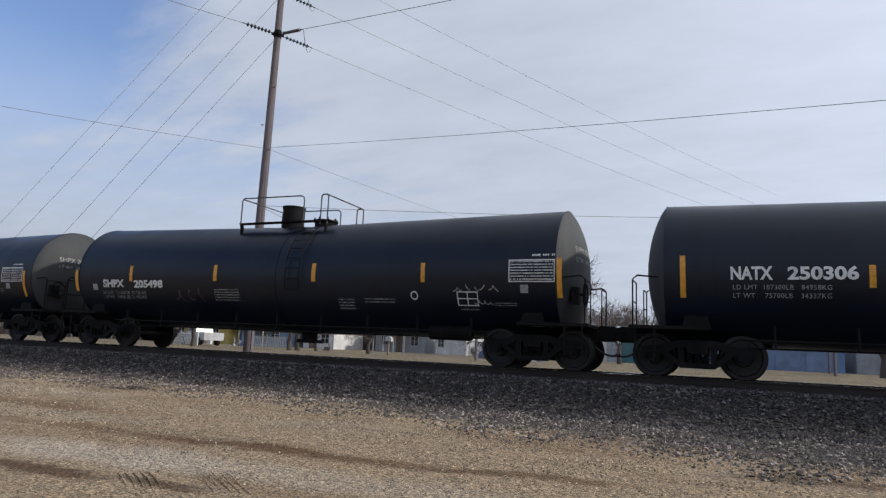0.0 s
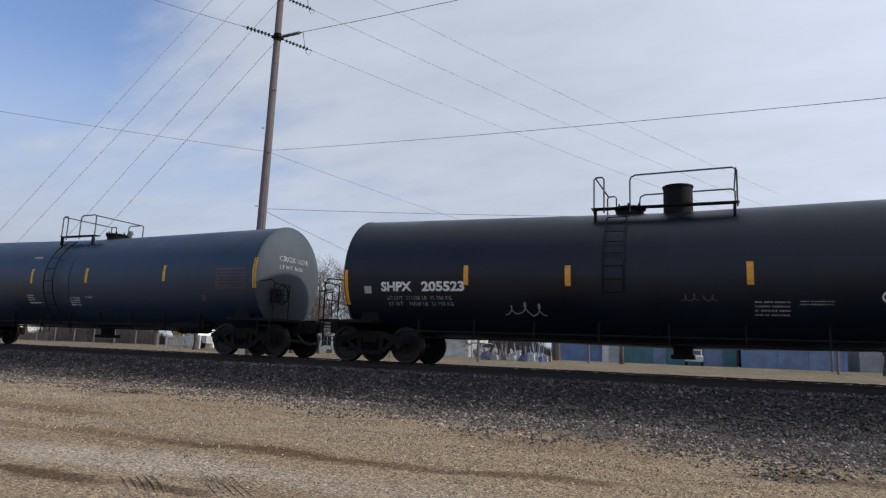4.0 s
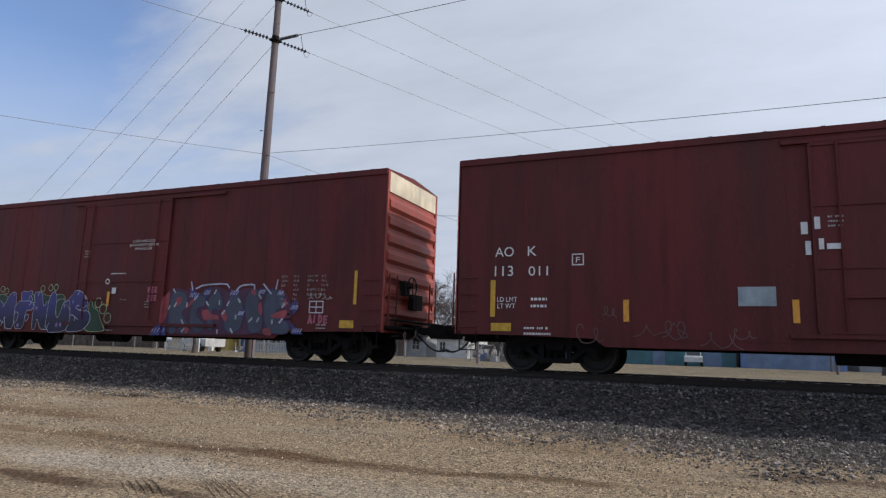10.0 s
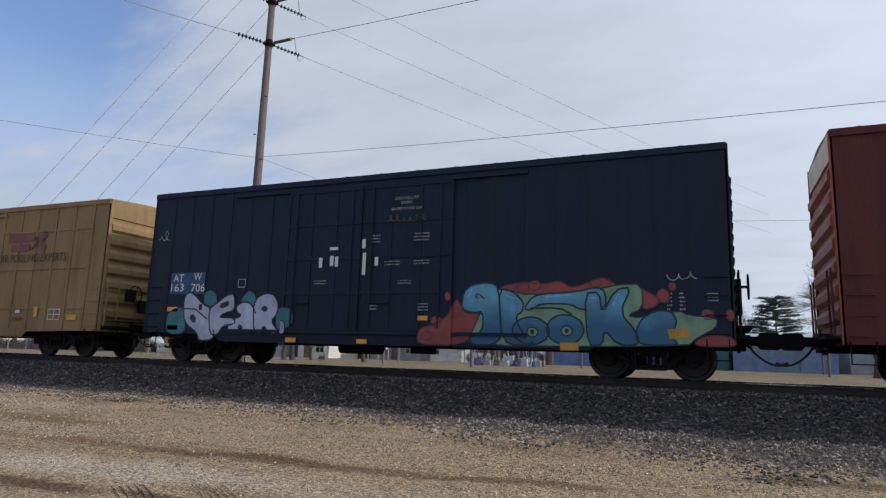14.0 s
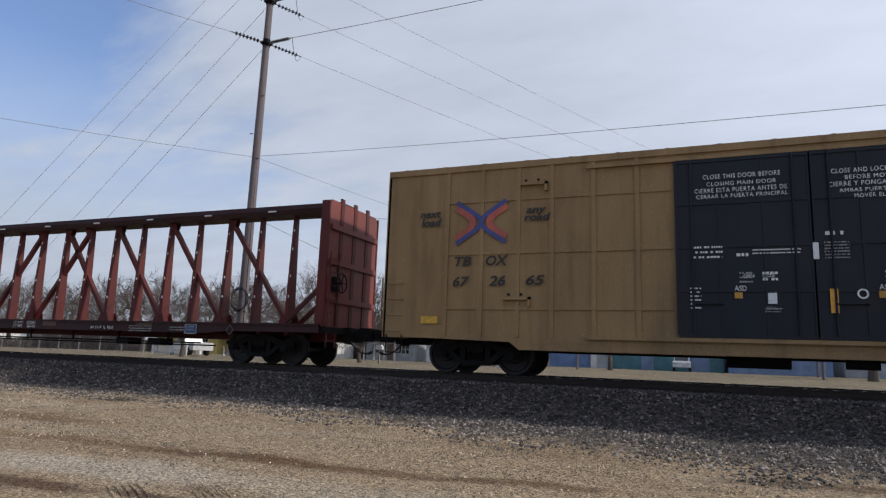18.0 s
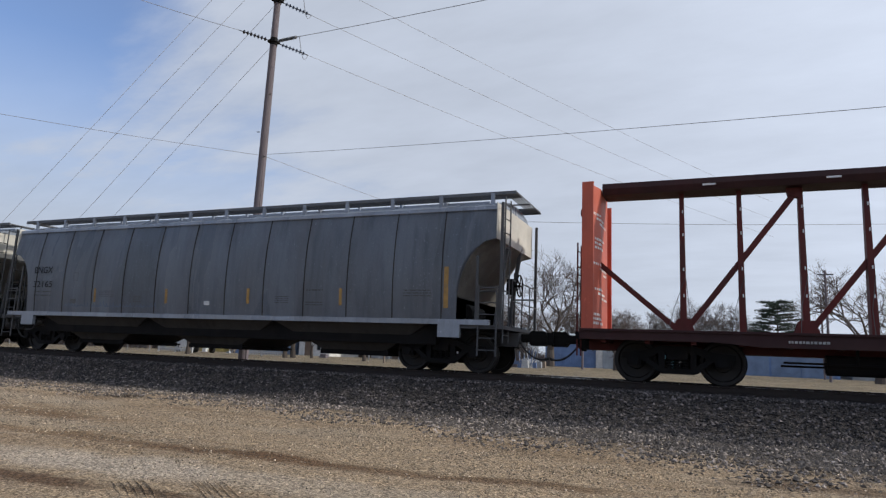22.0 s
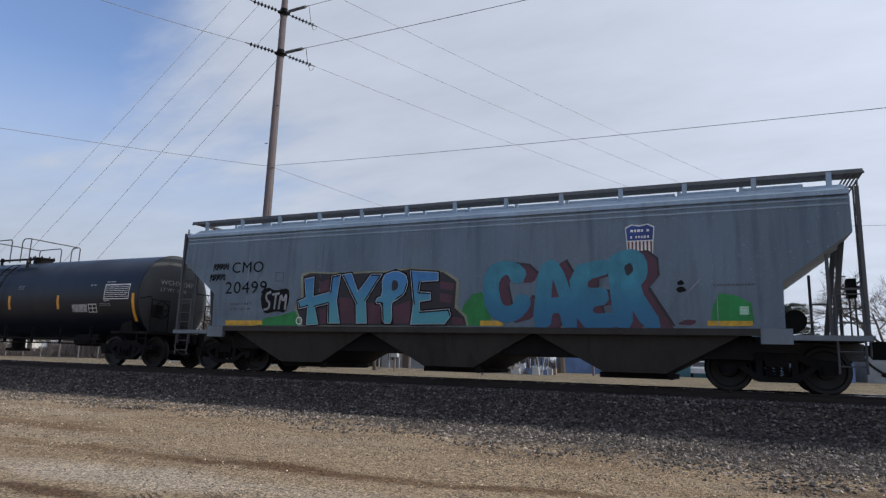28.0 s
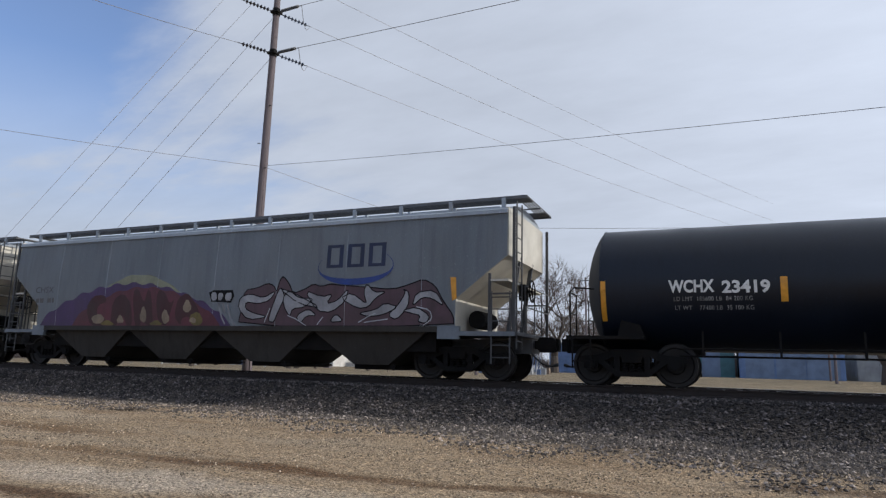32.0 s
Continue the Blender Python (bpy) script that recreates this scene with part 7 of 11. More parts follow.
    blob(car, put, [(2.21, 2.22), (2.32, 2.42), (2.10, 2.61), (1.75, 2.66), (1.46, 2.56), (1.31, 2.24), (1.35, 1.74), (1.51, 1.46), (1.81, 1.32), (2.15, 1.40), (2.39, 1.66), (2.38, 1.84), (2.16, 1.90), (2.05, 1.67), (1.86, 1.60), (1.69, 1.74), (1.61, 2.16), (1.73, 2.38), (1.92, 2.43), (2.02, 2.22)], "paint_plum", 0.0030, soft=0, name="letter_shadow")
    blob(car, put, [(1.94, 2.25), (2.04, 2.46), (1.83, 2.65), (1.47, 2.70), (1.18, 2.60), (1.03, 2.27), (1.07, 1.77), (1.23, 1.49), (1.53, 1.35), (1.88, 1.43), (2.12, 1.69), (2.12, 1.87), (1.89, 1.93), (1.77, 1.70), (1.58, 1.63), (1.41, 1.77), (1.33, 2.19), (1.45, 2.42), (1.64, 2.47), (1.75, 2.25)], "paint_aqua_high", 0.0060, "paint_aqua_high", 0.09)
    blob(car, put, [(2.55, 1.25), (2.71, 2.56), (3.02, 2.72), (3.27, 2.30), (3.54, 1.26), (3.24, 1.26), (3.17, 1.60), (2.93, 1.58), (2.88, 1.26)], "paint_dark", 0.0040, soft=0, name="letter_shadow")
    blob(car, put, [(2.50, 1.21), (2.67, 2.52), (2.97, 2.68), (3.23, 2.26), (3.49, 1.22), (3.20, 1.22), (3.13, 1.56), (2.89, 1.54), (2.84, 1.21)], "paint_plum", 0.0050, soft=0, name="letter_shadow")
    blob(car, put, [(2.24, 1.24), (2.40, 2.56), (2.71, 2.72), (2.97, 2.30), (3.24, 1.24), (2.94, 1.24), (2.87, 1.59), (2.63, 1.57), (2.58, 1.24)], "paint_aqua_high", 0.0080, "paint_aqua_high", 0.09)
    blob(car, put, [(3.38, 2.52), (4.22, 2.68), (4.27, 2.44), (3.73, 2.29), (3.73, 2.02), (4.14, 2.04), (4.19, 1.78), (3.81, 1.70), (3.85, 1.47), (4.39, 1.52), (4.42, 1.26), (3.54, 1.26)], "paint_dark", 0.0060, soft=0, name="letter_shadow")
    blob(car, put, [(3.34, 2.48), (4.18, 2.64), (4.23, 2.40), (3.68, 2.25), (3.69, 1.98), (4.10, 2.00), (4.14, 1.74), (3.77, 1.67), (3.81, 1.43), (4.35, 1.48), (4.38, 1.22), (3.49, 1.22)], "paint_plum", 0.0070, soft=0, name="letter_shadow")
    blob(car, put, [(3.08, 2.51), (3.94, 2.67), (3.99, 2.43), (3.43, 2.28), (3.44, 2.02), (3.85, 2.04), (3.90, 1.77), (3.52, 1.69), (3.56, 1.46), (4.11, 1.51), (4.14, 1.25), (3.24, 1.24)], "paint_aqua_high", 0.0100, "paint_aqua_high", 0.09)
    blob(car, put, [(4.22, 2.68), (4.50, 2.83), (4.78, 2.85), (4.98, 2.68), (5.00, 2.31), (4.80, 2.07), (5.29, 1.26), (4.94, 1.26), (4.66, 1.77), (4.66, 1.26), (4.36, 1.26)], "paint_dark", 0.0080, soft=0, name="letter_shadow")
    blob(car, put, [(4.18, 2.64), (4.46, 2.79), (4.74, 2.82), (4.94, 2.64), (4.96, 2.27), (4.75, 2.03), (5.25, 1.22), (4.90, 1.22), (4.62, 1.74), (4.62, 1.22), (4.32, 1.22)], "paint_plum", 0.0090, soft=0, name="letter_shadow")
    blob(car, put, [(3.94, 2.67), (4.22, 2.82), (4.50, 2.85), (4.70, 2.67), (4.72, 2.31), (4.52, 2.06), (5.02, 1.25), (4.67, 1.25), (4.38, 1.76), (4.38, 1.25), (4.08, 1.25)], "paint_aqua_high", 0.0120, "paint_aqua_high", 0.09)
    blob(car, put, [(2.65, 1.87), (2.69, 2.30), (2.83, 1.89)], "paint_plum", 0.0115, soft=0)
    blob(car, put, [(4.26, 2.53), (4.42, 2.60), (4.48, 2.42), (4.32, 2.29)], "paint_dark", 0.0155)
    blob(car, put, [(5.31, 2.03), (5.44, 2.08), (5.55, 1.98), (5.37, 1.93)], "black", 0.0020)
    blob(car, put, [(5.34, 2.16), (5.44, 2.21), (5.50, 2.11), (5.36, 2.09)], "black", 0.0020)
    stroke(car, put, [(5.58, 1.98), (5.79, 2.20)], 0.030, "paint_silver", 0.0020, soft=0)
    blob(car, put, [(5.29, 1.30), (5.50, 1.40), (5.71, 1.38), (5.63, 1.28)], "paint_plum", 0.0020)


def paint_c13(car, put):
    blob(car, put, [(-5.54, 1.22), (-5.54, 1.22), (-5.15, 1.85), (-4.71, 2.15), (-4.28, 2.47), (-3.83, 2.61), (-3.40, 2.77), (-2.94, 2.74), (-2.50, 2.74), (-2.04, 2.56), (-1.59, 2.41), (-1.13, 2.09), (-0.68, 1.80), (-0.22, 1.23), (-0.22, 1.23)], "paint_haze_yellow", 0.0000, soft=2, name="spray_field")
    blob(car, put, [(-7.34, 1.22), (-7.34, 1.22), (-7.00, 1.67), (-6.59, 1.72), (-6.23, 2.03), (-5.82, 2.02), (-5.46, 2.28), (-5.05, 2.24), (-4.70, 2.46), (-4.30, 2.37), (-3.94, 2.55), (-3.55, 2.43), (-3.20, 2.57), (-2.81, 2.42), (-2.47, 2.52), (-2.09, 2.33), (-1.75, 2.39), (-1.38, 2.17), (-1.05, 2.20), (-0.68, 1.95), (-0.35, 1.95), (0.00, 1.67), (0.32, 1.62), (0.68, 1.23), (0.68, 1.23)], "paint_grape", 0.0015, soft=2, name="spray_field")
    blob(car, put, [(-5.81, 1.22), (-5.81, 1.22), (-5.45, 1.67), (-5.04, 1.78), (-4.67, 2.06), (-4.26, 2.09), (-3.88, 2.30), (-3.48, 2.27), (-3.10, 2.42), (-2.70, 2.32), (-2.33, 2.40), (-1.93, 2.24), (-1.56, 2.26), (-1.17, 2.05), (-0.81, 2.00), (-0.42, 1.74), (-0.06, 1.63), (0.32, 1.23), (0.32, 1.23)], "paint_wine", 0.0030, soft=2, name="spray_field")
    blob(car, put, [(-4.95, 1.22), (-5.20, 1.76), (-4.94, 2.15), (-4.42, 2.18), (-4.28, 1.96), (-4.68, 1.86), (-4.69, 1.54), (-4.26, 1.44), (-4.28, 1.23)], "paint_maroon", 0.0055)
    blob(car, put, [(-4.07, 1.23), (-4.03, 2.00), (-3.61, 2.23), (-3.22, 1.88), (-3.13, 1.23), (-3.37, 1.23), (-3.51, 1.54), (-3.76, 1.50), (-3.77, 1.23)], "paint_maroon", 0.0055)
    blob(car, put, [(-3.03, 1.23), (-3.21, 2.23), (-2.99, 2.36), (-2.68, 1.87), (-2.59, 2.32), (-2.43, 2.21), (-2.26, 1.23), (-2.54, 1.23), (-2.79, 1.60), (-2.78, 1.23)], "paint_maroon", 0.0055)
    blob(car, put, [(-2.22, 2.04), (-2.11, 2.31), (-1.87, 2.20), (-1.64, 1.86), (-1.47, 2.03), (-1.64, 1.53), (-1.74, 1.23), (-2.08, 1.33)], "paint_maroon", 0.0055)
    blob(car, put, [(-1.46, 1.53), (-1.34, 2.03), (-0.99, 2.19), (-0.69, 1.92), (-0.43, 1.52), (-0.61, 1.23), (-0.91, 1.53), (-1.17, 1.43), (-1.19, 1.23)], "paint_maroon", 0.0055)
    blob(car, put, [(-4.94, 1.51), (-4.54, 1.61), (-4.31, 1.44), (-4.49, 1.30), (-4.81, 1.30)], "paint_tan", 0.0075)
    blob(car, put, [(-3.84, 1.33), (-3.67, 1.61), (-3.44, 1.33)], "paint_tan", 0.0075)
    blob(car, put, [(-2.86, 1.43), (-2.73, 1.87), (-2.55, 1.60), (-2.60, 1.30)], "paint_tan", 0.0075)
    blob(car, put, [(-1.97, 1.53), (-1.81, 1.76), (-1.58, 1.40), (-1.84, 1.26)], "paint_tan", 0.0075)
    blob(car, put, [(-1.16, 1.72), (-0.98, 2.05), (-0.76, 1.72), (-0.97, 1.59)], "paint_tan", 0.0075)
    blob(car, put, [(-0.89, 1.36), (-0.78, 1.49), (-0.59, 1.43), (-0.62, 1.30)], "paint_tan", 0.0075)
    blob(car, put, [(-4.59, 1.26), (-4.21, 1.44), (-3.82, 1.24)], "paint_olive", 0.0065)
    blob(car, put, [(-2.50, 1.26), (-2.14, 1.43), (-1.84, 1.25)], "paint_olive", 0.0065)
    blob(car, put, [(-0.87, 1.53), (-0.53, 1.65), (-0.32, 1.39), (-0.44, 1.25), (-0.75, 1.25)], "paint_olive", 0.0065)
    blob(car, put, [(0.93, 1.23), (1.04, 1.75), (1.12, 2.21), (1.57, 2.26), (1.88, 2.38), (2.12, 2.32), (2.22, 2.13), (2.31, 2.47), (2.42, 2.56), (2.63, 2.35), (2.77, 2.09), (3.14, 2.19), (3.41, 2.33), (3.66, 2.25), (3.96, 2.32), (4.24, 2.27), (4.95, 2.22), (5.80, 2.13), (6.29, 2.25), (6.64, 2.37), (6.97, 2.21), (7.19, 1.83), (7.46, 1.49), (7.47, 1.24)], "paint_plum2", 0.0000, "black", 0.030, name="spray_field")
    blob(car, put, [(0.92, 1.71), (0.97, 2.02), (1.34, 2.11), (1.79, 1.98), (2.21, 2.19), (2.00, 1.91), (1.61, 1.83), (1.19, 1.89), (1.17, 1.70), (1.47, 1.58), (2.00, 1.48), (1.28, 1.39)], "paint_silver", 0.0046, "black", 0.028)
    blob(car, put, [(1.97, 1.36), (2.09, 1.74), (2.29, 2.20), (2.40, 2.25), (2.50, 1.97), (2.27, 1.57), (2.17, 1.33)], "paint_silver", 0.0046, "black", 0.028)
    blob(car, put, [(2.43, 1.97), (2.64, 2.18), (2.97, 1.96), (3.46, 1.95), (3.17, 1.72), (2.76, 1.69), (2.70, 1.48), (2.53, 1.66)], "paint_silver", 0.0052, "black", 0.028)
    blob(car, put, [(3.02, 1.28), (2.89, 1.51), (3.29, 1.69), (3.56, 1.50), (3.23, 1.51)], "paint_silver", 0.0040, "black", 0.028)
    blob(car, put, [(2.27, 2.25), (2.76, 2.12), (3.73, 1.68), (2.98, 1.81)], "paint_silver", 0.0040, "black", 0.028)
    blob(car, put, [(3.14, 2.17), (3.71, 1.98), (4.04, 2.06), (3.84, 1.80), (4.19, 1.88), (4.51, 2.20), (4.44, 1.87), (4.01, 1.58), (3.55, 1.62)], "paint_silver", 0.0040, "black", 0.028)
    blob(car, put, [(4.26, 1.94), (4.61, 2.08), (5.08, 1.76), (4.96, 2.08), (5.05, 2.31), (5.27, 2.07), (5.64, 2.09), (5.31, 1.93), (5.12, 1.71), (4.81, 1.67)], "paint_silver", 0.0040, "black", 0.028)
    blob(car, put, [(4.81, 1.56), (5.33, 1.64), (5.59, 1.81), (5.99, 1.70), (5.50, 1.50), (5.10, 1.47)], "paint_silver", 0.0040, "black", 0.028)
    blob(car, put, [(5.67, 1.50), (5.99, 1.78), (6.17, 2.05), (6.10, 2.14), (6.27, 2.05), (6.25, 1.70), (5.92, 1.38)], "paint_silver", 0.0040, "black", 0.028)
    blob(car, put, [(6.35, 1.70), (6.46, 2.05), (6.97, 2.10), (7.24, 1.69), (6.89, 1.90), (6.63, 1.93)], "paint_silver", 0.0052, "black", 0.028)
    blob(car, put, [(6.06, 1.61), (6.48, 1.70), (6.84, 1.49), (6.75, 1.30), (6.50, 1.35), (6.59, 1.49), (6.33, 1.55)], "paint_silver", 0.0064, "black", 0.028)
    blob(car, put, [(3.94, 1.33), (4.14, 1.56), (4.40, 1.36)], "paint_silver", 0.0040, "black", 0.028)
    stroke(car, put, [(2.62, 1.51), (2.90, 1.42), (3.21, 1.25)], 0.025, "paint_glint", 0.0095)
    stroke(car, put, [(3.58, 1.28), (3.75, 1.47)], 0.025, "paint_glint", 0.0095)
    stroke(car, put, [(4.83, 1.33), (5.16, 1.50), (5.33, 1.55)], 0.025, "paint_glint", 0.0095)
    stroke(car, put, [(5.00, 1.33), (5.67, 1.41)], 0.025, "paint_glint", 0.0095)
    stroke(car, put, [(6.48, 1.70), (6.83, 1.63), (6.91, 1.41), (6.66, 1.26)], 0.025, "paint_glint", 0.0095)
    stroke(car, put, [(2.02, 1.70), (1.85, 1.33)], 0.025, "paint_glint", 0.0095)
    blob(car, put, [(-0.17, 2.17), (-0.00, 2.23), (0.70, 2.22), (0.76, 2.06), (0.66, 1.87), (-0.07, 1.91)], "black", 0.0045, soft=0)
    blob(car, put, [(-0.08, 2.17), (0.11, 2.17), (0.14, 1.94), (-0.06, 1.94)], "paint_silver", 0.0070)
    blob(car, put, [(0.18, 2.16), (0.38, 2.13), (0.31, 1.94), (0.18, 1.94)], "paint_silver", 0.0070)
    blob(car, put, [(0.44, 2.13), (0.67, 2.16), (0.65, 1.93), (0.44, 1.93)], "paint_silver", 0.0070)
    stroke(car, put, [(0.21, 1.87), (0.31, 1.52), (0.46, 1.30)], 0.050, "paint_silver", 0.0040)
    stroke(car, put, [(0.36, 1.87), (0.47, 1.58)], 0.050, "paint_silver", 0.0040)
    stroke(car, put, [(0.53, 1.87), (0.66, 1.42), (0.84, 1.25)], 0.050, "paint_silver", 0.0040)
    blob(car, put, [(7.37, 2.39), (7.52, 2.39), (7.54, 1.89), (7.42, 1.83)], "reflector", 0.0030, soft=0, name="reflector")


def paint_c10(car, put):
    blob(car, put, [(-6.03, 1.60), (-5.97, 1.91), (-5.77, 2.00), (-5.45, 1.98), (-5.44, 1.84), (-5.68, 1.78), (-5.51, 1.66), (-5.68, 1.51), (-5.64, 1.41), (-5.86, 1.41)], "paint_faint", 0.0020, "paint_faint_edge", 0.022, soft=2)
    blob(car, put, [(-5.38, 1.46), (-5.37, 1.91), (-5.24, 1.99), (-5.11, 1.90), (-5.11, 1.59), (-5.01, 1.78), (-4.93, 1.95), (-4.81, 1.90), (-4.81, 1.46), (-5.06, 1.38)], "paint_faint", 0.0028, "paint_faint_edge", 0.022, soft=2)
    blob(car, put, [(-4.83, 1.46), (-4.76, 1.96), (-4.61, 1.98), (-4.49, 1.65), (-4.44, 1.89), (-4.27, 1.95), (-4.19, 1.77), (-4.19, 1.46), (-4.44, 1.38), (-4.58, 1.53)], "paint_faint", 0.0036, "paint_faint_edge", 0.022, soft=2)
    blob(car, put, [(-4.19, 1.55), (-4.03, 1.65), (-4.17, 1.83), (-4.10, 1.97), (-3.86, 1.96), (-3.81, 1.79), (-3.95, 1.71), (-3.81, 1.53), (-3.93, 1.38), (-4.14, 1.41)], "paint_faint", 0.0020, "paint_faint_edge", 0.022, soft=2)
    blob(car, put, [(-3.79, 1.41), (-3.79, 1.89), (-3.60, 2.00), (-3.37, 1.95), (-3.37, 1.74), (-3.51, 1.64), (-3.35, 1.46), (-3.60, 1.41)], "paint_faint", 0.0028, "paint_faint_edge", 0.022, soft=2)
    blob(car, put, [(-3.35, 1.46), (-3.30, 1.86), (-3.16, 2.02), (-2.98, 1.97), (-2.92, 1.46), (-3.08, 1.50), (-3.19, 1.55)], "paint_faint", 0.0036, "paint_faint_edge", 0.022, soft=2)
    blob(car, put, [(-2.91, 1.76), (-2.95, 2.05), (-2.77, 2.08), (-2.71, 1.87), (-2.62, 2.08), (-2.46, 2.08), (-2.54, 1.75), (-2.59, 1.50), (-2.74, 1.50)], "paint_faint", 0.0020, "paint_faint_edge", 0.022, soft=2)
    blob(car, put, [(-2.50, 1.55), (-2.47, 1.75), (-2.23, 1.81), (-2.40, 1.87), (-2.38, 2.05), (-2.08, 1.98), (-2.00, 1.86), (-2.17, 1.75), (-2.05, 1.55), (-2.24, 1.45)], "paint_faint", 0.0028, "paint_faint_edge", 0.022, soft=2)
    blob(car, put, [(-1.96, 1.45), (-1.91, 1.82), (-1.76, 1.86), (-1.64, 1.74), (-1.71, 1.45)], "paint_faint", 0.0036, "paint_faint_edge", 0.022, soft=2)
    blob(car, put, [(-4.66, 1.90), (-4.51, 1.97), (-4.39, 1.59), (-4.54, 1.46), (-4.66, 1.65)], "paint_amber_faint", 0.0055)


def cross_mark(car, put, x, z, s):
    """A faded red and blue emblem of crossing arrows, without letters."""
    for side in (-1, 1):
        for mat, w, dx, tall, y in (("logo_red_faded", 0.17, 0.19, 0.58, 0.0), ("logo_blue_faded", 0.105, -0.01, 0.78, 0.004 + 0.001 * side)):
            wide, high = s * 0.98, s * tall
            bm = bmesh.new()
            ribbon(bm, rounded([(x + side * wide, z + high), (x + side * (dx + 0.10), z + 0.16), (x + side * dx, z), (x + side * (dx + 0.10), z - 0.16), (x + side * wide, z - high)], 1, False), w, y)
            laid("emblem_chevron", bm, mat, car, put)


paint("logo_red_faded", (0.36, 0.085, 0.055))
paint("logo_blue_faded", (0.045, 0.06, 0.20))


def slogan_shapes(car, put, x0, z0, x1, z1):
    """The owner's emblem as two plain red bars and a chevron."""
    w, h = x1 - x0, z1 - z0
    bm = bmesh.new()
    plate(bm, x0, z0 + h * 0.55, x0 + w * 0.70, z1, 1)
    plate(bm, x0 + w * 0.10, z0, x0 + w * 0.60, z0 + h * 0.38, 1)
    ribbon(bm, [(x0 + w * 0.98, z1 - 0.06), (x0 + w * 0.82, z0 + h * 0.5), (x0 + w * 0.98, z0 + 0.06)], 0.20, 0.002)
    laid("emblem_bar", bm, "logo_red", car, put)
    bm = bmesh.new()
    ribbon(bm, [(x0 + w * 0.72, z1 - h * 0.30), (x0 + w * 0.82, z0 + h * 0.5), (x0 + w * 0.68, z0 + 0.06)], 0.10, 0.006)
    laid("emblem_chevron", bm, "dark_brown", car, put)


def shield(car, put, x, z, w, h):
    """A plain shield: blue above, red and white stripes below, without letters."""
    def outline_pts(k):
        return [(x - w / 2 * k, z + h * 0.40 * k), (x - w * 0.28 * k, z + h * 0.5 * k), (x, z + h * 0.45 * k), (x + w * 0.28 * k, z + h * 0.5 * k), (x + w / 2 * k, z + h * 0.40 * k), (x + w * 0.46 * k, z), (x + w * 0.42 * k, z - h * 0.46 * k), (x - w * 0.42 * k, z - h * 0.46 * k), (x - w * 0.46 * k, z)]
    bm = bmesh.new()
    bm.faces.new([bm.verts.new((a, 0.0, b)) for a, b in outline_pts(1.0)])
    laid("shield_border", bm, "white", car, put)
    bm = bmesh.new()
    bm.faces.new([bm.verts.new((a, 0.003, b)) for a, b in outline_pts(0.93) if b >= z - 0.01])
    laid("shield_field", bm, "logo_blue", car, put)
    for k in range(7):
        bm = bmesh.new()
        u = x - w * 0.38 + w * 0.76 * k / 6
        plate(bm, u - w * 0.03, z - h * 0.42, u + w * 0.03, z - 0.02, 1, 0.003)
        laid("shield_stripe", bm, "logo_red", car, put)

    def higher(v):
        v.y += 0.006
        put(v)
    bars(car, higher, x - w * 0.32, z + h * 0.33, w * 0.64, h * 0.11, "white", 2, "shield_bars", 77)


def emblem(car, put, x0, z0, x1, z1):
    """The owner's mark as three plain dark blocks over a blue swoosh, without letters."""
    w, h = x1 - x0, z1 - z0
    bm = bmesh.new()
    for k in range(3):
        a = x0 + w * (0.10 + 0.29 * k)
        b = a + w * 0.23
        zz = z0 + h * 0.40
        for q in ((a, zz, a + w * 0.055, z1 - 0.02), (b - w * 0.055, zz, b, z1 - 0.02), (a + w * 0.055, z1 - 0.10, b - w * 0.055, z1 - 0.02), (a + w * 0.055, zz, b - w * 0.055, zz + 0.08)):
            plate(bm, *q, 1)
    laid("emblem_block", bm, "logo_navy", car, put)
    bm = bmesh.new()
    n = 28
    outer, inner = [], []
    for k in range(n + 1):
        a = radians(150 + 250 * k / n)
        t = 0.10 * math.sin(math.pi * k / n)
        outer.append((x0 + w / 2 + w * 0.52 * math.cos(a), z0 + h * 0.42 + h * 0.46 * math.sin(a)))
        inner.append((x0 + w / 2 + w * (0.52 - t * 0.2) * math.cos(a), z0 + h * 0.42 + h * (0.46 - t * 1.6) * math.sin(a)))
    for a, b, c, d in zip(outer, outer[1:], inner[1:], inner):
        bm.faces.new([bm.verts.new((p[0], 0.003, p[1])) for p in (a, b, c, d)])
    laid("emblem_swoosh", bm, "logo_blue", car, put)


def marks_c0(car, put, xc, half=0):
    strip(car, put, -7.45, 2.06, 0.11, 0.86, 'reflector', 'reflector')
    strip(car, put, -4.07, 2.05, 0.11, 0.42, 'reflector', 'reflector')
    writing(car, put, 'NATX', -6.53, 2.00, 0.24, 'white', 0.77, bold=0.012)
    writing(car, put, '250306', -5.50, 2.00, 0.23, 'white', 1.21, bold=0.012)
    writing(car, put, 'LD LMT  187300LB   84958KG', -6.49, 1.80, 0.09, 'dim_white', 1.75, gap=1.1)
    writing(car, put, 'LT WT    75700LB   34337KG', -6.49, 1.64, 0.09, 'dim_white', 1.75, gap=1.1)


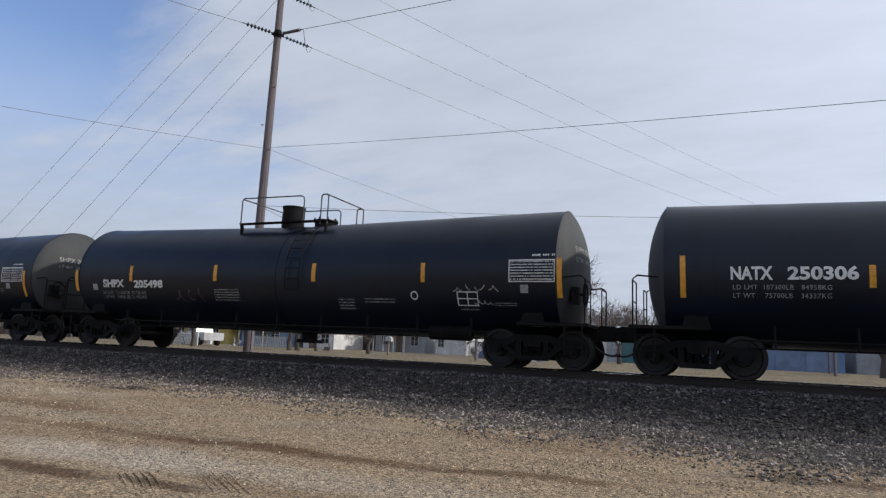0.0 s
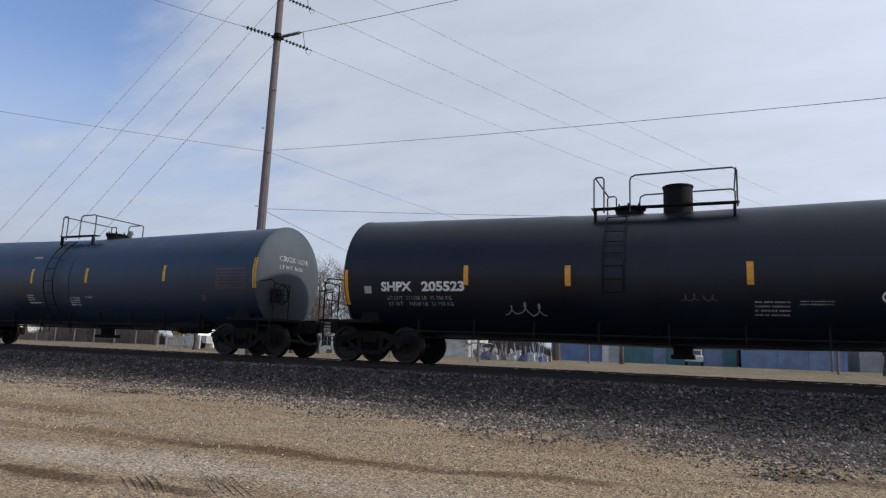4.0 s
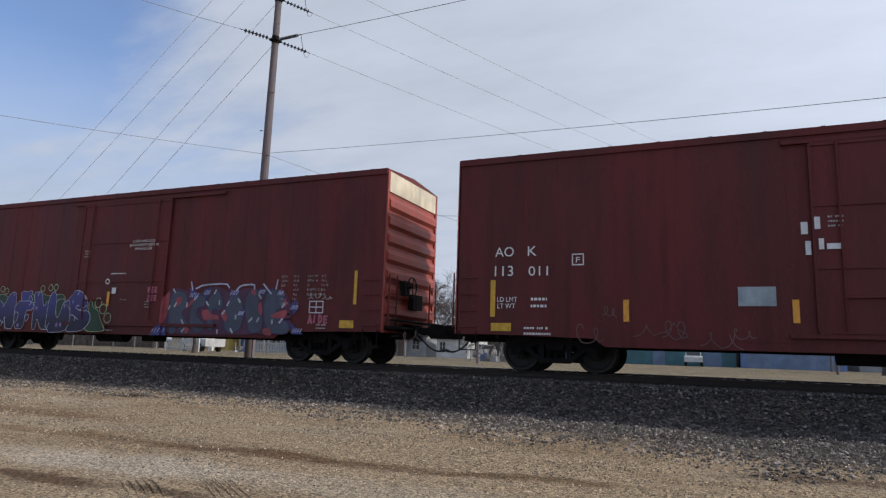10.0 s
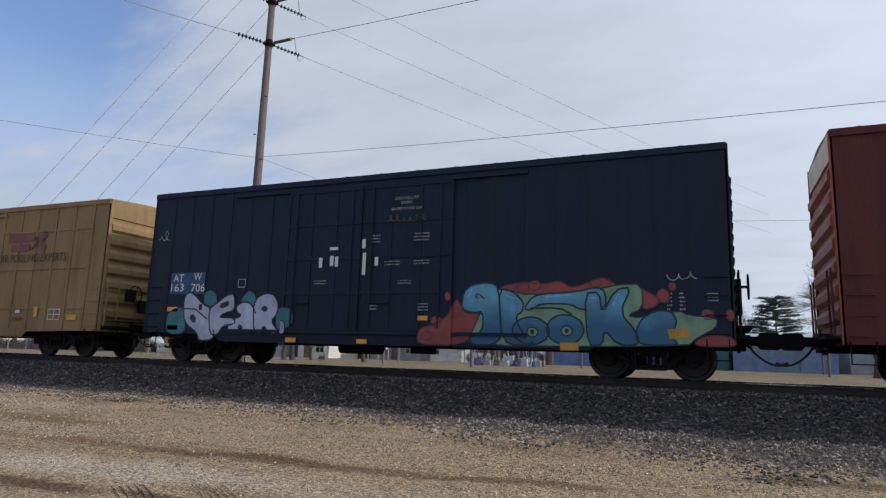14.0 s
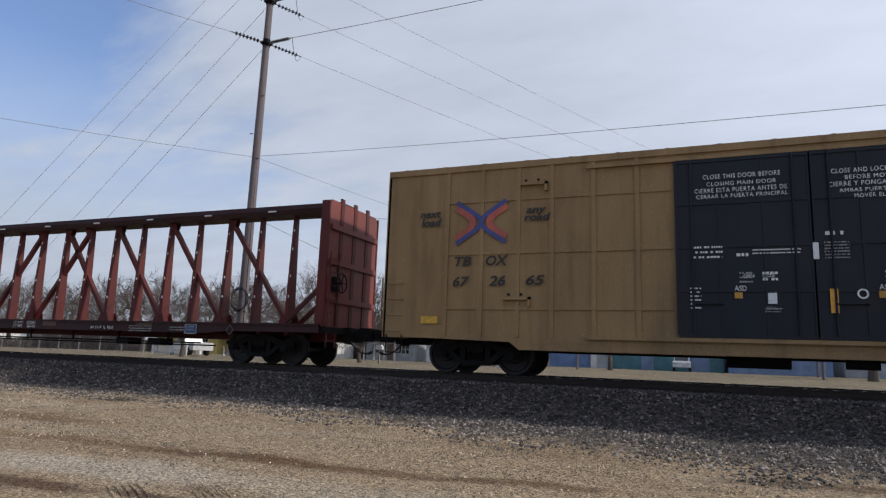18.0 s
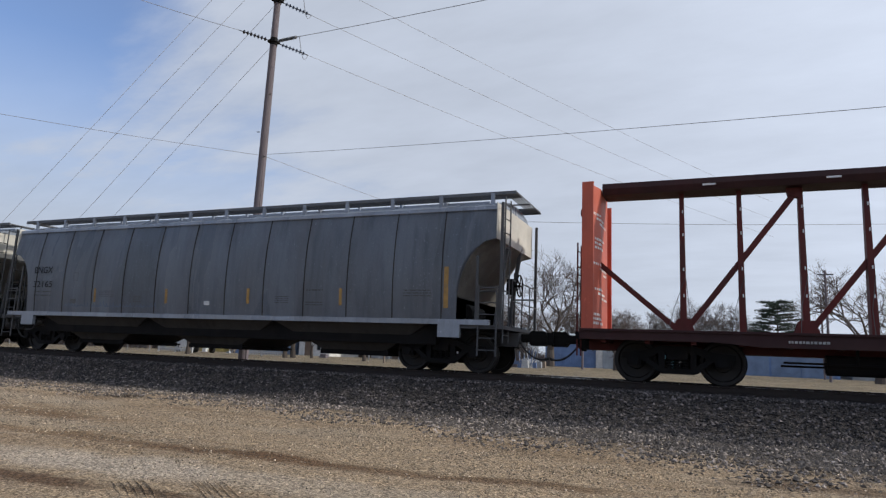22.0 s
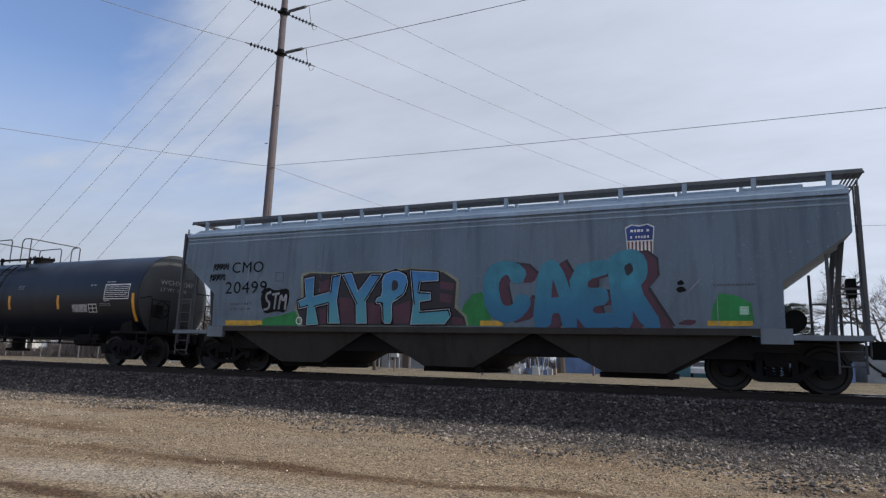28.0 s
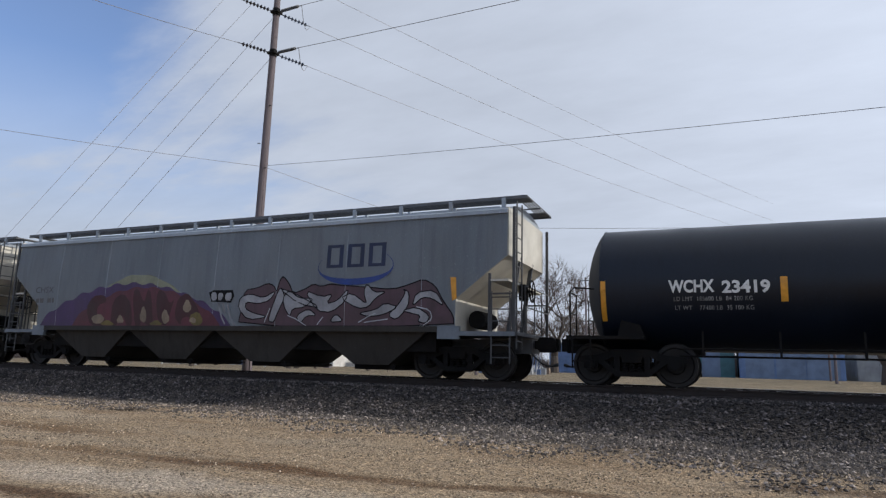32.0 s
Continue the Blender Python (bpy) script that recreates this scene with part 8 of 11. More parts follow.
def marks_c1(car, put, xc, half=0):
    strip(car, put, -7.94, 1.99, 0.13, 0.65, 'reflector', 'reflector')
    strip(car, put, -5.50, 2.19, 0.12, 0.47, 'reflector', 'reflector')
    strip(car, put, -2.14, 2.19, 0.13, 0.45, 'reflector', 'reflector')
    strip(car, put, 1.26, 2.19, 0.13, 0.48, 'reflector', 'reflector')
    strip(car, put, 4.50, 2.17, 0.11, 0.47, 'reflector', 'reflector')
    strip(car, put, 7.92, 2.04, 0.12, 0.88, 'reflector', 'reflector')
    writing(car, put, 'SHPX', -6.71, 1.79, 0.21, 'white', 0.92, bold=0.012)
    writing(car, put, '205498', -5.37, 1.78, 0.20, 'white', 1.20, bold=0.012)
    writing(car, put, 'LD LMT  211200 LB  95 750 KG', -6.75, 1.58, 0.09, 'dim_white', 1.85, gap=1.1)
    writing(car, put, 'LT WT   74500 LB  33 950 KG', -6.71, 1.45, 0.09, 'dim_white', 1.78, gap=1.1)
    strip(car, put, -7.09, 1.79, 0.21, 0.18, 'dim_white', 'sticker')
    outline_box(car, put, 7.27, 2.20, 1.10, 0.51, 0.025, 'white', cross=False)
    bars(car, put, 6.76, 2.42, 1.02, 0.038, 'white', 7, seed=7)
    bars(car, put, 7.28, 2.58, 0.53, 0.065, 'white', 1, seed=8)
    strip(car, put, 7.09, 1.79, 0.19, 0.18, 'dim_white', 'sticker')
    outline_box(car, put, 5.66, 1.56, 0.54, 0.33, 0.025, 'white', cross=True)
    bars(car, put, 5.45, 1.33, 0.49, 0.040, 'dim_white', 1, seed=9)
    bars(car, put, -2.19, 1.74, 0.91, 0.040, 'dim_white', 5, seed=10)
    bars(car, put, 2.01, 1.52, 0.48, 0.042, 'dim_white', 4, seed=11)
    bars(car, put, 2.80, 1.54, 0.90, 0.041, 'dim_white', 2, seed=12)
    bars(car, put, 6.33, 1.48, 0.55, 0.028, 'dim_white', 2, seed=13)
    bars(car, put, 7.06, 1.00, 0.40, 0.038, 'white', 1, seed=14)
    bars(car, put, 7.54, 1.01, 0.54, 0.050, 'white', 1, seed=15)
    tag(car, put, 5.30, 1.72, 1.15, 0.24, "dim_white", 31)
    tag(car, put, 5.75, 1.42, 0.55, 0.14, "dim_white", 32)
    ring_mark(car, put, 4.25, 1.62, 0.09, "white")
    tag(car, put, -3.73, 1.36, 1.15, 0.45, "ghost", 33)


def marks_c2(car, put, xc, half=0):
    strip(car, put, -7.99, 1.87, 0.14, 0.87, 'reflector', 'reflector')
    strip(car, put, -4.60, 2.13, 0.12, 0.46, 'reflector', 'reflector')
    strip(car, put, -2.13, 2.09, 0.13, 0.45, 'reflector', 'reflector')
    strip(car, put, 1.59, 2.10, 0.13, 0.46, 'reflector', 'reflector')
    strip(car, put, 4.08, 2.11, 0.13, 0.46, 'reflector', 'reflector')
    strip(car, put, 7.63, 1.89, 0.12, 0.84, 'reflector', 'reflector')
    writing(car, put, 'SHPX', -6.93, 1.77, 0.21, 'white', 0.87, bold=0.012)
    writing(car, put, '205523', -5.79, 1.77, 0.21, 'white', 1.15, bold=0.012)
    writing(car, put, 'LD LMT  211200 LB  95 750 KG', -6.78, 1.56, 0.085, 'dim_white', 1.78, gap=1.1)
    writing(car, put, 'LT WT    74500 LB  33 950 KG', -6.75, 1.42, 0.085, 'dim_white', 1.78, gap=1.1)
    strip(car, put, -7.33, 1.80, 0.21, 0.18, 'dim_white', 'sticker')
    outline_box(car, put, 7.00, 2.19, 1.09, 0.48, 0.025, 'white', cross=False)
    bars(car, put, 6.49, 2.40, 1.01, 0.036, 'white', 7, seed=18)
    bars(car, put, 7.01, 2.55, 0.52, 0.053, 'white', 1, seed=19)
    strip(car, put, 6.80, 1.81, 0.20, 0.18, 'dim_white', 'sticker')
    outline_box(car, put, 5.41, 1.56, 0.60, 0.32, 0.025, 'white', cross=True)
    bars(car, put, 1.66, 1.55, 0.64, 0.047, 'dim_white', 4, seed=20)
    bars(car, put, 2.46, 1.56, 0.60, 0.032, 'dim_white', 2, seed=21)
    bars(car, put, 6.04, 1.72, 0.51, 0.039, 'dim_white', 2, seed=22)
    bars(car, put, 7.20, 1.02, 0.65, 0.038, 'white', 1, seed=23)
    tag(car, put, -3.67, 1.18, 1.0, 0.35, "dim_white", 34)
    ring_mark(car, put, 3.93, 1.63, 0.09, "white")
    tag(car, put, 0.26, 1.51, 0.7, 0.2, "ghost", 35)


def marks_c3(car, put, xc, half=0):
    strip(car, put, -7.73, 2.29, 0.11, 0.89, 'label_yellow', 'reflector')
    strip(car, put, -4.85, 2.28, 0.11, 0.47, 'label_yellow', 'reflector')
    strip(car, put, -1.85, 2.29, 0.11, 0.48, 'label_yellow', 'reflector')
    strip(car, put, 0.82, 2.28, 0.12, 0.47, 'label_yellow', 'reflector')
    strip(car, put, 4.22, 2.31, 0.11, 0.47, 'label_yellow', 'reflector')
    strip(car, put, 7.65, 2.29, 0.13, 0.85, 'label_yellow', 'reflector')
    writing(car, put, 'CRGX', -6.58, 1.80, 0.23, 'white', 0.71)
    writing(car, put, '16218', -5.72, 1.81, 0.23, 'white', 0.74)
    outline_box(car, put, -4.54, 1.92, 0.29, 0.27, 0.025, 'white', cross=False)
    writing(car, put, 'E', -4.58, 1.84, 0.13, 'white', 0.13)
    writing(car, put, 'LD LMT  186700 LB  84 690 KG', -6.47, 1.62, 0.085, 'dim_white', 1.37, gap=1.1)
    writing(car, put, 'LT WT    76300 LB  34 610 KG', -6.46, 1.48, 0.085, 'dim_white', 1.36, gap=1.1)
    bars(car, put, -2.09, 2.96, 0.43, 0.026, 'white', 2, seed=26)
    bars(car, put, -2.11, 1.67, 0.35, 0.040, 'white', 3, seed=27)
    bars(car, put, -2.05, 1.44, 0.62, 0.056, 'white', 1, seed=28)
    bars(car, put, -0.02, 1.60, 0.48, 0.042, 'white', 4, seed=29)
    bars(car, put, 0.72, 1.62, 0.36, 0.052, 'dim_white', 1, seed=30)
    outline_box(car, put, 6.78, 2.14, 1.05, 0.57, 0.025, 'ghost', cross=False)
    bars(car, put, 6.29, 2.41, 0.99, 0.052, 'ghost', 6, seed=31)
    strip(car, put, 5.73, 1.59, 0.17, 0.18, 'ghost', 'sticker')


def marks_c12(car, put, xc, half=0):
    strip(car, put, -4.20, 1.99, 0.13, 0.49, 'reflector', 'reflector')
    strip(car, put, -1.51, 1.97, 0.14, 0.46, 'reflector', 'reflector')
    strip(car, put, 1.56, 1.98, 0.12, 0.46, 'reflector', 'reflector')
    strip(car, put, 4.11, 1.97, 0.12, 0.45, 'reflector', 'reflector')
    strip(car, put, 7.63, 1.79, 0.12, 0.85, 'reflector', 'reflector')
    strip(car, put, -7.78, 1.80, 0.11, 0.85, 'reflector', 'reflector')
    writing(car, put, 'WCHX', -6.40, 1.96, 0.24, 'white', 0.91, bold=0.012)
    writing(car, put, '23419', -5.35, 1.94, 0.23, 'white', 0.90, bold=0.012)
    writing(car, put, 'LD LMT  185600 LB  84 200 KG', -6.30, 1.78, 0.085, 'dim_white', 1.52, gap=1.1)
    writing(car, put, 'LT WT    77400 LB  35 100 KG', -6.28, 1.60, 0.085, 'dim_white', 1.52, gap=1.1)
    outline_box(car, put, 6.87, 2.28, 1.12, 0.48, 0.025, 'white', cross=False)
    bars(car, put, 6.35, 2.50, 1.03, 0.035, 'white', 7, seed=34)
    bars(car, put, 6.34, 2.61, 0.38, 0.042, 'white', 1, seed=35)
    strip(car, put, 5.16, 1.77, 0.72, 0.24, 'dim_white', 'placard')
    outline_box(car, put, 5.78, 1.77, 0.39, 0.27, 0.025, 'white', cross=True)
    bars(car, put, 1.94, 2.56, 0.29, 0.031, 'dim_white', 3, seed=36)
    bars(car, put, 5.60, 2.52, 0.26, 0.057, 'dim_white', 1, seed=37)
    bars(car, put, 6.13, 1.92, 0.49, 0.030, 'dim_white', 2, seed=38)
    bars(car, put, 6.33, 2.02, 0.23, 0.055, 'white', 1, seed=39)
    bars(car, put, 7.22, 0.83, 0.87, 0.053, 'white', 1, seed=40)


def marks_c4(car, put, xc, half=0):
    writing(car, put, 'AO', -8.56, 2.58, 0.22, 'white', 0.46)
    writing(car, put, 'K', -7.76, 2.58, 0.22, 'white', 0.21)
    writing(car, put, '113', -8.56, 2.13, 0.23, 'white', 0.45)
    writing(car, put, '011', -7.74, 2.13, 0.21, 'white', 0.46)
    outline_box(car, put, -6.60, 2.47, 0.27, 0.26, 0.025, 'white', cross=False)
    writing(car, put, 'F', -6.64, 2.40, 0.12, 'white', 0.09)
    writing(car, put, 'LD LMT', -8.49, 1.54, 0.11, 'white', 0.49)
    writing(car, put, 'LT WT', -8.48, 1.39, 0.11, 'white', 0.43)
    bars(car, put, -7.68, 1.63, 0.38, 0.088, 'white', 2, seed=41)
    strip(car, put, -8.60, 1.62, 0.12, 0.84, 'label_yellow', 'reflector')
    strip(car, put, -8.39, 0.97, 0.49, 0.18, 'label_yellow', 'notice_plate')
    strip(car, put, -5.56, 1.35, 0.12, 0.46, 'reflector', 'reflector')
    strip(car, put, -2.33, 1.35, 0.12, 0.45, 'reflector', 'reflector')
    strip(car, put, -0.44, 1.65, 0.12, 0.44, 'reflector', 'reflector')
    strip(car, put, 2.21, 1.34, 0.11, 0.43, 'reflector', 'reflector')
    strip(car, put, 4.92, 1.35, 0.13, 0.45, 'reflector', 'reflector')
    strip(car, put, -3.01, 1.64, 0.69, 0.38, 'silver', 'notice_plate')
    strip(car, put, -2.11, 2.96, 0.12, 0.24, 'sticker', 'seal_card')
    strip(car, put, -1.89, 3.04, 0.10, 0.24, 'sticker', 'seal_card')
    strip(car, put, -2.06, 2.57, 0.10, 0.27, 'sticker', 'seal_card')
    strip(car, put, -1.84, 2.63, 0.09, 0.21, 'sticker', 'seal_card')
    strip(car, put, -1.62, 2.58, 0.26, 0.11, 'sticker', 'seal_card')
    tag(car, put, -5.42, 0.78, 1.1, 0.5, "ghost", 41)
    tag(car, put, -3.55, 0.78, 0.5, 0.35, "ghost", 42)
    bars(car, put, -7.84, 0.98, 0.62, 0.071, 'white', 2, seed=42)
    writing(car, put, 'CLOSE AND LOCK', 0.41, 3.35, 0.08, 'white', 0.98, gap=1.15)
    writing(car, put, 'BOTH DOORS BEFORE', 0.30, 3.23, 0.08, 'white', 1.21, gap=1.15)
    writing(car, put, 'MOVING CAR', 0.55, 3.11, 0.08, 'white', 0.70, gap=1.15)
    bars(car, put, -0.39, 2.43, 0.67, 0.051, 'white', 1, seed=43)
    strip(car, put, -0.20, 1.89, 0.18, 0.18, 'sticker', 'sticker')
    bars(car, put, 0.11, 1.63, 0.26, 0.050, 'dim_white', 1, seed=44)
    bars(car, put, 1.15, 1.57, 0.27, 0.046, 'dim_white', 3, seed=45)
    bars(car, put, -1.71, 3.17, 0.27, 0.051, 'dim_white', 3, seed=46)
    bars(car, put, -0.65, 0.71, 0.58, 0.050, 'dim_white', 1, seed=47)
    ring_mark(car, put, -0.50, 2.17, 0.075, "white")
    for k, (a, b) in enumerate((("EXH", "17-0"), ("EXW", "10-8"), ("EW", "9-7"), ("IL", "60-9"), ("IW", "9-6"), ("IH", "13-1"), ("CU.FT.", "7583"))):
        writing(car, put, a, 6.16, 2.19 - 0.12 * k, 0.065, "dim_white", gap=1.1)
        writing(car, put, b, 6.56, 2.19 - 0.12 * k, 0.065, "dim_white", gap=1.1)
    for k, (a, b) in enumerate((("EXH W", "0-2"), ("EXW H", "16-2"), ("H", "16-10"), ("EMPTY C.G.", "5-1"), ("FLOOR H", "3-8"))):
        writing(car, put, a, 7.02, 2.19 - 0.12 * k, 0.065, "dim_white", gap=1.1)
        writing(car, put, b, 7.46, 2.19 - 0.12 * k, 0.065, "dim_white", gap=1.1)
    outline_box(car, put, 7.33, 1.41, 0.45, 0.32, 0.025, 'sticker', cross=True)
    bars(car, put, 6.31, 1.24, 0.24, 0.074, 'dim_white', 2, seed=52)
    bars(car, put, 7.36, 0.97, 0.30, 0.049, 'dim_white', 2, seed=53)
    strip(car, put, 8.44, 1.57, 0.11, 0.94, 'label_yellow', 'reflector')
    strip(car, put, 8.26, 0.99, 0.48, 0.16, 'label_yellow', 'notice_plate')
    tag(car, put, -11.03, 0.52, 0.60, 0.50, "ghost", 41)
    tag(car, put, -6.73, 0.61, 0.70, 0.70, "ghost", 42)
    tag(car, put, -4.83, 0.65, 0.50, 0.90, "ghost", 43)
    tag(car, put, -4.09, 0.59, 0.80, 0.50, "ghost", 44)
    tag(car, put, -6.06, 1.20, 0.30, 0.40, "ghost", 45)


def marks_c5(car, put, xc, half=0):
    paint_c5(car, put)
    ring_mark(car, put, -5.97, 1.94, 0.10, "paint_lime")
    ring_mark(car, put, -5.70, 1.99, 0.10, "paint_lime")
    ring_mark(car, put, -5.47, 1.92, 0.10, "paint_lime")
    ring_mark(car, put, -3.61, 1.99, 0.10, "paint_lime")
    ring_mark(car, put, -3.22, 2.01, 0.10, "paint_lime")
    ring_mark(car, put, -2.96, 2.02, 0.10, "paint_lime")
    ring_mark(car, put, -7.85, 1.51, 0.15, "paint_lime")
    ring_mark(car, put, -8.41, 1.23, 0.15, "paint_lime")
    ring_mark(car, put, -0.80, 1.52, 0.15, "paint_lime")
    ring_mark(car, put, -0.56, 1.33, 0.15, "paint_lime")
    ring_mark(car, put, -0.33, 1.06, 0.15, "paint_lime")
    star(car, put, -4.65, 0.79, 0.10, "paint_lilac")
    star(car, put, -2.72, 0.82, 0.10, "paint_lilac")
    star(car, put, -3.80, 1.36, 0.10, "paint_lilac")
    star(car, put, -6.05, 0.86, 0.10, "paint_lilac")
    star(car, put, -2.54, 0.83, 0.10, "paint_lilac")
    star(car, put, -1.99, 1.55, 0.10, "paint_lilac")
    spray(car, put, "VER", 1.21, 1.79, 1.66, 2.00, "paint_rose_dim", None, 0.2, 0)
    spray(car, put, "ZEE", 1.22, 1.56, 1.67, 1.75, "paint_rose_dim", None, 0.2, 0)
    spray(car, put, "AIDE", 7.08, 0.97, 7.74, 1.23, "paint_rose_dim", None, 0.2, 0)
    tag(car, put, 7.07, 1.61, 0.75, 0.16, "dim_white", 56)
    tag(car, put, -8.46, 1.75, 0.4, 0.3, "paint_lime", 57)
    writing(car, put, 'AO', -8.51, 2.58, 0.21, 'white', 0.44)
    writing(car, put, 'K', -7.71, 2.57, 0.23, 'white', 0.19)
    writing(car, put, '113', -8.48, 2.12, 0.23, 'white', 0.43)
    writing(car, put, '046', -7.69, 2.13, 0.21, 'white', 0.53)
    outline_box(car, put, -6.55, 2.46, 0.27, 0.28, 0.025, 'white', cross=False)
    writing(car, put, 'F', -6.59, 2.39, 0.09, 'white', 0.07)
    writing(car, put, 'LD LMT', -8.45, 1.55, 0.09, 'white', 0.41)
    writing(car, put, 'LT WT', -8.44, 1.40, 0.09, 'white', 0.36)
    bars(car, put, -7.60, 1.64, 0.38, 0.099, 'white', 2, seed=54)
    strip(car, put, -8.55, 1.46, 0.08, 0.89, 'label_yellow', 'reflector')
    strip(car, put, -8.33, 0.94, 0.42, 0.18, 'label_yellow', 'notice_plate')
    strip(car, put, -0.42, 1.64, 0.11, 0.44, 'reflector', 'reflector')
    strip(car, put, 8.51, 1.91, 0.09, 0.86, 'label_yellow', 'reflector')
    strip(car, put, 8.29, 0.98, 0.43, 0.19, 'label_yellow', 'notice_plate')
    writing(car, put, 'CLOSE AND LOCK', 0.41, 3.35, 0.08, 'white', 0.98, gap=1.15)
    writing(car, put, 'BOTH DOORS BEFORE', 0.30, 3.23, 0.08, 'white', 1.21, gap=1.15)
    writing(car, put, 'MOVING CAR', 0.55, 3.11, 0.08, 'white', 0.70, gap=1.15)
    bars(car, put, -0.39, 2.43, 0.67, 0.051, 'white', 1, seed=55)
    strip(car, put, -0.20, 1.89, 0.18, 0.18, 'sticker', 'sticker')
    bars(car, put, 0.11, 1.63, 0.26, 0.050, 'dim_white', 1, seed=56)
    bars(car, put, 1.15, 1.57, 0.27, 0.046, 'dim_white', 3, seed=57)
    bars(car, put, -1.71, 3.17, 0.27, 0.051, 'dim_white', 3, seed=58)
    bars(car, put, -0.65, 0.71, 0.58, 0.050, 'dim_white', 1, seed=59)
    ring_mark(car, put, -0.50, 2.17, 0.075, "white")
    for k, (a, b) in enumerate((("EXH", "17-0"), ("EXW", "10-8"), ("EW", "9-7"), ("IL", "60-9"), ("IW", "9-6"), ("IH", "13-1"), ("CU.FT.", "7583"))):
        writing(car, put, a, 6.16, 2.19 - 0.12 * k, 0.065, "dim_white", gap=1.1)
        writing(car, put, b, 6.56, 2.19 - 0.12 * k, 0.065, "dim_white", gap=1.1)
    for k, (a, b) in enumerate((("EXH W", "0-2"), ("EXW H", "16-2"), ("H", "16-10"), ("EMPTY C.G.", "5-1"), ("FLOOR H", "3-8"))):
        writing(car, put, a, 7.02, 2.19 - 0.12 * k, 0.065, "dim_white", gap=1.1)
        writing(car, put, b, 7.46, 2.19 - 0.12 * k, 0.065, "dim_white", gap=1.1)
    outline_box(car, put, 7.33, 1.41, 0.45, 0.32, 0.025, 'sticker', cross=True)
    bars(car, put, 6.31, 1.24, 0.24, 0.074, 'dim_white', 2, seed=64)
    bars(car, put, 7.36, 0.97, 0.30, 0.049, 'dim_white', 2, seed=65)


def marks_c6(car, put, xc, half=0):
    paint_c6(car, put)
    tag(car, put, 6.68, 2.02, 0.7, 0.28, "dim_white", 66)
    tag(car, put, -7.80, 3.45, 0.4, 0.35, "dim_white", 67)
    strip(car, put, -6.50, 2.20, 1.30, 0.62, 'paint_patch', 'repaint_patch')
    writing(car, put, 'AT', -7.05, 2.25, 0.21, 'white', 0.39)
    writing(car, put, 'W', -6.27, 2.28, 0.21, 'white', 0.29)
    writing(car, put, '163', -7.11, 1.97, 0.22, 'white', 0.48)
    writing(car, put, '706', -6.34, 1.96, 0.22, 'white', 0.51)
    outline_box(car, put, -4.51, 2.17, 0.27, 0.24, 0.025, 'dim_white', cross=False)
    writing(car, put, 'CLOSE AND LOCK', 0.26, 4.18, 0.07, 'dim_white', 0.68)
    writing(car, put, 'DOORS', 0.45, 4.06, 0.07, 'dim_white', 0.31)
    writing(car, put, 'BEFORE MOVING CAR', 0.18, 3.91, 0.07, 'dim_white', 0.86)
    tag(car, put, 0.07, 3.59, 1.1, 0.22, "ghost", 68)
    strip(car, put, -1.49, 3.01, 0.25, 0.08, 'sticker', 'seal_card')
    strip(car, put, -1.88, 2.65, 0.11, 0.26, 'sticker', 'seal_card')
    strip(car, put, -1.54, 2.69, 0.11, 0.26, 'sticker', 'seal_card')
    strip(car, put, -1.39, 2.67, 0.10, 0.26, 'sticker', 'seal_card')
    strip(car, put, -0.59, 3.10, 0.10, 0.23, 'sticker', 'seal_card')
    strip(car, put, -0.56, 2.59, 0.10, 0.56, 'sticker', 'seal_card')
    strip(car, put, -0.20, 2.64, 0.10, 0.22, 'sticker', 'seal_card')
    bars(car, put, -0.39, 3.31, 0.27, 0.045, 'dim_white', 3, seed=66)
    bars(car, put, 0.85, 3.31, 0.42, 0.045, 'dim_white', 3, seed=67)
    bars(car, put, 0.04, 2.64, 0.43, 0.043, 'dim_white', 2, seed=68)
    bars(car, put, 0.86, 2.64, 0.42, 0.039, 'dim_white', 2, seed=69)
    bars(car, put, -0.37, 1.55, 0.24, 0.045, 'dim_white', 2, seed=70)
    bars(car, put, 1.01, 1.59, 0.28, 0.041, 'dim_white', 3, seed=71)
    bars(car, put, -2.06, 2.19, 0.39, 0.039, 'dim_white', 2, seed=72)
    bars(car, put, 0.44, 2.16, 0.38, 0.037, 'dim_white', 2, seed=73)
    strip(car, put, -6.99, 1.46, 0.40, 0.13, 'reflector', 'reflector')
    strip(car, put, -6.93, 0.94, 0.39, 0.13, 'reflector', 'reflector')
    strip(car, put, 1.15, 1.24, 0.27, 0.11, 'reflector', 'reflector')
    strip(car, put, -0.52, 0.66, 0.30, 0.11, 'reflector', 'reflector')
    strip(car, put, -2.68, 0.66, 0.33, 0.12, 'reflector', 'reflector')
    bars(car, put, 6.78, 1.79, 0.10, 0.046, 'dim_white', 5, seed=74)
    bars(car, put, 7.03, 1.79, 0.11, 0.046, 'dim_white', 5, seed=75)
    bars(car, put, 7.57, 1.78, 0.21, 0.040, 'dim_white', 3, seed=76)
    strip(car, put, 6.99, 1.19, 0.21, 0.18, 'label_yellow', 'notice_plate')
    strip(car, put, 7.00, 0.97, 0.44, 0.18, 'reflector', 'reflector')


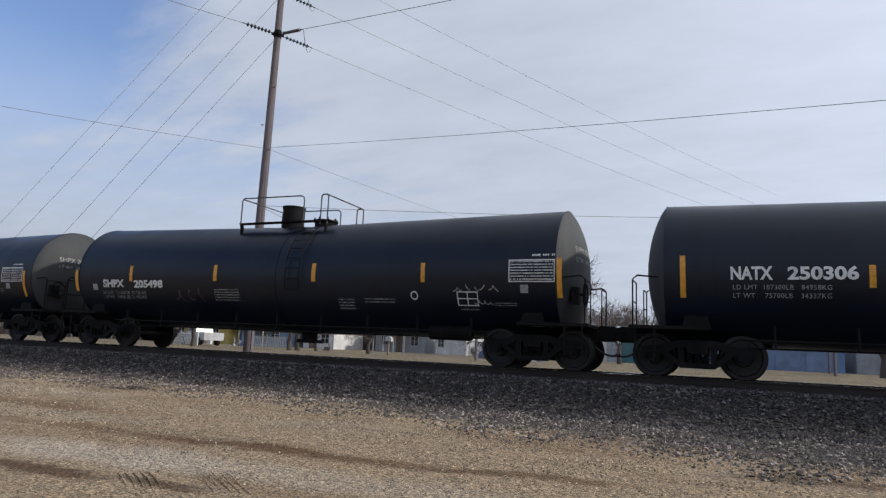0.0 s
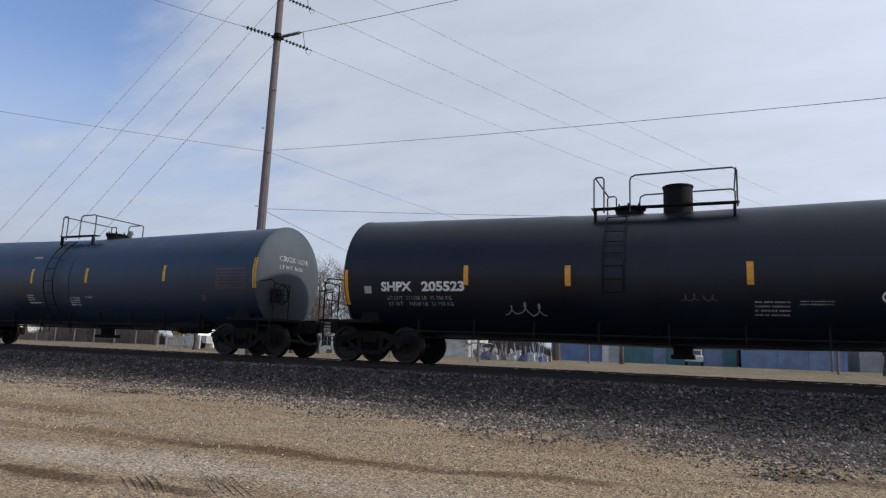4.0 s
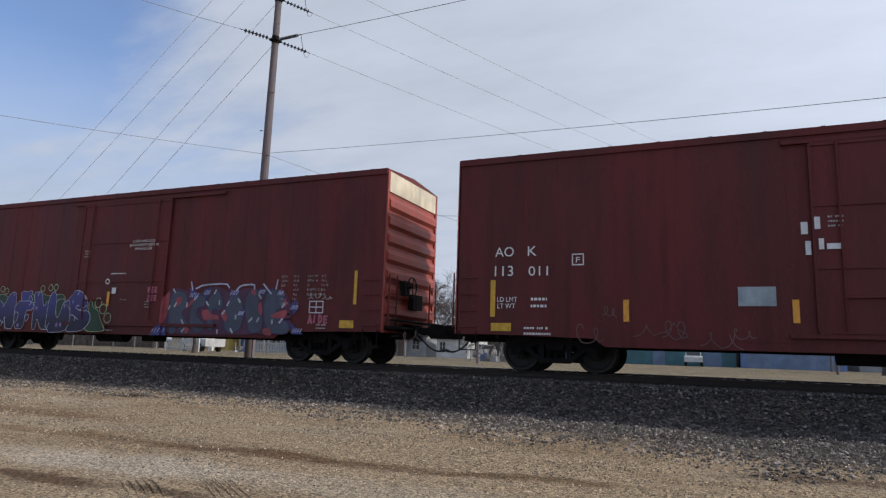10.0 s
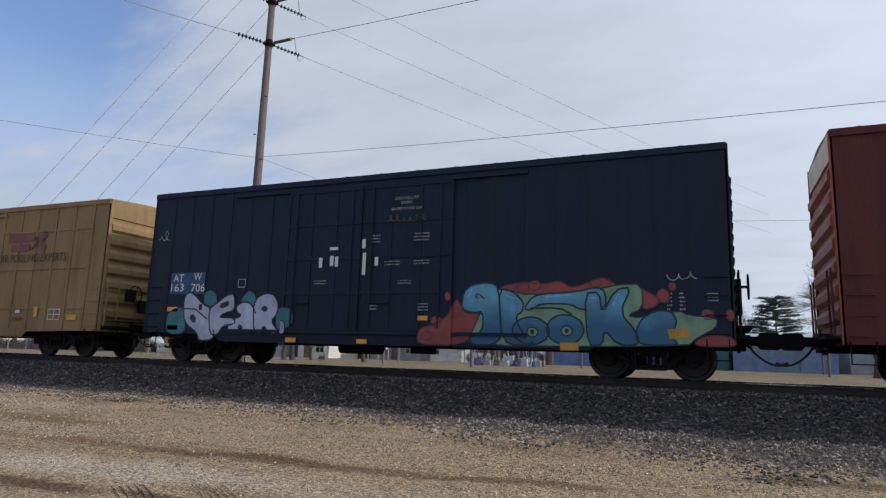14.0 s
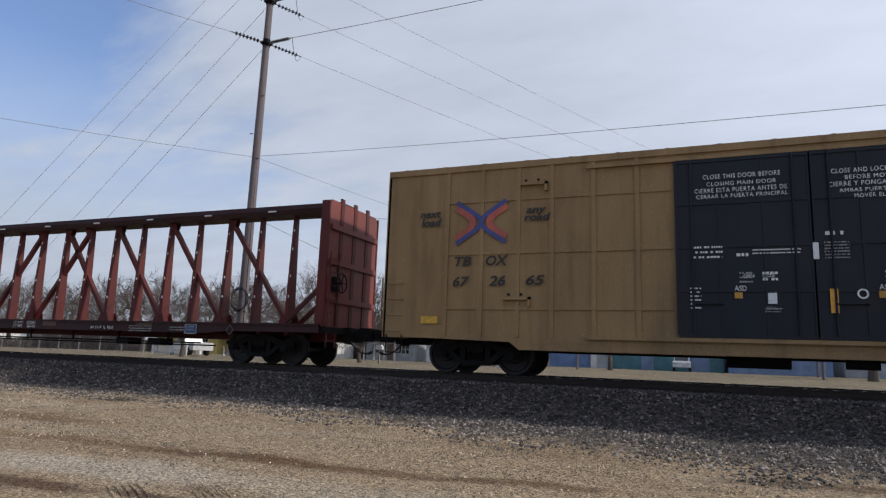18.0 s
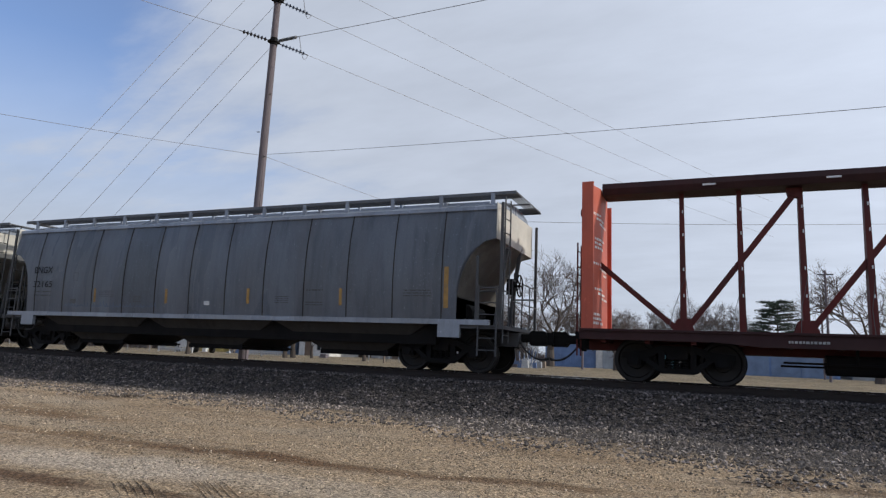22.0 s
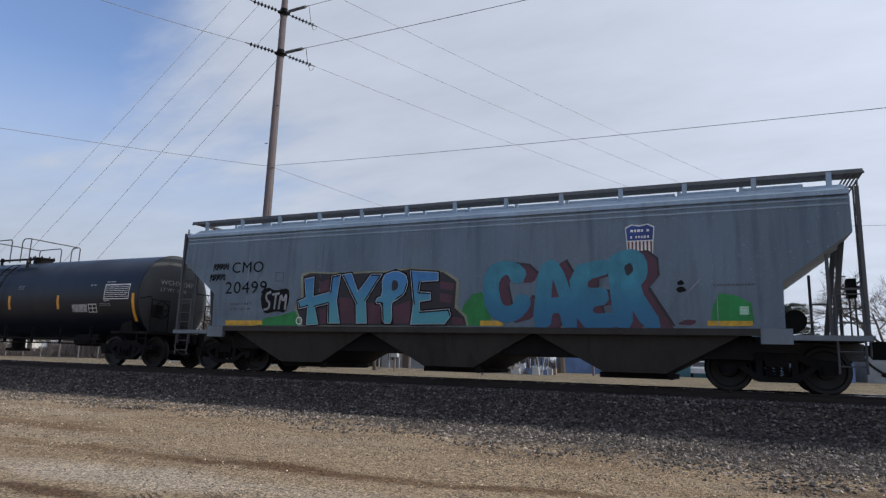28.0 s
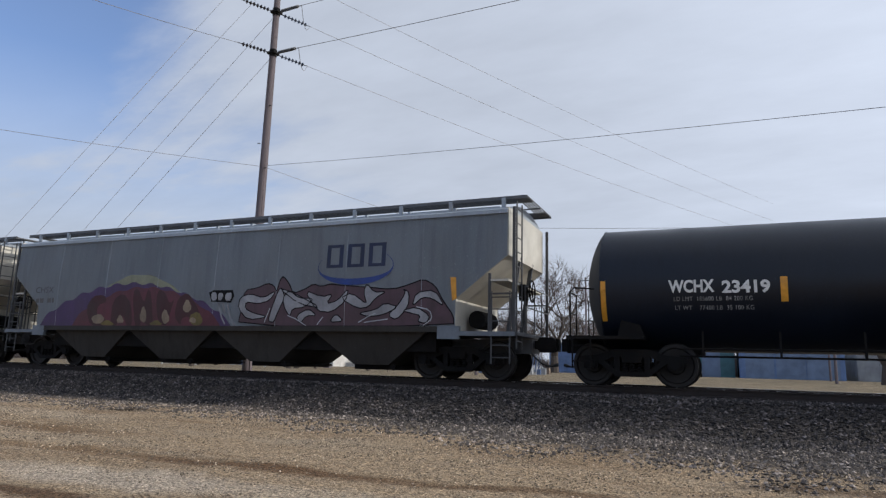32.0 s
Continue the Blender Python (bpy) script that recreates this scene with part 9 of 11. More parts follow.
def marks_c7(car, put, xc, half=0):
    writing(car, put, 'TB', -7.57, 2.49, 0.21, 'dark_brown', 0.43, bold=0.008, lean=0.22)
    writing(car, put, 'OX', -6.77, 2.49, 0.22, 'dark_brown', 0.55, bold=0.008, lean=0.22)
    writing(car, put, '67', -7.60, 2.01, 0.22, 'dark_brown', 0.43, bold=0.008, lean=0.22)
    writing(car, put, '26', -6.69, 2.02, 0.22, 'dark_brown', 0.41, bold=0.008, lean=0.22)
    writing(car, put, '65', -5.79, 2.03, 0.21, 'dark_brown', 0.44, bold=0.008, lean=0.22)
    writing(car, put, 'next', -8.53, 3.69, 0.17, 'dark_brown', 0.56, bold=0.008, lean=0.22)
    writing(car, put, 'load', -8.49, 3.47, 0.18, 'dark_brown', 0.54, bold=0.008, lean=0.22)
    cross_mark(car, put, -6.92, 3.52, 0.62)
    writing(car, put, 'any', -5.80, 3.68, 0.16, 'dark_brown', 0.48, bold=0.008, lean=0.22)
    writing(car, put, 'road', -5.85, 3.50, 0.16, 'dark_brown', 0.63, bold=0.008, lean=0.22)
    slogan_shapes(car, put, 4.70, 3.40, 6.60, 3.99)
    writing(car, put, 'RAILCAR POOLING EXPERTS', 3.58, 3.02, 0.26, 'dark_brown', 4.14)
    outline_box(car, put, 7.46, 1.30, 0.58, 0.35, 0.025, 'sticker', cross=True)
    strip(car, put, 8.29, 1.21, 0.42, 0.17, 'label_yellow', 'notice_plate')
    strip(car, put, -8.19, 1.22, 0.44, 0.17, 'label_yellow', 'notice_plate')
    strip(car, put, 5.68, 1.39, 0.23, 0.10, 'sticker', 'sticker')
    writing(car, put, 'XRH61B', 5.44, 1.09, 0.12, 'dark_brown', 0.51)
    writing(car, put, 'CLOSE THIS DOOR BEFORE', -1.95, 4.17, 0.09, 'white', 1.46, gap=1.15)
    writing(car, put, 'CLOSING MAIN DOOR', -1.88, 4.02, 0.08, 'white', 1.31, gap=1.15)
    writing(car, put, 'CIERRE ESTA PUERTA ANTES DE', -2.12, 3.88, 0.09, 'white', 1.74, gap=1.15)
    writing(car, put, 'CERRAR LA PUERTA PRINCIPAL', -2.09, 3.76, 0.08, 'white', 1.72, gap=1.15)
    writing(car, put, 'CLOSE AND LOCK BOTH DOORS', 0.40, 4.12, 0.09, 'white', 1.73, gap=1.15)
    writing(car, put, 'BEFORE MOVING CAR', 0.63, 3.99, 0.08, 'white', 1.25, gap=1.15)
    writing(car, put, 'CIERRE Y PONGA EL SEGURO EN', 0.34, 3.86, 0.09, 'white', 1.84, gap=1.15)
    writing(car, put, 'AMBAS PUERTAS ANTES DE', 0.52, 3.74, 0.07, 'white', 1.54, gap=1.15)
    writing(car, put, 'MOVER EL CARRO', 0.77, 3.62, 0.08, 'white', 0.92, gap=1.15)
    bars(car, put, -2.22, 2.77, 0.60, 0.058, 'white', 3, seed=77)
    bars(car, put, -1.36, 2.61, 0.22, 0.091, 'white', 1, seed=78)
    bars(car, put, -1.06, 2.68, 0.86, 0.038, 'white', 2, seed=79)
    bars(car, put, -2.26, 1.93, 0.21, 0.045, 'white', 6, seed=80)
    bars(car, put, -1.32, 2.23, 0.24, 0.050, 'dim_white', 3, seed=81)
    bars(car, put, -0.90, 2.23, 0.27, 0.070, 'white', 2, seed=82)
    strip(car, put, -0.74, 1.71, 0.16, 0.21, 'sticker', 'sticker')
    strip(car, put, -1.35, 1.77, 0.15, 0.12, 'paint_amber', 'sticker')
    bars(car, put, -0.88, 1.52, 0.30, 0.032, 'dim_white', 2, seed=83)
    bars(car, put, 0.23, 2.99, 0.31, 0.103, 'white', 1, seed=84)
    bars(car, put, 0.21, 2.79, 0.42, 0.034, 'dim_white', 6, seed=85)
    strip(car, put, 0.06, 2.62, 0.10, 0.32, 'sticker', 'seal_card')
    bars(car, put, 1.44, 2.75, 0.57, 0.050, 'white', 3, seed=86)
    bars(car, put, 1.17, 2.22, 0.19, 0.053, 'dim_white', 3, seed=87)
    bars(car, put, 1.61, 2.21, 0.24, 0.076, 'white', 2, seed=88)
    strip(car, put, 1.76, 1.70, 0.17, 0.22, 'sticker', 'sticker')
    strip(car, put, 1.13, 1.78, 0.16, 0.13, 'paint_amber', 'sticker')
    bars(car, put, 2.05, 1.92, 0.31, 0.045, 'white', 6, seed=89)
    bars(car, put, 1.60, 1.52, 0.32, 0.040, 'dim_white', 2, seed=90)
    strip(car, put, 0.32, 1.66, 0.14, 0.46, 'reflector', 'reflector')
    ring_mark(car, put, 0.79, 1.79, 0.08, "white")
    strip(car, put, 3.18, 1.37, 0.21, 0.37, 'reflector', 'reflector')
    strip(car, put, 6.57, 1.38, 0.17, 0.32, 'reflector', 'reflector')
    for x, z in ((-5.62, 4.36), (-6.0, 1.72)):
        bm = bmesh.new()
        box(bm, x - 0.32, -0.10, z - 0.03, x + 0.32, 0.0, z + 0.03)
        box(bm, x + 0.26, -0.10, z - 0.18, x + 0.32, 0.0, z + 0.03)
        for v in bm.verts:
            v.co.y -= 1.53
        part("safety_bracket", bm, "yellow", car)
        strip(car, put, x - 0.2, z + 0.09, 0.06, 0.06, "black", "bolt_hole")
        strip(car, put, x + 0.1, z + 0.09, 0.06, 0.06, "black", "bolt_hole")
    writing(car, put, 'ASD', -1.42, 1.86, 0.10, 'white', 0.22)
    writing(car, put, 'ASD', 1.06, 1.87, 0.10, 'white', 0.22)
    for x in (-1.15, 1.30):
        writing(car, put, 'OPEN', x - 0.1, 2.12, 0.07, 'white', 0.20)
        writing(car, put, 'CLOSE', x + 0.25, 2.12, 0.07, 'white', 0.22)
        writing(car, put, 'SEAL', x + 0.30, 1.49, 0.06, 'dim_white', 0.18)


def marks_c9(car, put, xc, half=0):
    writing(car, put, 'BNGX', -7.47, 2.45, 0.21, 'black', 0.87)
    writing(car, put, '32165', -7.45, 2.00, 0.19, 'black', 0.91)
    outline_box(car, put, -5.48, 2.33, 0.23, 0.25, 0.015, 'dim_black', cross=False)
    bars(car, put, -7.40, 1.88, 0.84, 0.069, 'dim_black', 2, seed=91)
    strip(car, put, -4.53, 1.75, 0.09, 0.42, 'reflector_dim', 'reflector')
    strip(car, put, -1.54, 1.73, 0.10, 0.42, 'reflector_dim', 'reflector')
    strip(car, put, 1.49, 1.74, 0.10, 0.41, 'reflector_dim', 'reflector')
    strip(car, put, 4.49, 1.73, 0.09, 0.43, 'reflector_dim', 'reflector')
    strip(car, put, 7.46, 1.97, 0.12, 0.98, 'reflector_dim', 'reflector')
    strip(car, put, 0.02, 1.54, 0.21, 0.11, 'sticker', 'sticker')
    bars(car, put, -4.34, 1.88, 0.63, 0.029, 'dim_black', 4, seed=92)
    bars(car, put, -2.86, 1.73, 0.31, 0.030, 'dim_black', 4, seed=93)
    bars(car, put, 2.41, 1.74, 0.45, 0.030, 'dim_black', 4, seed=94)
    bars(car, put, 3.43, 1.92, 0.51, 0.049, 'dim_black', 1, seed=95)
    bars(car, put, 3.41, 1.60, 0.54, 0.036, 'dim_black', 2, seed=96)
    bars(car, put, 6.32, 1.91, 0.74, 0.038, 'dim_black', 3, seed=97)
    strip(car, put, -5.51, 1.56, 0.27, 0.14, 'dim_black', 'sticker')
    tag(car, put, -5.90, 1.39, 4.0, 0.16, "paint_pale_blue", 71)


def marks_c10(car, put, xc, half=0):
    paint_c10(car, put)
    writing(car, put, 'BNGX', -7.50, 2.42, 0.23, 'black', 0.90)
    writing(car, put, '31099', -7.46, 1.99, 0.22, 'black', 0.87)
    outline_box(car, put, -5.47, 2.33, 0.26, 0.25, 0.020, 'dim_black', cross=False)
    bars(car, put, -7.44, 1.89, 0.82, 0.082, 'dim_black', 2, seed=98)
    strip(car, put, -1.46, 1.74, 0.15, 0.27, 'reflector_dim', 'reflector')
    strip(car, put, -4.57, 1.72, 0.10, 0.30, 'reflector_dim', 'reflector')
    strip(car, put, -0.07, 1.56, 0.22, 0.10, 'dim_white', 'sticker')
    strip(car, put, 5.77, 1.69, 0.32, 0.16, 'black', 'sticker')


def marks_c11(car, put, xc, half=0):
    paint_c11(car, put)
    writing(car, put, 'CMO', -6.70, 2.69, 0.30, 'black', 1.12, gap=1.1)
    writing(car, put, '20499', -6.89, 2.11, 0.33, 'black', 1.48, gap=1.1)
    outline_box(car, put, -5.00, 2.54, 0.27, 0.25, 0.015, 'dim_black', cross=False)
    bars(car, put, -6.68, 1.85, 0.73, 0.080, 'dim_black', 2, seed=99)
    strip(car, put, -6.17, 1.30, 1.31, 0.14, 'label_yellow', 'reflector')
    strip(car, put, -1.07, 1.31, 0.56, 0.12, 'label_yellow', 'reflector')
    strip(car, put, 1.21, 1.31, 0.56, 0.12, 'label_yellow', 'reflector')
    strip(car, put, 3.86, 1.32, 0.43, 0.11, 'label_yellow', 'reflector')
    strip(car, put, 6.32, 1.32, 0.84, 0.10, 'label_yellow', 'reflector')
    blob(car, put, [(-5.62, 2.05), (-5.40, 2.28), (-5.10, 2.16), (-4.66, 2.24), (-4.62, 1.92), (-4.74, 1.56), (-5.00, 1.62), (-5.44, 1.54), (-5.56, 1.72)], "black", 0.0010, soft=1, name="letter_shadow")
    for pts in ([(-5.26, 2.13), (-5.42, 2.08), (-5.40, 1.92), (-5.28, 1.84), (-5.32, 1.68), (-5.47, 1.66)], [(-5.20, 2.06), (-4.97, 2.09)], [(-5.08, 2.06), (-5.12, 1.68)], [(-4.97, 1.68), (-4.91, 2.08), (-4.83, 1.86), (-4.72, 2.10), (-4.76, 1.66)]):
        stroke(car, put, pts, 0.062, "paint_silver", 0.0030, soft=1)
    for row, (x, z) in enumerate(((-7.40, 2.76), (-7.50, 2.46))):
        for k in range(4):
            q = x + 0.145 * k
            stroke(car, put, [(q, z + 0.03 * k), (q + 0.02, z + 0.24), (q + 0.06, z + 0.09 + 0.02 * row), (q + 0.11, z + 0.23), (q + 0.12, z + 0.01), (q + 0.03, z + 0.12)], 0.030, "black", 0.001 + 0.0004 * k, name="sprayed_line")
    ring_mark(car, put, -4.27, 1.36, 0.09, "white")
    shield(car, put, 4.61, 3.07, 0.62, 0.72)
    bars(car, put, 6.05, 2.10, 0.77, 0.057, 'dim_black', 1, seed=100)
    strip(car, put, 6.60, 1.57, 0.17, 0.16, 'paint_mint', 'sticker')


def marks_c13(car, put, xc, half=0):
    paint_c13(car, put)
    emblem(car, put, 3.57, 2.31, 5.76, 3.35)
    writing(car, put, 'CHSX', -7.67, 2.29, 0.19, 'dim_black', 0.87)
    bars(car, put, -7.63, 2.11, 1.00, 0.204, 'dim_black', 1, seed=101)


MARKS.update(c0=marks_c0, c1=marks_c1, c2=marks_c2, c3=marks_c3, c12=marks_c12, c4=marks_c4, c5=marks_c5, c6=marks_c6, c7=marks_c7, c9=marks_c9, c10=marks_c10, c11=marks_c11, c13=marks_c13)



def side_posts(n, wide=0.10, d=0.02, z0=0.84, skip=None):
    def make(half, eave):
        out = []
        for k in range(n + 1):
            x = -half + 0.06 + (2 * half - 0.12) * k / n
            if skip and skip[0] < x < skip[1]:
                continue
            out.append((x, z0, eave - 0.12, wide, d))
        return out
    return make


def plain_door(x0, x1, mat, panels, name="plug_door", track=None):
    """One sliding door with its rails, posts and locking bars."""
    def make(car, w, eave):
        top = eave - 0.32
        for s in (-1, 1):
            bm = bmesh.new()
            box(bm, x0, min(s * w, s * (w + 0.06)), 0.98, x1, max(s * w, s * (w + 0.06)), top)
            d = part(name, bm, mat, car, "closed sliding door")
            bm = bmesh.new()
            n, rows = panels
            for k in range(rows + 1):
                z = 0.98 + (top - 0.98) * k / rows
                box(bm, x0, min(s * (w + 0.06), s * (w + 0.085)), z - 0.05, x1, max(s * (w + 0.06), s * (w + 0.085)), z + 0.03)
            for k in range(n + 1):
                x = x0 + (x1 - x0) * k / n
                box(bm, x - 0.03, min(s * (w + 0.06), s * (w + 0.08)), 0.98, x + 0.03, max(s * (w + 0.06), s * (w + 0.08)), top)
            part("door_frame", bm, mat, d)
            for x in (x0 + (x1 - x0) * 0.12, x0 + (x1 - x0) * 0.88):
                bm = bmesh.new()
                tube(bm, (x, s * (w + 0.11), 1.0), (x, s * (w + 0.11), top), 0.022, 6)
                part("locking_bar", bm, mat, d)
            bm = bmesh.new()
            tube(bm, (x0 + (x1 - x0) * 0.12, s * (w + 0.12), 1.6), (x0 + (x1 - x0) * 0.34, s * (w + 0.12), 1.6), 0.02, 6)
            part("door_handle", bm, mat, d)
            for z in (0.88, top + 0.06):
                t0, t1 = track or (x0 - 0.5, x1 + (x1 - x0) * 0.55)
                if t1 <= t0:
                    continue
                bm = bmesh.new()
                box(bm, t0, min(s * w, s * (w + 0.085)), z - 0.04, t1, max(s * w, s * (w + 0.085)), z + 0.04)
                part("door_track", bm, mat if mat != "door" else "yellow", car)
    return make


def double_door(x0, xm, x1, mat):
    def make(car, w, eave):
        plain_door(x0, xm - 0.015, mat, (3, 4), track=(x0 - 1.9, x1 + 1.9))(car, w, eave)
        plain_door(xm + 0.015, x1, mat, (3, 4), track=(0, 0))(car, w, eave)
    return make


FIT_A = top_fittings(RAILS_A)
# the same platform the other way round
FIT_TURNED = top_fittings({"bonnet": -0.66, "manway": 0.45, "valves": (), "deck": (-1.96, 1.22), "ladder": (0.62, 70), "rails": [[(-x - 0.5, z) for x, z in pts] for pts in (NARROW, WIDE)], "cross": [(1.12, 0.73), (-1.90, 0.74)]})
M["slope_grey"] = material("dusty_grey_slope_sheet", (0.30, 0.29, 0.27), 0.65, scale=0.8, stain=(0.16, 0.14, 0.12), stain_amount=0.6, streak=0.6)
# paler than the car sides: sunlight on the ends is put into the colour
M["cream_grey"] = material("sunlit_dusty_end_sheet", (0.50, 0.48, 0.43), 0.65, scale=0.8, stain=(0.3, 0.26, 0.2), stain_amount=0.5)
BLACK_TANK = "black tank car with white stencils and yellow reflectors, on dusty trucks"
tank_car(BLACK_TANK, -2.6, 13.05, 1.55, 2.29, 0.13, "tank", 9.0, FIT_A, MARKS["c0"])
tank_car(BLACK_TANK, -20.6, -4.95, 1.55, 2.29, 0.13, "tank", 9.0, FIT_TURNED, MARKS["c1"], (("SHPX 205498", 2.72), ("LT WT  74500", 2.50)))
tank_car(BLACK_TANK, -39.0, -22.95, 1.55, 2.27, 0.13, "tank", 9.25, FIT_A, MARKS["c2"], (("SHPX 205523", 2.72), ("LT WT  74500", 2.50)))
RAILS_B = {"bonnet": None, "manway": 0.1, "valves": (1.0,), "pale": True, "deck": (-1.5, 0.25), "ladder": (-0.87, 100), "foot": True,
           "rails": [[(-1.45, -0.1), (-1.45, 0.66), (-1.41, 0.70), (-1.24, 0.70), (-1.2, 0.66), (-1.2, -0.1)], [(-0.55, -0.1), (-0.55, 0.60), (-0.52, 0.67), (-0.44, 0.70), (0.14, 0.70), (0.2, 0.64), (0.2, -0.1)]], "cross": [(-1.42, 0.69), (0.17, 0.68)]}
tank_car("dark blue tank car with yellow reflectors and a centre ladder", -57.3, -42.0, 1.52, 2.28, 0.10, "tank_blue", 8.9, top_fittings(RAILS_B), MARKS["c3"], (("CRGX 16218", 2.70), ("LT WT  76300", 2.48)))

RED_BOX = "oxide red high box car, chalk-marked, with bright ribbed ends"
def red_ribs(half, eave):
    return [(-half + 0.06 + (2 * half - 0.12) * k / 24, 0.84, eave - 0.12, 0.05, 0.004) for k in range(25) if not -2.05 < -half + 0.06 + (2 * half - 0.12) * k / 24 < 1.95]


for key, xa, xb in (("c4", -78.65, -59.6), ("c5", -99.5, -80.5)):
    box_car(RED_BOX if key == "c4" else "oxide red high box car with purple and green spray paint", xa, xb, 2.3, "red", "red_end", "cream", 4.95, (xb - xa) / 2 + 0.95, plain_door(-1.95, 1.85, "red", (1, 3)), MARKS[key], red_ribs, 7, door_span=(-2.0, 1.9, 0.022), trim=0.2)
box_car("dark blue box car with turquoise and white spray paint", -117.5, -101.4, 1.7, "navy", "navy", "cream", 4.89, 9.0, double_door(-3.0, -0.68, 1.85, "navy"), MARKS["c6"], side_posts(22, 0.05, 0.012, skip=(-3.1, 1.95)), 13, True, (-3.05, 1.9, 0.018))
box_car("faded yellow box car with black double plug doors", -138.4, -119.5, 2.3, "yellow", "yellow", "yellow", 4.91, 10.4, double_door(-2.5, 0.03, 2.55, "door"), MARKS["c7"], lambda half, eave: [(x, 0.86, eave - 0.12, 0.10, 0.035) for x in (-7.8, -6.9, -6.0, -5.2, -4.25, -3.3, 3.5, 4.35, 5.25, 6.1, 7.0, 7.87, 8.75)] + [((a + b) / 2, z - 0.04, z + 0.02, b - a, 0.028) for z in (1.51, 2.79, 4.04) for a, b in ((-7.9, -2.6), (2.7, 8.8))], 7, door_span=(-2.5, 2.56, 0.04))
centerbeam_car("empty dark red centre-beam flat car with orange-red bulkheads", -163.05, -140.5, 2.0, 12.3)
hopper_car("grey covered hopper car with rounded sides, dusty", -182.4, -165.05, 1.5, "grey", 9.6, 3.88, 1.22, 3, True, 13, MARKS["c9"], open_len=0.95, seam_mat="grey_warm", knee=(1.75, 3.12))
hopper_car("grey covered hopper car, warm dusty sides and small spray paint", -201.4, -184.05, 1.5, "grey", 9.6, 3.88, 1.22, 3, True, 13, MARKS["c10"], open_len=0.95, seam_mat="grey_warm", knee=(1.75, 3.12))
hopper_car("light grey covered hopper car with large blue spray-painted letters", -220.15, -203.05, 1.4, "grey_light", 9.4, 3.84, 1.22, 3, False, 7, MARKS["c11"], open_len=1.23, roof_rise=0.42, knee=(2.13, 3.05))
RAILS_C = dict(RAILS_A, bonnet=None, manway=0.95, valves=(-1.2, 0.45), deck=(-0.86, 1.64), ladder=(0.80, 80), cross=[(-0.78, 0.73), (1.55, 0.74)],
               rails=[[(-0.81, -0.1), (-0.81, 0.68), (-0.76, 0.74), (0.42, 0.76), (0.5, 0.70), (0.5, -0.1)], [(1.1, -0.1), (1.1, 0.62), (1.13, 0.70), (1.22, 0.75), (1.52, 0.75), (1.58, 0.70), (1.58, -0.1)]])
tank_car(BLACK_TANK, -237.9, -222.2, 1.40, 2.17, 0.0, "tank", 8.95, top_fittings(RAILS_C), MARKS["c12"], (("WCHX 23419", 2.55), ("LT WT  77400", 2.34)))
hopper_car("light grey covered hopper car with dark spray-painted letters", -257.6, -240.0, 1.4, "grey_beige", 9.6, 3.92, 1.24, 4, False, 8, MARKS["c13"], open_len=1.3, pale=True, knee=(1.88, 2.87))
hopper_car("pale grey covered hopper car", -276.0, -259.0, 1.4, "grey_beige", 9.4, 3.92, 1.24, 4, False, 8, lambda *a: None, open_len=1.3, pale=True, knee=(1.88, 2.87))


# ---- ground, ballast and track ----
def smooth(a, b, x):
    t = np.clip((x - a) / (b - a), 0, 1)
    return t * t * (3 - 2 * t)


def ground_z(x, y):
    """Height of the ground: the dirt lot, the bank of ballast, and the level lots beyond the track."""
    x, y = np.asarray(x, float), np.asarray(y, float) / DEEP
    lot = 0.10 + 0.14 * smooth(5, 13, y)
    bank = 0.80 * smooth(0, 1, (y - 13.3) / 2.2)
    z = lot + np.where(y > 13.3, bank - (lot - 0.10) * smooth(13.3, 15.5, y) * 0.5, 0)
    top = RAIL - 0.19
    z = np.where((y > 15.0) & (y < 19.2), np.minimum(z, top), z)
    z = np.where(y >= 19.2, RAIL - 0.19 - 0.08 * smooth(19.2, 21.5, y) , np.minimum(z, top))
    rough = 0.018 * np.sin(1.7 * x + 0.6 * y) * np.sin(0.9 * y - 0.4 * x) + 0.012 * np.sin(4.1 * x - 2.2 * y)
    return z + np.where(y < 13, rough, 0)


def sheet(name, xs, ys, mat, label, uneven=0.0, kind="structure"):
    gx, gy = np.meshgrid(xs, ys)
    gz = ground_z(gx, gy)
    if uneven:
        gz = gz + np.where(gy < 12.5, np.random.RandomState(3).normal(0, uneven, gz.shape), 0)
    n, m = gx.shape
    verts = np.stack([gx, gy, gz], -1).reshape(-1, 3)
    i = np.arange(n * m).reshape(n, m)
    faces = np.stack([i[:-1, :-1], i[:-1, 1:], i[1:, 1:], i[1:, :-1]], -1).reshape(-1, 4)
    me = bpy.data.meshes.new(name)
    me.from_pydata(verts.tolist(), [], faces.tolist())
    me.materials.append(M[mat])
    me.shade_smooth()
    return tagged(new(name, me), label, "ground", kind=kind)


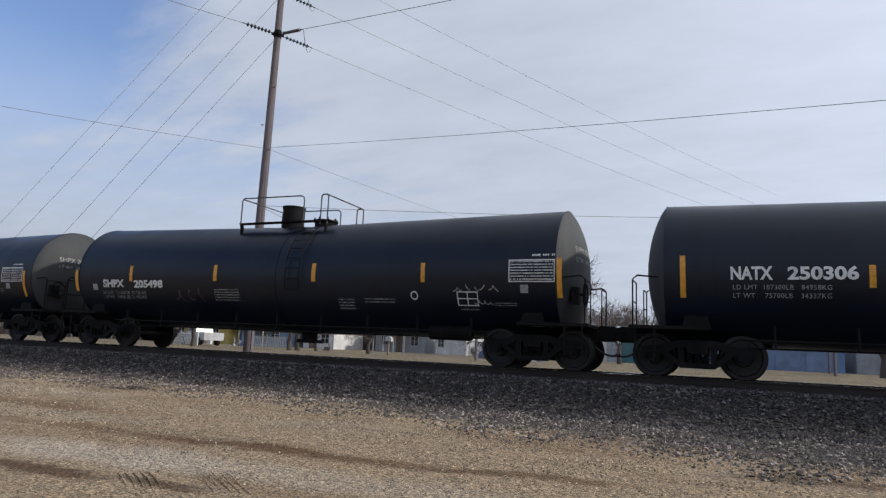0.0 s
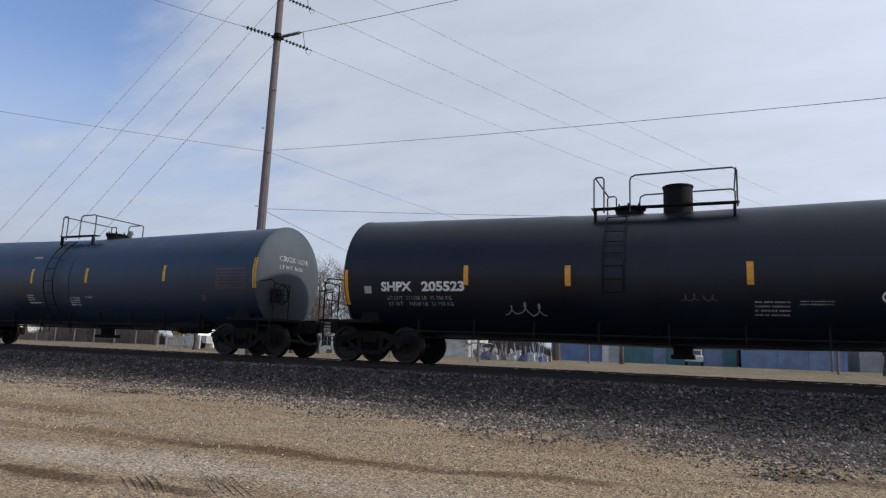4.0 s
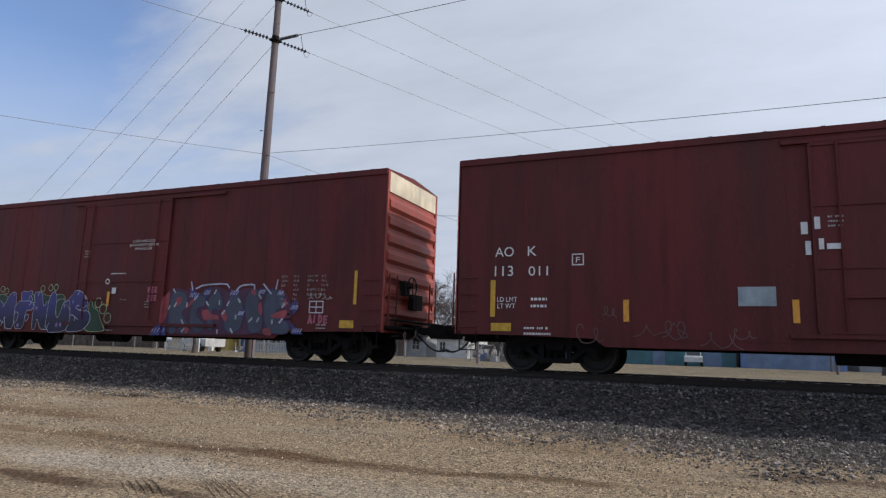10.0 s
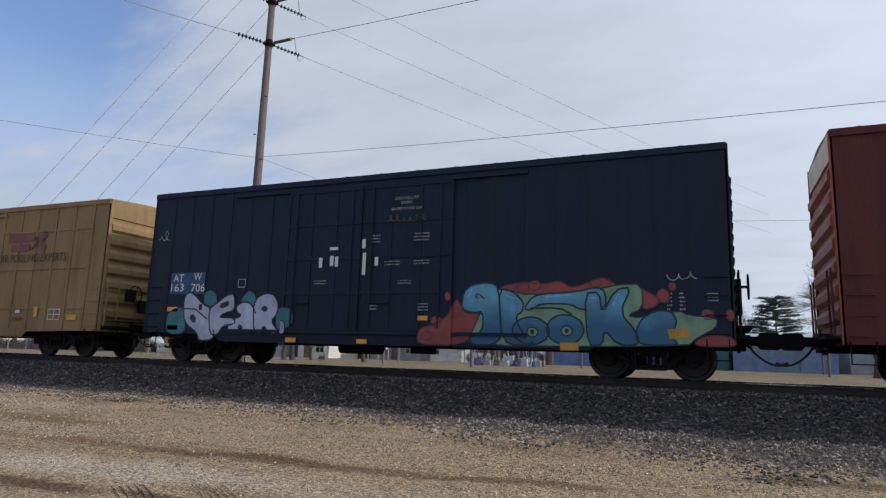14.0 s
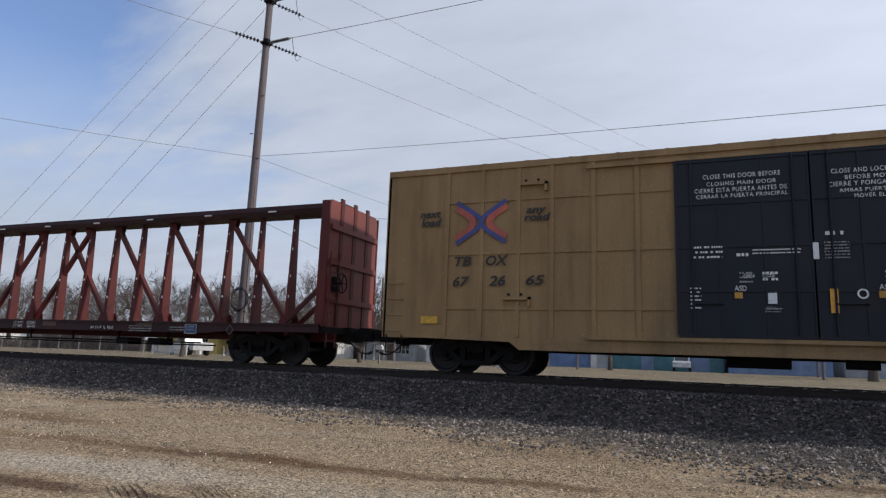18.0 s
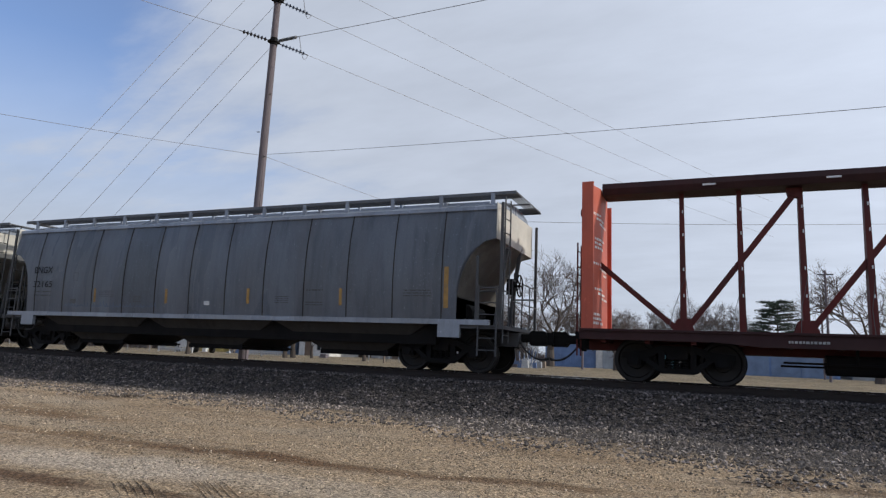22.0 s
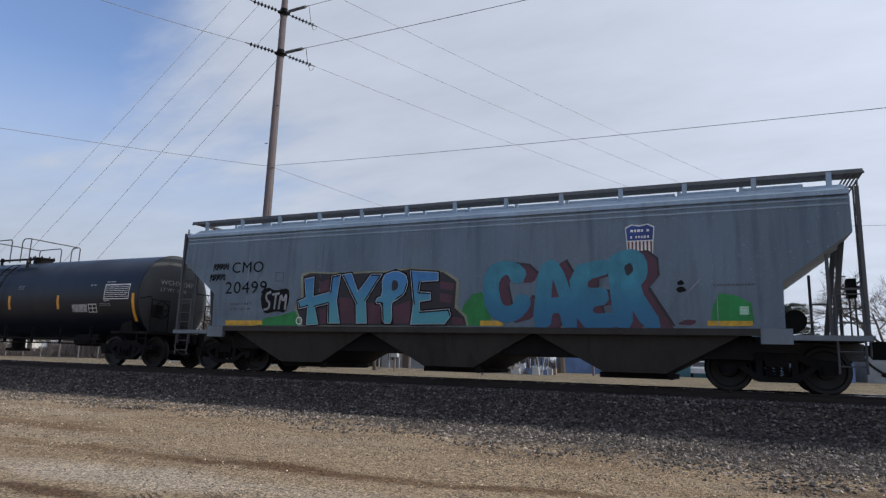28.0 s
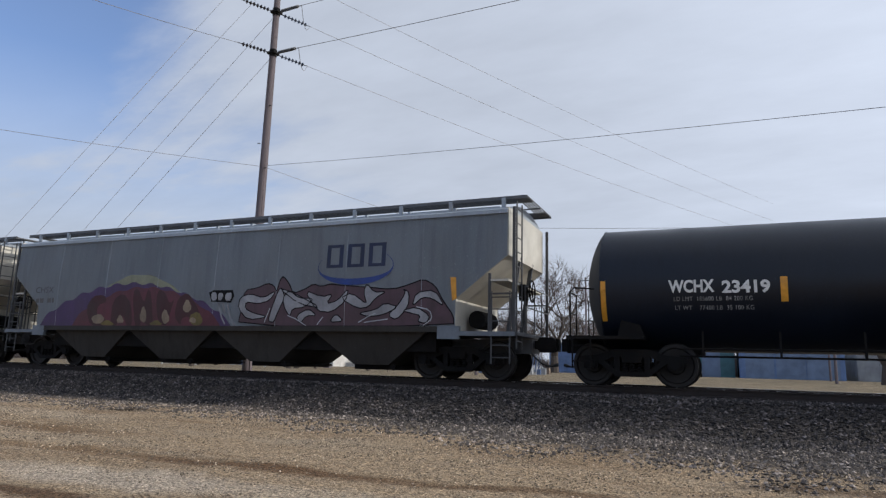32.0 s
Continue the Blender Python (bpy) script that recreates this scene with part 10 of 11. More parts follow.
def ground_material():
    """Sandy dirt with wet brown tracks, grey gravel by the bank, and dry grass beyond the track."""
    m = bpy.data.materials.new("sandy_lot_and_dry_grass")
    m.use_nodes = True
    n, l = m.node_tree.nodes, m.node_tree.links
    b = n["Principled BSDF"]
    geo = n.new("ShaderNodeTexCoord")
    at = n.new("ShaderNodeMapping")
    at.inputs["Scale"].default_value = (1 / ALONG, 1 / DEEP, 1)
    l.new(geo.outputs["Object"], at.inputs[0])
    sep = n.new("ShaderNodeSeparateXYZ")
    l.new(at.outputs[0], sep.inputs[0])

    def noise_tex(s, d, stretch=(1, 1, 1), dist=0.3):
        mp = n.new("ShaderNodeMapping")
        mp.inputs["Scale"].default_value = stretch
        mp.inputs["Rotation"].default_value = (0, 0, radians(-12))
        l.new(at.outputs[0], mp.inputs[0])
        t = n.new("ShaderNodeTexNoise")
        t.inputs["Scale"].default_value, t.inputs["Detail"].default_value, t.inputs["Distortion"].default_value = s, d, dist
        l.new(mp.outputs[0], t.inputs["Vector"])
        return t.outputs["Fac"]

    def ramp(v, lo, hi, c=0.0, d=1.0):
        r = n.new("ShaderNodeMapRange")
        for k, x in (("From Min", lo), ("From Max", hi), ("To Min", c), ("To Max", d)):
            r.inputs[k].default_value = x
        l.new(v, r.inputs["Value"])
        return r.outputs[0]

    def mix(f, a, c):
        x = n.new("ShaderNodeMix")
        x.data_type = "RGBA"
        for k, v in (("Factor", f), ("A", a), ("B", c)):
            if isinstance(v, tuple):
                x.inputs[k].default_value = (*v, 1)
            else:
                l.new(v, x.inputs[k])
        return x.outputs["Result"]

    def mth(op, a, c):
        x = n.new("ShaderNodeMath")
        x.operation = op
        for i, v in enumerate((a, c)):
            if isinstance(v, (int, float)):
                x.inputs[i].default_value = v
            else:
                l.new(v, x.inputs[i])
        return x.outputs[0]
    fine = noise_tex(38, 4)
    mid = noise_tex(7, 5)
    col = mix(ramp(fine, 0.3, 0.7), (0.235, 0.158, 0.090), (0.54, 0.405, 0.262))
    # brown ruts that run along the lot
    ruts = noise_tex(0.9, 5, (0.22, 1.25, 1), 0.6)
    col = mix(ramp(ruts, 0.52, 0.68, 0.0, 0.6), col, (0.20, 0.118, 0.058))
    pale = noise_tex(0.5, 4, (0.3, 1.0, 1), 0.4)
    col = mix(ramp(pale, 0.54, 0.66, 0.0, 0.7), col, (0.40, 0.335, 0.25))
    col = mix(ramp(mid, 0.35, 0.65, 0.0, 0.5), col, (0.26, 0.205, 0.145))
    # damp hollows and worn ruts, each with its own shape
    warp = n.new("ShaderNodeVectorMath")
    warp.operation = "MULTIPLY_ADD"
    nz = n.new("ShaderNodeTexNoise")
    nz.inputs["Scale"].default_value, nz.inputs["Detail"].default_value, nz.inputs["Roughness"].default_value = 2.4, 8.0, 0.68
    l.new(at.outputs[0], nz.inputs["Vector"])
    l.new(nz.outputs["Color"], warp.inputs[0])
    warp.inputs[1].default_value = (0.9, 0.55, 0)
    l.new(at.outputs[0], warp.inputs[2])
    damp = ((-13.3, 11.5, 0.62, 0.40, 0, (0.045, 0.030, 0.019), 1.0), (-8.65, 13.0, 0.42, 0.25, 0, (0.05, 0.045, 0.04), 0.9), (-5.6, 7.05, 2.3, 0.26, 5, (0.13, 0.070, 0.034), 0.85), (-2.6, 7.3, 1.2, 0.18, 8, (0.13, 0.072, 0.036), 0.7), (-6.5, 4.72, 0.95, 0.20, 2, (0.115, 0.065, 0.035), 0.9), (-4.95, 4.85, 0.5, 0.12, 0, (0.10, 0.06, 0.035), 0.8), (0.3, 8.9, 1.2, 0.25, 5, (0.10, 0.06, 0.036), 0.7))
    worn = ((-11.6, 8.4, 2.0, 0.40, 3, (0.175, 0.10, 0.05), 0.65), (-9.2, 6.95, 1.6, 0.22, 4, (0.18, 0.105, 0.052), 0.6), (-6.6, 5.7, 2.0, 0.55, 4, (0.52, 0.44, 0.35), 0.6), (-3.6, 6.0, 1.6, 0.5, 4, (0.44, 0.36, 0.27), 0.5), (-3.3, 9.6, 1.6, 0.6, -10, (0.25, 0.17, 0.10), 0.6), (-14.5, 10.0, 2.5, 0.6, 2, (0.46, 0.37, 0.27), 0.5))
    for cx, cy, a, c, turn, dark, strength in damp + worn:
        mp = n.new("ShaderNodeMapping")
        mp.vector_type = "TEXTURE"
        mp.inputs["Location"].default_value = (cx + SKEW / ALONG * cy + 0.45, cy + 0.27, 0)
        mp.inputs["Rotation"].default_value = (0, 0, radians(turn))
        mp.inputs["Scale"].default_value = (a, c, 4.0)
        l.new(warp.outputs[0], mp.inputs[0])
        ln = n.new("ShaderNodeVectorMath")
        ln.operation = "LENGTH"
        l.new(mp.outputs[0], ln.inputs[0])
        col = mix(ramp(ln.outputs["Value"], 1.25, 0.6, 0.0, strength), col, dark)
    # grey gravel that has run out from the bank
    edge = mth("ADD", mth("SUBTRACT", sep.outputs["Y"], ramp(sep.outputs["X"], 3.0, -12.0, -3.6, 0.4)), mth("MULTIPLY", noise_tex(0.8, 6), 1.6))
    grit = mix(ramp(noise_tex(55, 3), 0.35, 0.65), (0.022, 0.019, 0.018), (0.115, 0.098, 0.086))
    col = mix(mth("MAXIMUM", ramp(edge, 13.3, 14.6), ramp(mth("ADD", sep.outputs["Y"], noise_tex(1.4, 5)), 13.7, 14.2)), col, grit)
    # beyond the track
    far = ramp(mth("ADD", sep.outputs["Y"], mth("MULTIPLY", mid, 1.5)), 20.0, 21.5)
    grass = mix(ramp(noise_tex(0.6, 6), 0.4, 0.62), (0.25, 0.195, 0.125), (0.17, 0.135, 0.085))
    col = mix(far, col, grass)
    # grains and small stones show as speckle at every place
    speck = n.new("ShaderNodeTexVoronoi")
    speck.inputs["Scale"].default_value = 46
    l.new(at.outputs[0], speck.inputs["Vector"])
    sp = n.new("ShaderNodeSeparateColor")
    l.new(speck.outputs["Color"], sp.inputs[0])
    grain = mth("MULTIPLY", ramp(sp.outputs[0], 0, 1, 0.46, 1.54), ramp(noise_tex(120, 2), 0.3, 0.7, 0.68, 1.32))
    tone = n.new("ShaderNodeVectorMath")
    tone.operation = "SCALE"
    l.new(col, tone.inputs[0])
    l.new(grain, tone.inputs["Scale"])
    col = tone.outputs[0]
    l.new(col, b.inputs["Base Color"])
    b.inputs["Roughness"].default_value = 0.95
    b.inputs["Specular IOR Level"].default_value = 0.2
    bp = n.new("ShaderNodeBump")
    bp.inputs["Strength"].default_value, bp.inputs["Distance"].default_value = 1.0, 0.05
    l.new(mth("ADD", fine, mth("MULTIPLY", mid, 2.0)), bp.inputs["Height"])
    l.new(bp.outputs[0], b.inputs["Normal"])
    return m


M["ground"] = ground_material()
far_x = np.concatenate([[-1500, -700, -350, -180, -110], np.arange(-80, 30, 0.55), [45, 80, 160, 350, 700, 1500]])
far_y = np.concatenate([[-400, -150, -60, -25, -12, -6, -2], np.arange(0, 25, 0.22), [27, 32, 40, 55, 80, 120, 200, 400, 900, 2000]])
sheet("ground", far_x, far_y, "ground", "sandy dirt lot, gravel bank and dry winter grass", 0.006)

M["stone"] = material("crushed_ballast_stone", (0.042, 0.036, 0.035), 0.85, scale=9, vary=0.2, fine=40, bump=0.0, random_tint=0.95, stain=(0.15, 0.12, 0.10), stain_amount=0.4)
M["pebble"] = material("loose_lot_gravel", (0.27, 0.215, 0.155), 0.9, scale=9, vary=0.2, fine=40, bump=0.0, random_tint=0.7)


def stones(name, count, xr, yr, size, mat, label, seed, dense=None):
    """Broken stones of eight faces, strewn over the ground."""
    rs = np.random.RandomState(seed)
    x, y = rs.uniform(*xr, count), rs.uniform(*yr, count)
    if dense:
        keep = rs.rand(count) < dense(x, y)
        x, y = x[keep], y[keep]
    x, y = plan(x, y)
    n = len(x)
    r = size[0] + (size[1] - size[0]) * rs.rand(n) ** 2.2
    base = np.array([(1, 0, 0), (-1, 0, 0), (0, 1, 0), (0, -1, 0), (0, 0, 1), (0, 0, -1)], float)
    v = base[None] * (0.65 + 0.7 * rs.rand(n, 6, 1)) + rs.normal(0, 0.22, (n, 6, 3))
    a = rs.uniform(0, 6.28, n)
    c, s = np.cos(a), np.sin(a)
    v = np.stack([v[..., 0] * c[:, None] - v[..., 1] * s[:, None], v[..., 0] * s[:, None] + v[..., 1] * c[:, None], v[..., 2] * 0.75], -1) * r[:, None, None]
    v += np.stack([x, y, ground_z(x, y) + r * 0.25], -1)[:, None]
    tri = np.array([(0, 2, 4), (2, 1, 4), (1, 3, 4), (3, 0, 4), (2, 0, 5), (1, 2, 5), (3, 1, 5), (0, 3, 5)])
    f = (np.arange(n)[:, None, None] * 6 + tri[None]).reshape(-1, 3)
    me = bpy.data.meshes.new(name)
    me.from_pydata(v.reshape(-1, 3).tolist(), [], f.tolist())
    me.materials.append(M[mat])
    return tagged(new(name, me), label, "gravel", kind="stuff")


M["mixed"] = material("pale_and_dark_bank_gravel", (0.135, 0.113, 0.097), 0.88, scale=9, vary=0.2, fine=40, bump=0.0, random_tint=0.6)


def foot(x):
    """Where the bank's dark stone gives way to mixed gravel, along the track."""
    return 13.6 - 0.9 * smooth(-14, 2, x) + 0.12 * np.sin(2.1 * x)


stones("ballast", 165000, (-48, 9), (12.2, 16.2), (0.013, 0.043), "stone", "dark crushed stone ballast banked against the track", 5, lambda x, y: np.clip((y - foot(x)) / 0.7 + 0.5, 0, 1))
stones("bank_gravel", 120000, (-40, 8), (8.4, 14.6), (0.008, 0.036), "mixed", "mixed pale and dark gravel run out from the bank", 9, lambda x, y: np.clip((y - 10.9 + 2.6 * smooth(-12, 3, x)) / 1.9 + 0.2 * np.sin(2 * x + y), 0, 1) * np.clip((foot(x) + 0.9 - y) / 1.2, 0, 1) * (np.hypot((x + 7.85) / 0.42, (y - 11.9) / 0.17) > 1) * (np.hypot((x + 11.93) / 0.55, (y - 10.28) / 0.36) > 1))
stones("track_ballast", 9000, (-48, 9), (16.2, 20.0), (0.02, 0.05), "stone", "dark crushed stone between and behind the rails", 6)
stones("lot_gravel", 130000, (-26, 7), (4.2, 13.2), (0.004, 0.014), "pebble", "pale loose gravel strewn over the dirt lot", 7, lambda x, y: (0.40 + 0.3 * np.sin(x * 0.7 + y * 1.9) + 0.35 * smooth(6, 10, y)) * (0.15 + 0.85 * smooth(5.2, 7.5, y)) * (np.hypot((x + 11.93) / 0.55, (y - 10.28) / 0.36) > 1))
# the print of a tyre's tread, pressed into the damp dirt
bm = bmesh.new()
for cx, cy, n_r in ((-5.72, 4.98, 5), (-5.12, 5.36, 5)):
    for k in range(n_r):
        pts = []
        for u in (0.0, 0.2, 0.4, 0.6, 0.8, 1.0):
            x, y = cx + 0.05 * k + 0.50 * u + 0.22 * u * u, cy + 0.045 * k - 0.30 * u - 0.20 * u * u
            x, y = plan(x, y)
            pts.append((x, y, float(ground_z(x, y)) + 0.006))
        pipe(bm, pts, 0.0055, 4)
solo("tyre_track", bm, "ground", "curved tyre tread print pressed in the dirt", "tyre track", kind="stuff")

for name, y in (("near_rail", TRACK - 0.755), ("far_rail", TRACK + 0.755)):
    r = thing("rail", "rusty steel rail with a polished running head", "rail", (0, y, RAIL), "rails", "structure")
    bm = bmesh.new()
    extrude_x(bm, [(-0.07, -0.172), (0.07, -0.172), (0.07, -0.160), (0.012, -0.135), (0.010, -0.045), (0.034, -0.035), (0.034, -0.004), (-0.034, -0.004), (-0.034, -0.035), (-0.010, -0.045), (-0.012, -0.135), (-0.07, -0.160)], -140, 60)
    part("rail_web", bm, "rail", r)
    bm = bmesh.new()
    extrude_x(bm, [(-0.034, -0.004), (0.034, -0.004), (0.028, 0.0), (-0.028, 0.0)], -140, 60)
    part("rail_head", bm, "rail_top", r)
bm = bmesh.new()
box(bm, -0.115, -1.30, -0.17, 0.115, 1.30, 0.0)
bmesh.ops.bevel(bm, geom=bm.edges[:], offset=0.012, segments=1)
tie = tagged(new("railway_tie", mesh_of(bm, "railway_tie", "ties")), "dark creosoted timber tie in the ballast", "tie", "ties under the rails", "structure")
tie.matrix_basis = pose(-60, TRACK, RAIL - 0.172)
for k in range(1, 150):
    copy_thing(tie, pose(-60 + 0.5 * k + random.uniform(-0.03, 0.03), TRACK + random.uniform(-0.05, 0.05), RAIL - 0.172 - random.uniform(0, 0.012), 0, 0, random.uniform(-1, 1)))

# ---- the line of wires ----
POLE = Vector((-16.97, 20.20, 0.75))
pole = thing("utility_pole", "tall weathered wooden transmission pole with insulators", "utility pole", POLE)
bm = bmesh.new()
tube(bm, (0, 0, -0.2), (0.08, 0, 20.5), 0.195, 18, 0.115)
part("pole_shaft", bm, "pole", pole, smooth=True)
for k, z in enumerate((1.2, 2.1, 3.0, 4.4, 6.1, 8.3, 9.4, 11.0)):
    s = 1 if k % 2 else -1
    bm = bmesh.new()
    tube(bm, (s * 0.15, -0.1, z), (s * 0.27, -0.12, z), 0.018, 6)
    part("pole_step", bm, "steel", pole)
bm = bmesh.new()
for z in (3.0, 8.0, 13.0):
    tube(bm, (0.20 - z * 0.004, -0.08, z - 3), (0.20 - z * 0.004 - 0.012, -0.08, z + 2), 0.012, 5)
part("ground_wire", bm, "steel", pole)
bm = bmesh.new()
for k in range(3):
    pipe(bm, [(0.02 + 0.05 * k + (0.36 + 0.03 * k) * math.sin(a), -0.27 - 0.03 * k, 2.55 + (0.48 - 0.04 * k) * math.cos(a)) for a in (2 * math.pi * q / 20 for q in range(21))], 0.022, 5)
part("cable_coil", bm, "hose", pole, "coil of black cable hung on the pole")


def wire(name, p, q, sag, r=0.011, n=24, label="thin aged overhead wire between poles", mat="wire"):
    bm = bmesh.new()
    p, q = Vector(p), Vector(q)
    pts = [p.lerp(q, k / n) - Vector((0, 0, sag * 4 * (k / n) * (1 - k / n))) for k in range(n + 1)]
    pipe(bm, pts, r, 5)
    return solo(name, bm, mat, label, "cable", "overhead cables")


def along(az, el, dist):
    """The place at a bearing from +y to -x, a height angle and a ground distance from the eye."""
    return Vector((*plan(-math.sin(radians(az)) * dist, math.cos(radians(az)) * dist), EYE + math.tan(radians(el)) * dist))


def string(p, q, ln, mat, name):
    """An insulator string from the pole at p towards q; gives its far end."""
    d = (Vector(q) - Vector(p)).normalized()
    bm = bmesh.new()
    a = Vector(p) - POLE
    tube(bm, a, a + d * (ln + 0.5), 0.02, 6)
    if mat == "insulator":
        for k in range(7):
            c = a + d * (0.42 + ln * k / 7)
            tube(bm, c, c + d * 0.05, 0.088, 12, 0.035)
    else:
        for k in range(12):
            c = a + d * (0.35 + ln * k / 12)
            tube(bm, c, c + d * 0.035, 0.068, 10)
    part(name, bm, mat, pole, smooth=False)
    return Vector(p) + d * (ln + 0.5)


for z, tag in ((13.75, "low"), (15.65, "mid"), (17.55, "high")):
    top = POLE + Vector((0.06, 0, z - 0.35))
    dz = z - 13.75
    ends = {"left": along(49.8, 24.46, 27) + Vector((0, 0, dz)), "over": along(24.0, 27.75, 22.5) + Vector((0, 0, dz)), "away": along(7.34, 12.1, 60) + Vector((0, 0, dz * 0.95))}
    a = string(top, ends["left"], 1.15, "insulator", "insulator_string")
    wire("conductor", a, a + (ends["left"] - a) * 3.0, 0.12)
    b = string(top, ends["over"], 1.05, "insulator_grey", "polymer_insulator")
    wire("conductor", b, b + (ends["over"] - b) * 2.6, 0.12, 0.012)
    c = string(top, ends["away"], 1.15, "insulator", "insulator_string")
    wire("conductor", c, c + (ends["away"] - c) * 1.5, 0.35, 0.010, 40)
    bm = bmesh.new()
    a0 = top - POLE
    box(bm, a0.x - 0.19, -0.18, a0.z - 0.05, a0.x + 0.19, 0.18, a0.z + 0.05)
    tube(bm, a0 + Vector((0, 0, -0.16)), a0 + Vector((0, 0, 0.16)), 0.158, 14)
    part("dead_end_bracket", bm, "steel", pole, "dark steel band and bracket on the pole")
    bm = bmesh.new()
    pts = [b.lerp(c, k / 10) - POLE - Vector((0, 0, 0.55 * math.sin(math.pi * k / 10))) for k in range(11)]
    pipe(bm, pts, 0.012, 5)
    part("jumper", bm, "wire", pole)
# guys that run down to the far left
for z, az, el in ((13.3, 51.0, 8.9), (15.2, 53.0, 8.8), (17.1, 55.7, 8.5), (19.0, 57.4, 8.3)):
    p = POLE + Vector((0.05, 0, z))
    wire("guy_wire", p, p + (along(az, el, 38) - p) * 1.7, 0.02, 0.010, 8, "taut steel guy wire to the ground", "guy")
low = POLE + Vector((0.03, 0, 8.4))
wire("phone_cable", low, low + (along(57.9, 14.97, 27) - low) * 1.6, 0.08, 0.009)
p = low + Vector((0.15, -0.1, 0.0))
wire("phone_cable", p, p + (along(-6.65, 18.16, 17.5) - p) * 1.25, 0.12, 0.008)
p = low + Vector((0.15, 0.05, -0.05))
wire("phone_cable", p, p + (along(29.4, 11.65, 34) - p) * 2.6, 0.15, 0.009)
low2 = POLE + Vector((0.05, 0, 6.0))
wire("phone_cable", low2, low2 + (along(6.3, 10.8, 34) - low2) * 1.5, 0.2, 0.010)
wire("phone_cable", low2 + Vector((0.1, 0, -0.1)), along(22, 3.0, 60), 0.3, 0.012)


# ---- beyond the track: lots, houses, sheds, vehicles and trees ----
BACK = RAIL - 0.27


def spot(az, dist):
    return plan(-math.sin(radians(az)) * dist, math.cos(radians(az)) * dist)


for name, c, r in (("wall_yellow", (0.50, 0.38, 0.12), 0.7), ("wall_blue", (0.16, 0.22, 0.33), 0.7), ("wall_white", (0.62, 0.61, 0.59), 0.7), ("wall_grey", (0.32, 0.33, 0.34), 0.7), ("shed_blue", (0.14, 0.22, 0.40), 0.5), ("shed_teal", (0.06, 0.17, 0.20), 0.5), ("shed_roof", (0.32, 0.35, 0.38), 0.5),
                   ("roof_brown", (0.16, 0.11, 0.08), 0.9), ("roof_grey", (0.14, 0.14, 0.145), 0.9), ("car_red", (0.30, 0.015, 0.025), 0.3), ("car_white", (0.5, 0.5, 0.5), 0.3), ("car_grey", (0.30, 0.31, 0.32), 0.3), ("rubber", (0.015, 0.015, 0.015), 0.8), ("fence_white", (0.48, 0.48, 0.47), 0.6), ("fence_wire", (0.22, 0.22, 0.22), 0.5), ("junk", (0.22, 0.17, 0.13), 0.8), ("tarp", (0.10, 0.16, 0.30), 0.6),
                   ("bark", (0.075, 0.060, 0.050), 0.9), ("twigs", (0.105, 0.080, 0.070), 0.9), ("needles", (0.030, 0.045, 0.028), 0.8)):
    M[name] = material(name, c, r, scale=1.2, vary=0.18, stain=tuple(q * 0.6 for q in c), stain_amount=0.4, bump=0.1)
pane = bpy.data.materials.new("dark_window_glass")
pane.use_nodes = True
pane.node_tree.nodes["Principled BSDF"].inputs["Base Color"].default_value = (0.02, 0.025, 0.03, 1)
pane.node_tree.nodes["Principled BSDF"].inputs["Roughness"].default_value = 0.08
M["pane"] = pane


def house(label, az0, az1, dist, deep, h, wall, roof, windows, rise=1.6, door=None, porch=False):
    """A gabled house whose front spans two bearings; windows: (share along the front, sill, width, height)."""
    dist *= 1.32
    xa, xb = (plan(-math.tan(radians(a)) * dist, dist)[0] for a in (az0, az1))
    dist *= DEEP
    w = xb - xa
    rise *= 0.62
    ob = thing("house", label, "house", (xa, dist, BACK))
    bm = bmesh.new()
    extrude_x(bm, [(0, -0.3), (deep, -0.3), (deep, h), (deep / 2, h + rise), (0, h)], 0, w)
    part("wall", bm, wall, ob)
    bm = bmesh.new()
    extrude_x(bm, [(-0.45, h - 0.22), (deep / 2, h + rise + 0.02), (deep + 0.45, h - 0.22), (deep + 0.45, h - 0.04), (deep / 2, h + rise + 0.22), (-0.45, h - 0.04)], -0.35, w + 0.35)
    part("roof", bm, roof, ob)
    for u, z, ww, hh in windows:
        x = u * w
        bm = bmesh.new()
        box(bm, x - ww / 2, -0.02, z, x + ww / 2, 0.02, z + hh)
        win = part("window", bm, "pane", ob)
        bm = bmesh.new()
        for a in ((x - ww / 2 - 0.08, z - 0.08, x + ww / 2 + 0.08, z), (x - ww / 2 - 0.08, z + hh, x + ww / 2 + 0.08, z + hh + 0.08), (x - ww / 2 - 0.08, z, x - ww / 2, z + hh), (x + ww / 2, z, x + ww / 2 + 0.08, z + hh), (x - 0.03, z, x + 0.03, z + hh), (x - ww / 2, z + hh / 2 - 0.03, x + ww / 2, z + hh / 2 + 0.03)):
            box(bm, a[0], -0.06, a[1], a[2], -0.01, a[3])
        part("frame", bm, "fence_white", win)
    if door is not None:
        x = door * w
        bm = bmesh.new()
        box(bm, x - 0.46, -0.04, 0.0, x + 0.46, 0.0, 2.05)
        part("door", bm, "roof_brown", ob)
    if porch:
        bm = bmesh.new()
        box(bm, w * 0.1, -2.2, h - 0.35, w * 0.75, 0, h - 0.2)
        part("porch_roof", bm, roof, ob)
        for k in range(4):
            bm = bmesh.new()
            x = w * (0.12 + 0.2 * k)
            box(bm, x - 0.06, -2.1, -0.2, x + 0.06, -1.98, h - 0.35)
            part("porch_post", bm, "fence_white", ob)
    return ob


